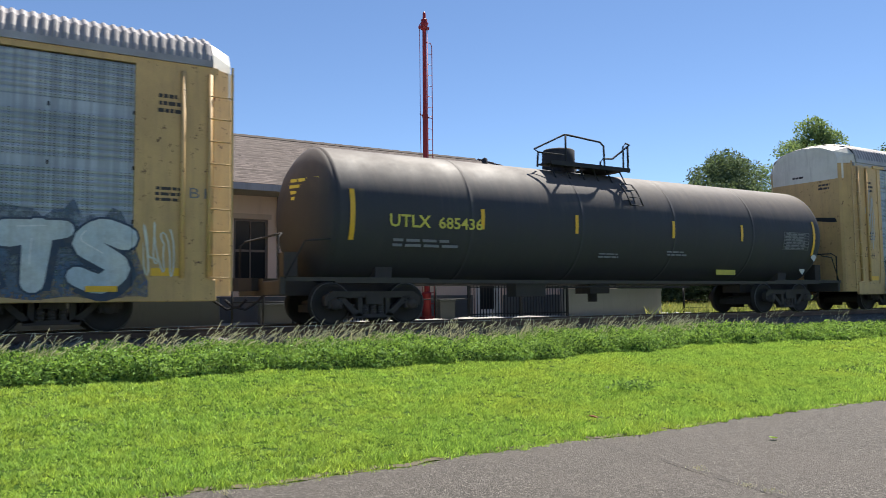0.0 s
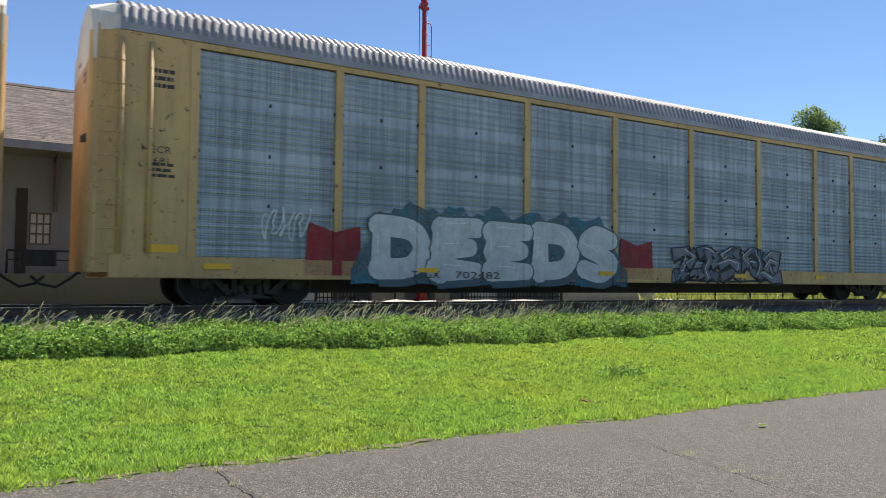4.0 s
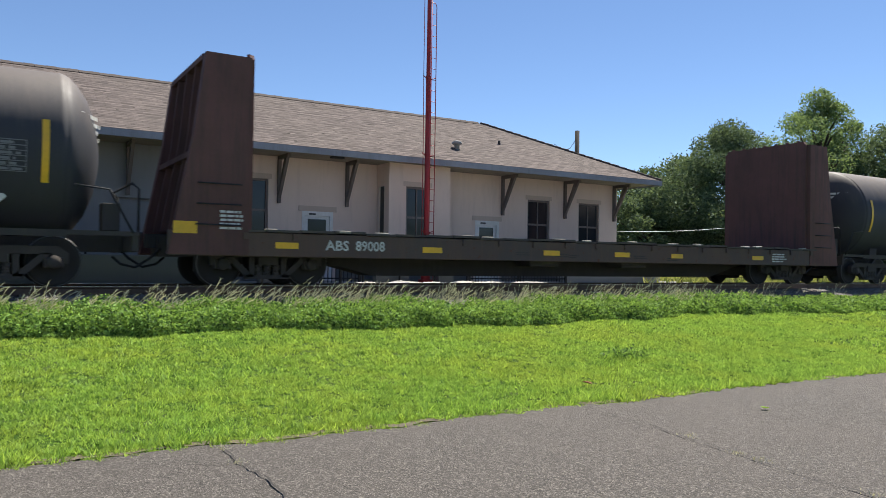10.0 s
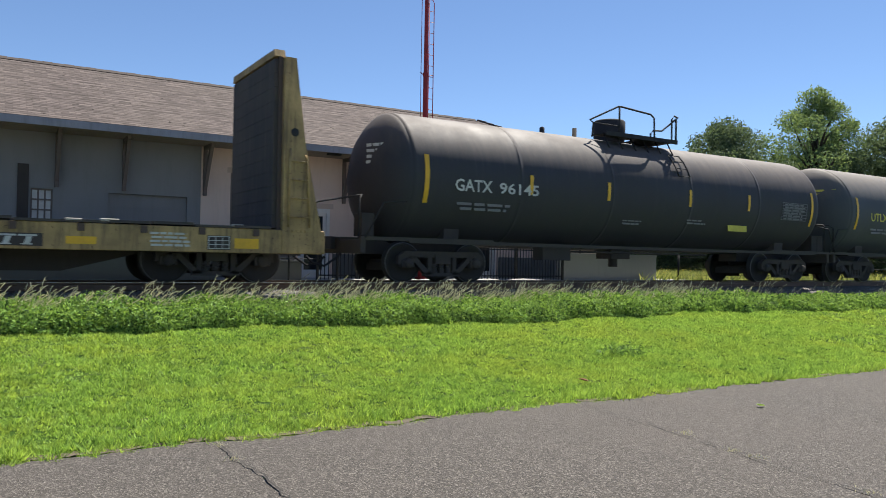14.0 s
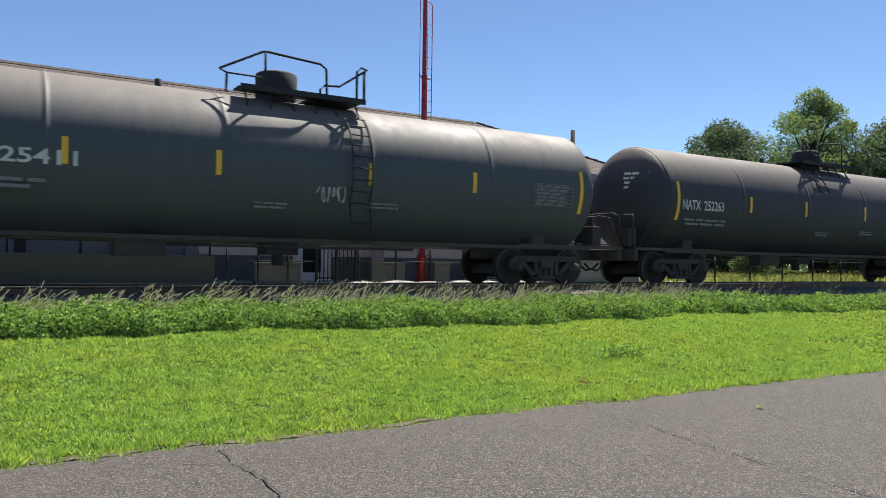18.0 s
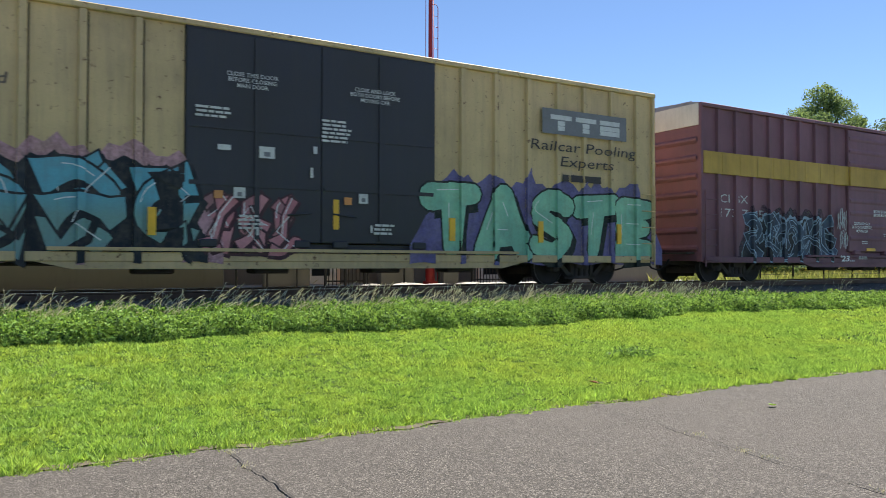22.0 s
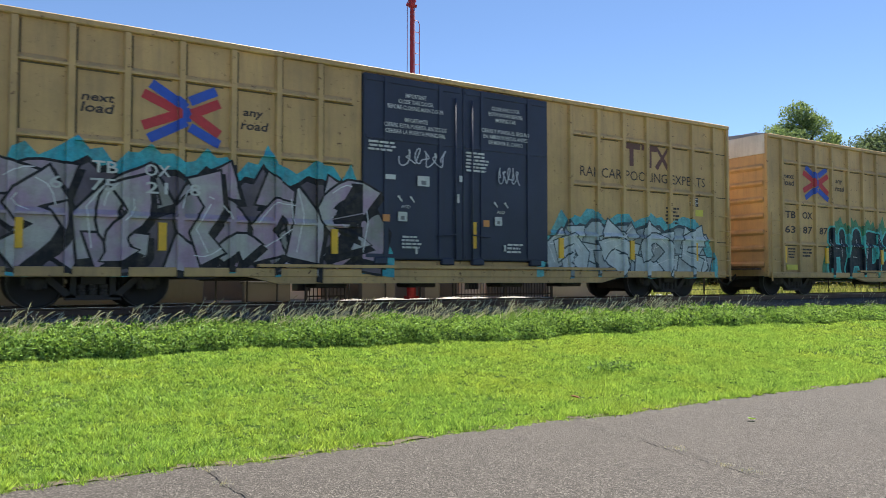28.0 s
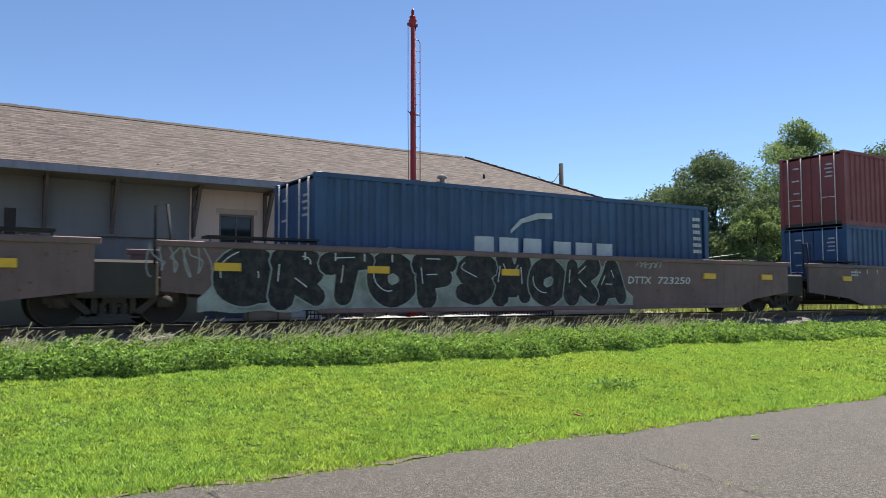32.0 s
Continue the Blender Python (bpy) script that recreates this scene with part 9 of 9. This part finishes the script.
bars(b2, o + 11.2, o + 11.75, 2.12, 2.30, 4, PAINT["white"], -HALF - 0.03, 3)
for k, (x, w, z) in enumerate(((7.5, 0.35, 1.16), (8.95, 0.28, 1.06), (9.3, 0.24, 1.06), (10.2, 0.26, 1.12), (9.0, 0.7, 2.72), (8.75, 0.65, 1.42), (7.3, 0.6, 0.66))):
    bars(b2, o + x, o + x + w, z, z + 0.12, 2, PAINT["white"], -HALF - 0.06, 30 + k)
plate(b2, o + 11.2, o + 11.85, 1.50, 1.90, PAINT["grey"], -HALF - 0.045, "data_panel")
plate(b2, o + 7.84, o + 8.34, 0.94, 1.04, REFLECT, -HALF - 0.02, "reflector")
tag(b2, o + 6.25, o + 6.8, 1.62, 2.28, (200, 200, 200), 68, -HALF)
tag(b2, o + 6.35, o + 6.85, 1.02, 1.58, (200, 200, 200), 69, -HALF)
bars(b2, o + 17.4, o + 18.2, 1.2, 1.9, 5, PAINT["white"], -HALF, 5)

# tan boxcars with navy doors
TB = [(476.95, 18.9, "TB OX", "63 99 42", True), (497.75, 18.9, "TB OX", "64 46 14", True), (518.40, 18.95, "TB OX", "67 53 84", False), (539.15, 18.98, "TB OX", "67 50 12", False), (559.78, 18.95, "TB OX", "67 52 18", False), (580.52, 19.1, "TB OX", "63 87 87", "low")]
TAN_LABELS = ["tan ribbed boxcar with navy doors and a small black tag", "tan ribbed boxcar with navy doors and pink and teal graffiti", "tan ribbed boxcar with navy doors and blue graffiti", "tan ribbed boxcar with navy doors and teal graffiti",
              "tan ribbed boxcar with navy doors and grey graffiti", "tan ribbed boxcar with navy doors and cyan block graffiti"]
boxes = []
for (u0, L, a, b, f), lab in zip(TB, TAN_LABELS):
    car, o, dp, ct = box_car(u0, L, lab, TAN_BOX, "grid", OCHRE_END, NAVY_DOOR)
    grid_marks(car, o, L, a, b, f, dp, ct)
    boxes.append((car, o, dp, ct))
car, o, dp, ct = boxes[0]
tag(car, o + 13.2, o + 15.2, 0.85, 1.45, (40, 38, 36), 70, -1.48)
car, o, dp, ct = boxes[1]
graffiti(car, o + 1.2, o + 8.6, 0.60, 2.12, ((52, 62, 58), (66, 78, 72)), (190, 112, 96), None, 7, 71, depth=dp, cuts=ct, shine=(206, 150, 130), weight=1.1, back=(58, 66, 62), drop=False, edge=0.8, jag=0.3)
graffiti(car, o + 11.5, o + 18.8, 0.60, 2.02, ((64, 92, 104), (172, 74, 120)), (22, 30, 36), ((90, 170, 190), (140, 120, 160)), 7, 72, depth=dp, cuts=ct, shine=(200, 222, 220), weight=1.25, split=1.42, back=(60, 84, 96))
for i, c in enumerate(((80, 180, 206), (90, 180, 206), (150, 130, 176), (150, 130, 176), (90, 180, 206))):
    part("paint_block", draped([(o + 12.2 + 0.95 * i, 1.7), (o + 13.1 + 0.95 * i, 1.7), (o + 13.1 + 0.95 * i, 2.62), (o + 12.2 + 0.95 * i, 2.62)], [(0, 1, 2, 3)], lambda x, z: dp(x, z) + 0.003, ct), sprayed(c, c), car)
car, o, dp, ct = boxes[2]
graffiti(car, o + 0.9, o + 7.1, 0.62, 1.90, ((54, 110, 168), (196, 210, 214)), (36, 70, 112), ((120, 130, 110), (100, 130, 150)), 5, 73, depth=dp, cuts=ct, weight=1.3, split=1.2, drop=False)
graffiti(car, o + 12.0, o + 18.6, 0.55, 1.70, ((104, 148, 172), (150, 176, 190)), (52, 80, 112), ((100, 140, 160), (110, 140, 160)), 7, 74, depth=dp, cuts=ct, weight=1.3)
tag(car, o + 7.6, o + 9.2, 0.95, 1.5, (200, 200, 206), 75, -HALF - 0.05)
car, o, dp, ct = boxes[3]
graffiti(car, o + 1.0, o + 6.8, 0.55, 2.0, ((90, 110, 120), (120, 120, 130)), (40, 40, 46), None, 5, 76, depth=dp, cuts=ct)
graffiti(car, o + 11.9, o + 18.2, 0.58, 2.10, ((96, 74, 96), (34, 136, 134)), (16, 36, 42), ((214, 222, 220), (90, 190, 196)), 4, 77, depth=dp, cuts=ct, weight=1.45, split=1.25, back=(40, 108, 110), mist=0.35)
tag(car, o + 18.1, o + 18.9, 2.6, 4.6, (44, 42, 44), 78, -HALF)
car, o, dp, ct = boxes[4]
graffiti(car, o + 0.35, o + 7.5, 0.62, 2.62, ((176, 150, 172), (184, 182, 178)), (26, 26, 32), ((60, 176, 196), (80, 180, 190)), 5, 79, depth=dp, cuts=ct, weight=1.35, back=(120, 108, 122), mist=0.35)
for q, x0, x1, z in (("TB", 1.98, 2.40, 2.34), ("OX", 2.84, 3.28, 2.34), ("6", 1.34, 1.54, 2.03), ("75", 1.96, 2.38, 2.03), ("21", 2.86, 3.24, 2.03), ("8", 3.62, 3.82, 2.03)):
    letters(car, q, o + x0, o + x1, z, 0.21, PAINT["white"], -1.53, bold=0.015)
graffiti(car, o + 12.1, o + 18.1, 0.58, 2.05, ((190, 200, 204), (206, 212, 214)), (70, 84, 92), ((90, 186, 200), (120, 196, 204)), 4, 80, depth=dp, cuts=ct, weight=1.5, back=(176, 188, 194), mist=0.4, drop=False)
tag(car, o + 7.95, o + 9.15, 2.95, 3.32, (200, 200, 206), 81, -HALF - 0.05)
tag(car, o + 10.5, o + 11.2, 2.72, 3.1, (190, 190, 196), 86, -HALF - 0.05)
car, o, dp, ct = boxes[5]
graffiti(car, o + 3.2, o + 7.6, 0.58, 2.30, ((20, 30, 42), (24, 44, 54)), (92, 200, 194), ((70, 150, 110), (84, 150, 120)), 4, 82, "HAD2", dp, ct, weight=1.15, back=(84, 190, 186), edge=1.5, mist=0.4, drop=False)
graffiti(car, o + 12.1, o + 17.6, 0.56, 2.22, ((30, 70, 88), (44, 96, 124)), (16, 28, 38), ((150, 130, 96), (110, 130, 120)), 4, 83, depth=dp, cuts=ct, shine=(224, 234, 240), weight=1.3, back=(28, 56, 70))
for x, z in ((12.55, 2.5), (17.95, 1.9)):
    tag(car, o + x - 0.25, o + x + 0.25, z - 0.2, z + 0.25, (30, 44, 40), 84, -1.48)


# ---- well cars and containers ----
def well_car(u0, u1, label, first=False, strips=None):
    """One unit of an articulated well car."""
    u, half = 0.5 * (u0 + u1), 0.5 * (u1 - u0)
    car = holder("well_car", pose(0, 0, 0), label, "railcar", "railcars of the train")
    rolls(car, u)
    w0, w1 = -half + 4.0, half - 3.0
    s = Shape()
    for sg in (-1, 1):
        y0, y1 = sorted((sg * HALF, sg * (HALF - 0.07)))
        s.prism([(w0 - 3.3, 1.52), (w0 - 3.3, 0.62), (w0 - 1.0, 0.42), (w0 - 0.3, 0.22), (w1 + 0.3, 0.22), (w1 + 0.9, 0.42), (w1 + 2.6, 0.62), (w1 + 2.6, 1.52)], y0, y1)
    pieces("side_sheet", s, WELL, car, "deep brown side sheet of the well")
    s = Shape()
    for sg in (-1, 1):
        y0, y1 = sorted((sg * (HALF + 0.05), sg * (HALF - 0.12)))
        s.bevelled(w0 - 3.4, w1 + 2.7, y0, y1, 1.42, 1.54, 0.015)
        s.bevelled(w0 - 0.3, w1 + 0.3, y0, y1, 0.18, 0.28, 0.015)
    pieces("top_chord", s, WELL, car)
    s = Shape().box(-half, w0, -0.5, 0.5, 0.75, 1.1).box(w1, half, -0.5, 0.5, 0.75, 1.1).box(w0 - 2.4, w0, -HALF + 0.07, HALF - 0.07, 1.0, 1.06).box(w1, w1 + 1.9, -HALF + 0.07, HALF - 0.07, 1.0, 1.06)
    for i in range(5):
        x = w0 + (w1 - w0) * i / 4
        s.box(x - 0.15, x + 0.15, -HALF + 0.07, HALF - 0.07, 0.22, 0.34)
    pieces("underframe", s, UNDER, car)
    for a, b in ((w0 - 2.5, w0 - 0.3), (w1 + 0.4, w1 + 2.0)):
        g = part("walkway", Shape().box(a, b, -HALF - 0.02, -HALF + 0.45, 1.62, 1.66), BLACK, car, "grated end walkway")
        for x in (a + 0.05, 0.5 * (a + b), b - 0.05):
            part("support", Shape().tube([(x, -HALF + 0.02, 1.5), (x, -HALF + 0.02, 1.64)], 0.02, 5), BLACK, g)
    rl = part("grab_rail", Shape().tube([(w0 - 3.4, -HALF + 0.1, 1.1), (w0 - 3.4, -HALF + 0.1, 2.15), (w0 - 3.2, -HALF + 0.1, 2.2), (w0 - 3.1, -HALF + 0.1, 1.3)], 0.025), BLACK, car, "bent grab rail at the car's end")
    part("grab_rail", Shape().tube([(w0 - 2.7, -HALF + 0.3, 1.6), (w0 - 2.7, -HALF + 0.3, 2.2), (w0 - 2.6, -HALF + 0.3, 2.2)], 0.02), BLACK, car)
    for i in range(4):
        x = w0 - 0.6 + 0.65 * i
        part("rung", Shape().box(x - 0.015, x + 0.015, -HALF - 0.03, -HALF + 0.0, 1.24, 1.40), PAINT["white"], car)
    for x in [q - u for q in strips] if strips else (w0 - 1.2, w0 + 2.6, w0 + 6.3, w0 + 9.6, w1 + 1.2):
        plate(car, x - 0.25, x + 0.25, 1.00, 1.15, REFLECT, -HALF, "reflector", "", 0.05)
    bars(car, w0 - 0.9, w0 - 0.3, 1.15, 1.35, 2, PAINT["white"], seed=int(u))
    if not first:
        part("end_casting", Shape().bevelled(-half - 0.68, -half + 0.70, -1.36, 1.36, 0.50, 1.18, 0.05), UNDER, car, "dark articulation joint over the shared truck")
    truck(car, -half + (1.1 if first else 0.0))
    couplers(car, half - 0.3)
    return car, w0, w1


def container(u0, z, mat, label, zrail=None, L=12.192, h=2.591):
    """A 40-foot container with corrugated sides, posts, rails, castings and doors."""
    half, W = L / 2, 1.219
    box = holder("shipping_container", pose(0, 0, 0), label, "container", "containers on the train")
    rolls(box, u0 + half, z)
    n = 38
    def side(sg):
        s = Shape()
        xs, ys = [], []
        for i in range(n):
            x = -half + 0.16 + (L - 0.32) * i / n
            p = (L - 0.32) / n
            xs += [x, x + p * 0.36, x + p * 0.5, x + p * 0.86]
            ys += [0.0, 0.0, 0.045, 0.045]
        d = dict(zip(xs, ys))
        s.sheet(xs, [0.16, h - 0.10], lambda x, zz: (x, sg * (-W + 0.02 + d[x]), zz))
        if sg < 0:
            s.f = [f[::-1] for f in s.f]
        return s
    part("side_wall", side(1), mat, box, "corrugated steel side")
    part("side_wall", side(-1), mat, box, "corrugated steel side")
    fr = Shape()
    for sg in (-1, 1):
        y0, y1 = sorted((sg * W, sg * (W - 0.07)))
        fr.box(-half, half, y0, y1, 0.0, 0.16).box(-half, half, y0, y1, h - 0.10, h)
    pieces("rail", fr, mat, box)
    for e in (-1, 1):
        for sg in (-1, 1):
            x0, x1 = sorted((e * half, e * (half - 0.16)))
            y0, y1 = sorted((sg * (W + 0.002), sg * (W - 0.14)))
            part("corner_post", Shape().box(x0, x1, y0, y1, 0.12, h - 0.12), mat, box)
            for zz in (0.0, h - 0.118):
                part("corner_casting", Shape().bevelled(x0 - 0.004, x1 + 0.004, y0 - 0.004, y1 + 0.004, zz, zz + 0.122, 0.01), mat, box)
    part("roof", Shape().box(-half + 0.02, half - 0.02, -W + 0.06, W - 0.06, h - 0.05, h - 0.02), mat, box)
    part("floor", Shape().box(-half + 0.02, half - 0.02, -W + 0.06, W - 0.06, 0.05, 0.16), UNDER, box)
    part("end_wall", Shape().box(half - 0.10, half - 0.05, -W + 0.05, W - 0.05, 0.1, h - 0.1), mat, box)
    for sg in (-1, 1):
        y0, y1 = sorted((sg * 0.01, sg * (W - 0.10)))
        d = part("door", Shape().bevelled(-half + 0.02, -half + 0.07, y0, y1, 0.14, h - 0.12, 0.012), mat, box, "container door")
        for f in (0.3, 0.72):
            y = sg * W * f
            part("lock_rod", Shape().tube([(-half - 0.01, y, 0.06), (-half - 0.01, y, h - 0.06)], 0.018, 6), WHITE_END, d, "pale locking rod")
            part("handle", Shape().tube([(-half - 0.03, y, 1.0), (-half - 0.03, y + 0.28 * sg * (-1 if f > 0.5 else 1) * 0.8, 1.02)], 0.014, 5), WHITE_END, d)
        q = Shape()
        for i in range(4):
            zz = h - 0.45 - (0.14 if sg < 0 else 0.45) * i
            q.box(-half - 0.002, -half + 0.02, sg * 0.62 - 0.16, sg * 0.62 + 0.06 + 0.05 * (i % 2), zz, zz + 0.05)
        pieces("marking", q, PAINT["white"], d)
    return box


WELLS = [(600.45, 622.0), (622.0, 642.2), (642.2, 661.8), (661.8, 681.4)]
wc = []
for i, (a, b) in enumerate(WELLS):
    wc.append(well_car(a, b, ("brown well car with pale block graffiti", "brown well car with tan and green graffiti", "brown well car with large black and white graffiti", "brown well car at the train's rear")[i], i == 0, (644.07, 647.22, 650.66, 657.7, 660.3) if i == 2 else None))
tr = wc[-1][0]
truck(tr, 9.8)
car, w0, w1 = wc[0]
u = 0.5 * (WELLS[0][0] + WELLS[0][1])
D = lambda x, z: HALF + 0.004
graffiti(car, 609.5 - u, 618.2 - u, 0.34, 1.44, ((168, 172, 170), (190, 190, 184)), (40, 36, 36), None, 9, 91, "BUZRKDFEK", D, weight=1.2, edge=0.7)
letters(car, "DTTX", 607.4 - u, 608.5 - u, 0.85, 0.2, PAINT["white"], -HALF - 0.006)
letters(car, "72", 608.7 - u, 609.2 - u, 0.85, 0.2, PAINT["white"], -HALF - 0.006)
tag(car, 604.9 - u, 606.6 - u, 0.8, 1.35, (190, 190, 186), 93, -HALF - 0.006)
tag(car, 607.0 - u, 609.3 - u, 1.2, 1.45, (150, 150, 146), 94, -HALF - 0.006)
car, w0, w1 = wc[1]
u = 0.5 * (WELLS[1][0] + WELLS[1][1])
graffiti(car, 626.9 - u, 632.0 - u, 0.24, 1.52, ((134, 108, 88), (150, 124, 102)), (58, 44, 40), ((104, 132, 130), (96, 80, 104)), 6, 95, "KLOZER", D, shine=(196, 200, 190), weight=1.35, mist=0.4, cap=1.53)
graffiti(car, 632.1 - u, 634.2 - u, 0.30, 1.30, ((96, 80, 72), (110, 92, 82)), (70, 56, 52), None, 3, 90, depth=D, weight=0.7)
graffiti(car, 634.4 - u, 638.7 - u, 0.26, 1.50, ((132, 120, 112), (150, 138, 132)), (60, 52, 50), ((96, 116, 96), (110, 112, 104)), 5, 96, "EAZIL", D, weight=1.3, mist=0.5, cap=1.53)
letters(car, "125 T", 623.9 - u, 624.6 - u, 1.18, 0.19, PAINT["white"], -HALF - 0.012)
tag(car, 624.7 - u, 626.6 - u, 0.5, 1.4, (150, 150, 140), 97, -HALF - 0.006)
tag(car, 632.8 - u, 635.0 - u, 0.4, 1.3, (150, 160, 150), 98, -HALF - 0.006)
car, w0, w1 = wc[2]
u = 0.5 * (WELLS[2][0] + WELLS[2][1])
graffiti(car, 643.8 - u, 654.4 - u, 0.26, 1.52, ((26, 26, 30), (36, 36, 40)), (160, 166, 160), ((168, 172, 166), (146, 150, 144)), 10, 99, "GRTOFSMOKA", D, weight=1.45, mist=0.12, drop=False, edge=0.8, back=(166, 172, 164), cap=1.53)
letters(car, "DTTX", 654.5 - u, 655.35 - u, 0.84, 0.19, PAINT["white"], -HALF - 0.006, slant=0.15, bold=0.015)
letters(car, "723250", 655.6 - u, 656.9 - u, 0.84, 0.19, PAINT["white"], -HALF - 0.006, slant=0.15, bold=0.015)
tag(car, 642.6 - u, 643.8 - u, 0.9, 1.5, (160, 160, 156), 100, -HALF - 0.006)
tag(car, 654.8 - u, 655.8 - u, 1.25, 1.42, (170, 170, 166), 101, -HALF - 0.006)

k1 = container(606.5, 0.24, BOX_BRIGHT, "bright blue corrugated shipping container with a red mark")
k2 = container(606.5, 2.84, BOX_BLUE, "dark blue corrugated shipping container with a red and navy name panel")
k3 = container(626.87, 0.52, BOX_BROWN, "maroon corrugated shipping container with white door markings")
k4 = container(645.95, 0.50, BOX_BLUE, "dark blue corrugated shipping container with a white swoosh")
k5 = container(665.3, 0.34, BOX_BLUE, "dark blue corrugated shipping container under a maroon one")
k6 = container(665.3, 2.94, BOX_BROWN, "maroon corrugated shipping container stacked on top")
o = -6.096
pn = part("name_panel", Shape().box(o + 3.54, o + 8.67, -1.235, -1.20, 0.84, 1.60), PAINT["white"], k2, "white name panel with plain colour blocks")
for i in range(3):
    part("block", Shape().box(o + 3.75 + 0.72 * i, o + 4.32 + 0.72 * i, -1.242, -1.235, 0.96, 1.48), PAINT["red"], pn)
    part("block", Shape().box(o + 6.35 + 0.74 * i, o + 6.92 + 0.74 * i, -1.242, -1.235, 0.96, 1.48), BOX_BLUE, pn)
part("mark", Shape().prism([(o + 5.3, 1.85), (o + 8.1, 1.90), (o + 8.05, 1.68), (o + 7.05, 1.62), (o + 6.95, 1.48), (o + 6.5, 1.48), (o + 6.45, 1.60), (o + 5.5, 1.65)], -1.225, -1.20), PAINT["red"], k1, "red winged company mark")
for i in range(4):
    part("mark", Shape().box(o + 5.5 + 0.62 * i, o + 5.98 + 0.62 * i, -1.225, -1.20, 0.75, 1.35), PAINT["white"], k1)
for i in range(3):
    part("mark", Shape().box(o + 3.95 + 0.72 * i, o + 4.5 + 0.72 * i, -1.225, -1.20, 0.92, 1.42), PAINT["white"], k4, "white company mark block")
    part("mark", Shape().box(o + 6.35 + 0.72 * i, o + 6.9 + 0.72 * i, -1.225, -1.20, 0.88, 1.38), PAINT["white"], k4)
sw = Shape().add([(o + 5.0, -1.222, 1.52), (o + 5.35, -1.222, 1.78), (o + 5.9, -1.222, 1.92), (o + 6.3, -1.222, 1.93), (o + 6.3, -1.222, 2.08), (o + 5.8, -1.222, 2.05), (o + 5.3, -1.222, 1.88), (o + 5.0, -1.222, 1.60)], [(0, 1, 6, 7), (1, 2, 5, 6), (2, 3, 4, 5)])
part("mark", sw, PAINT["white"], k4, "white curved swoosh")
bars(k4, o + 11.5, o + 11.9, 1.2, 2.3, 6, PAINT["white"], -1.225, 1)
bars(k3, o + 11.55, o + 11.75, 1.0, 2.2, 7, PAINT["white"], -1.225, 2)
bars(k2, o + 11.4, o + 11.9, 1.2, 2.3, 6, PAINT["white"], -1.225, 3)


# how far the train lags behind its even pace at some seconds, in metres
LAG = {3: 0.56, 6: 0.23, 12: 0.06, 20: 0.12, 21: 0.67}


def motions():
    """The whole train rolls past at an almost even speed."""
    for ob, u, z in CARS:
        walk(ob, [(float(t), pose(u - SPEED * t + LAG.get(t, 0.0), TRACK_Y, z)) for t in range(33)])


motions()
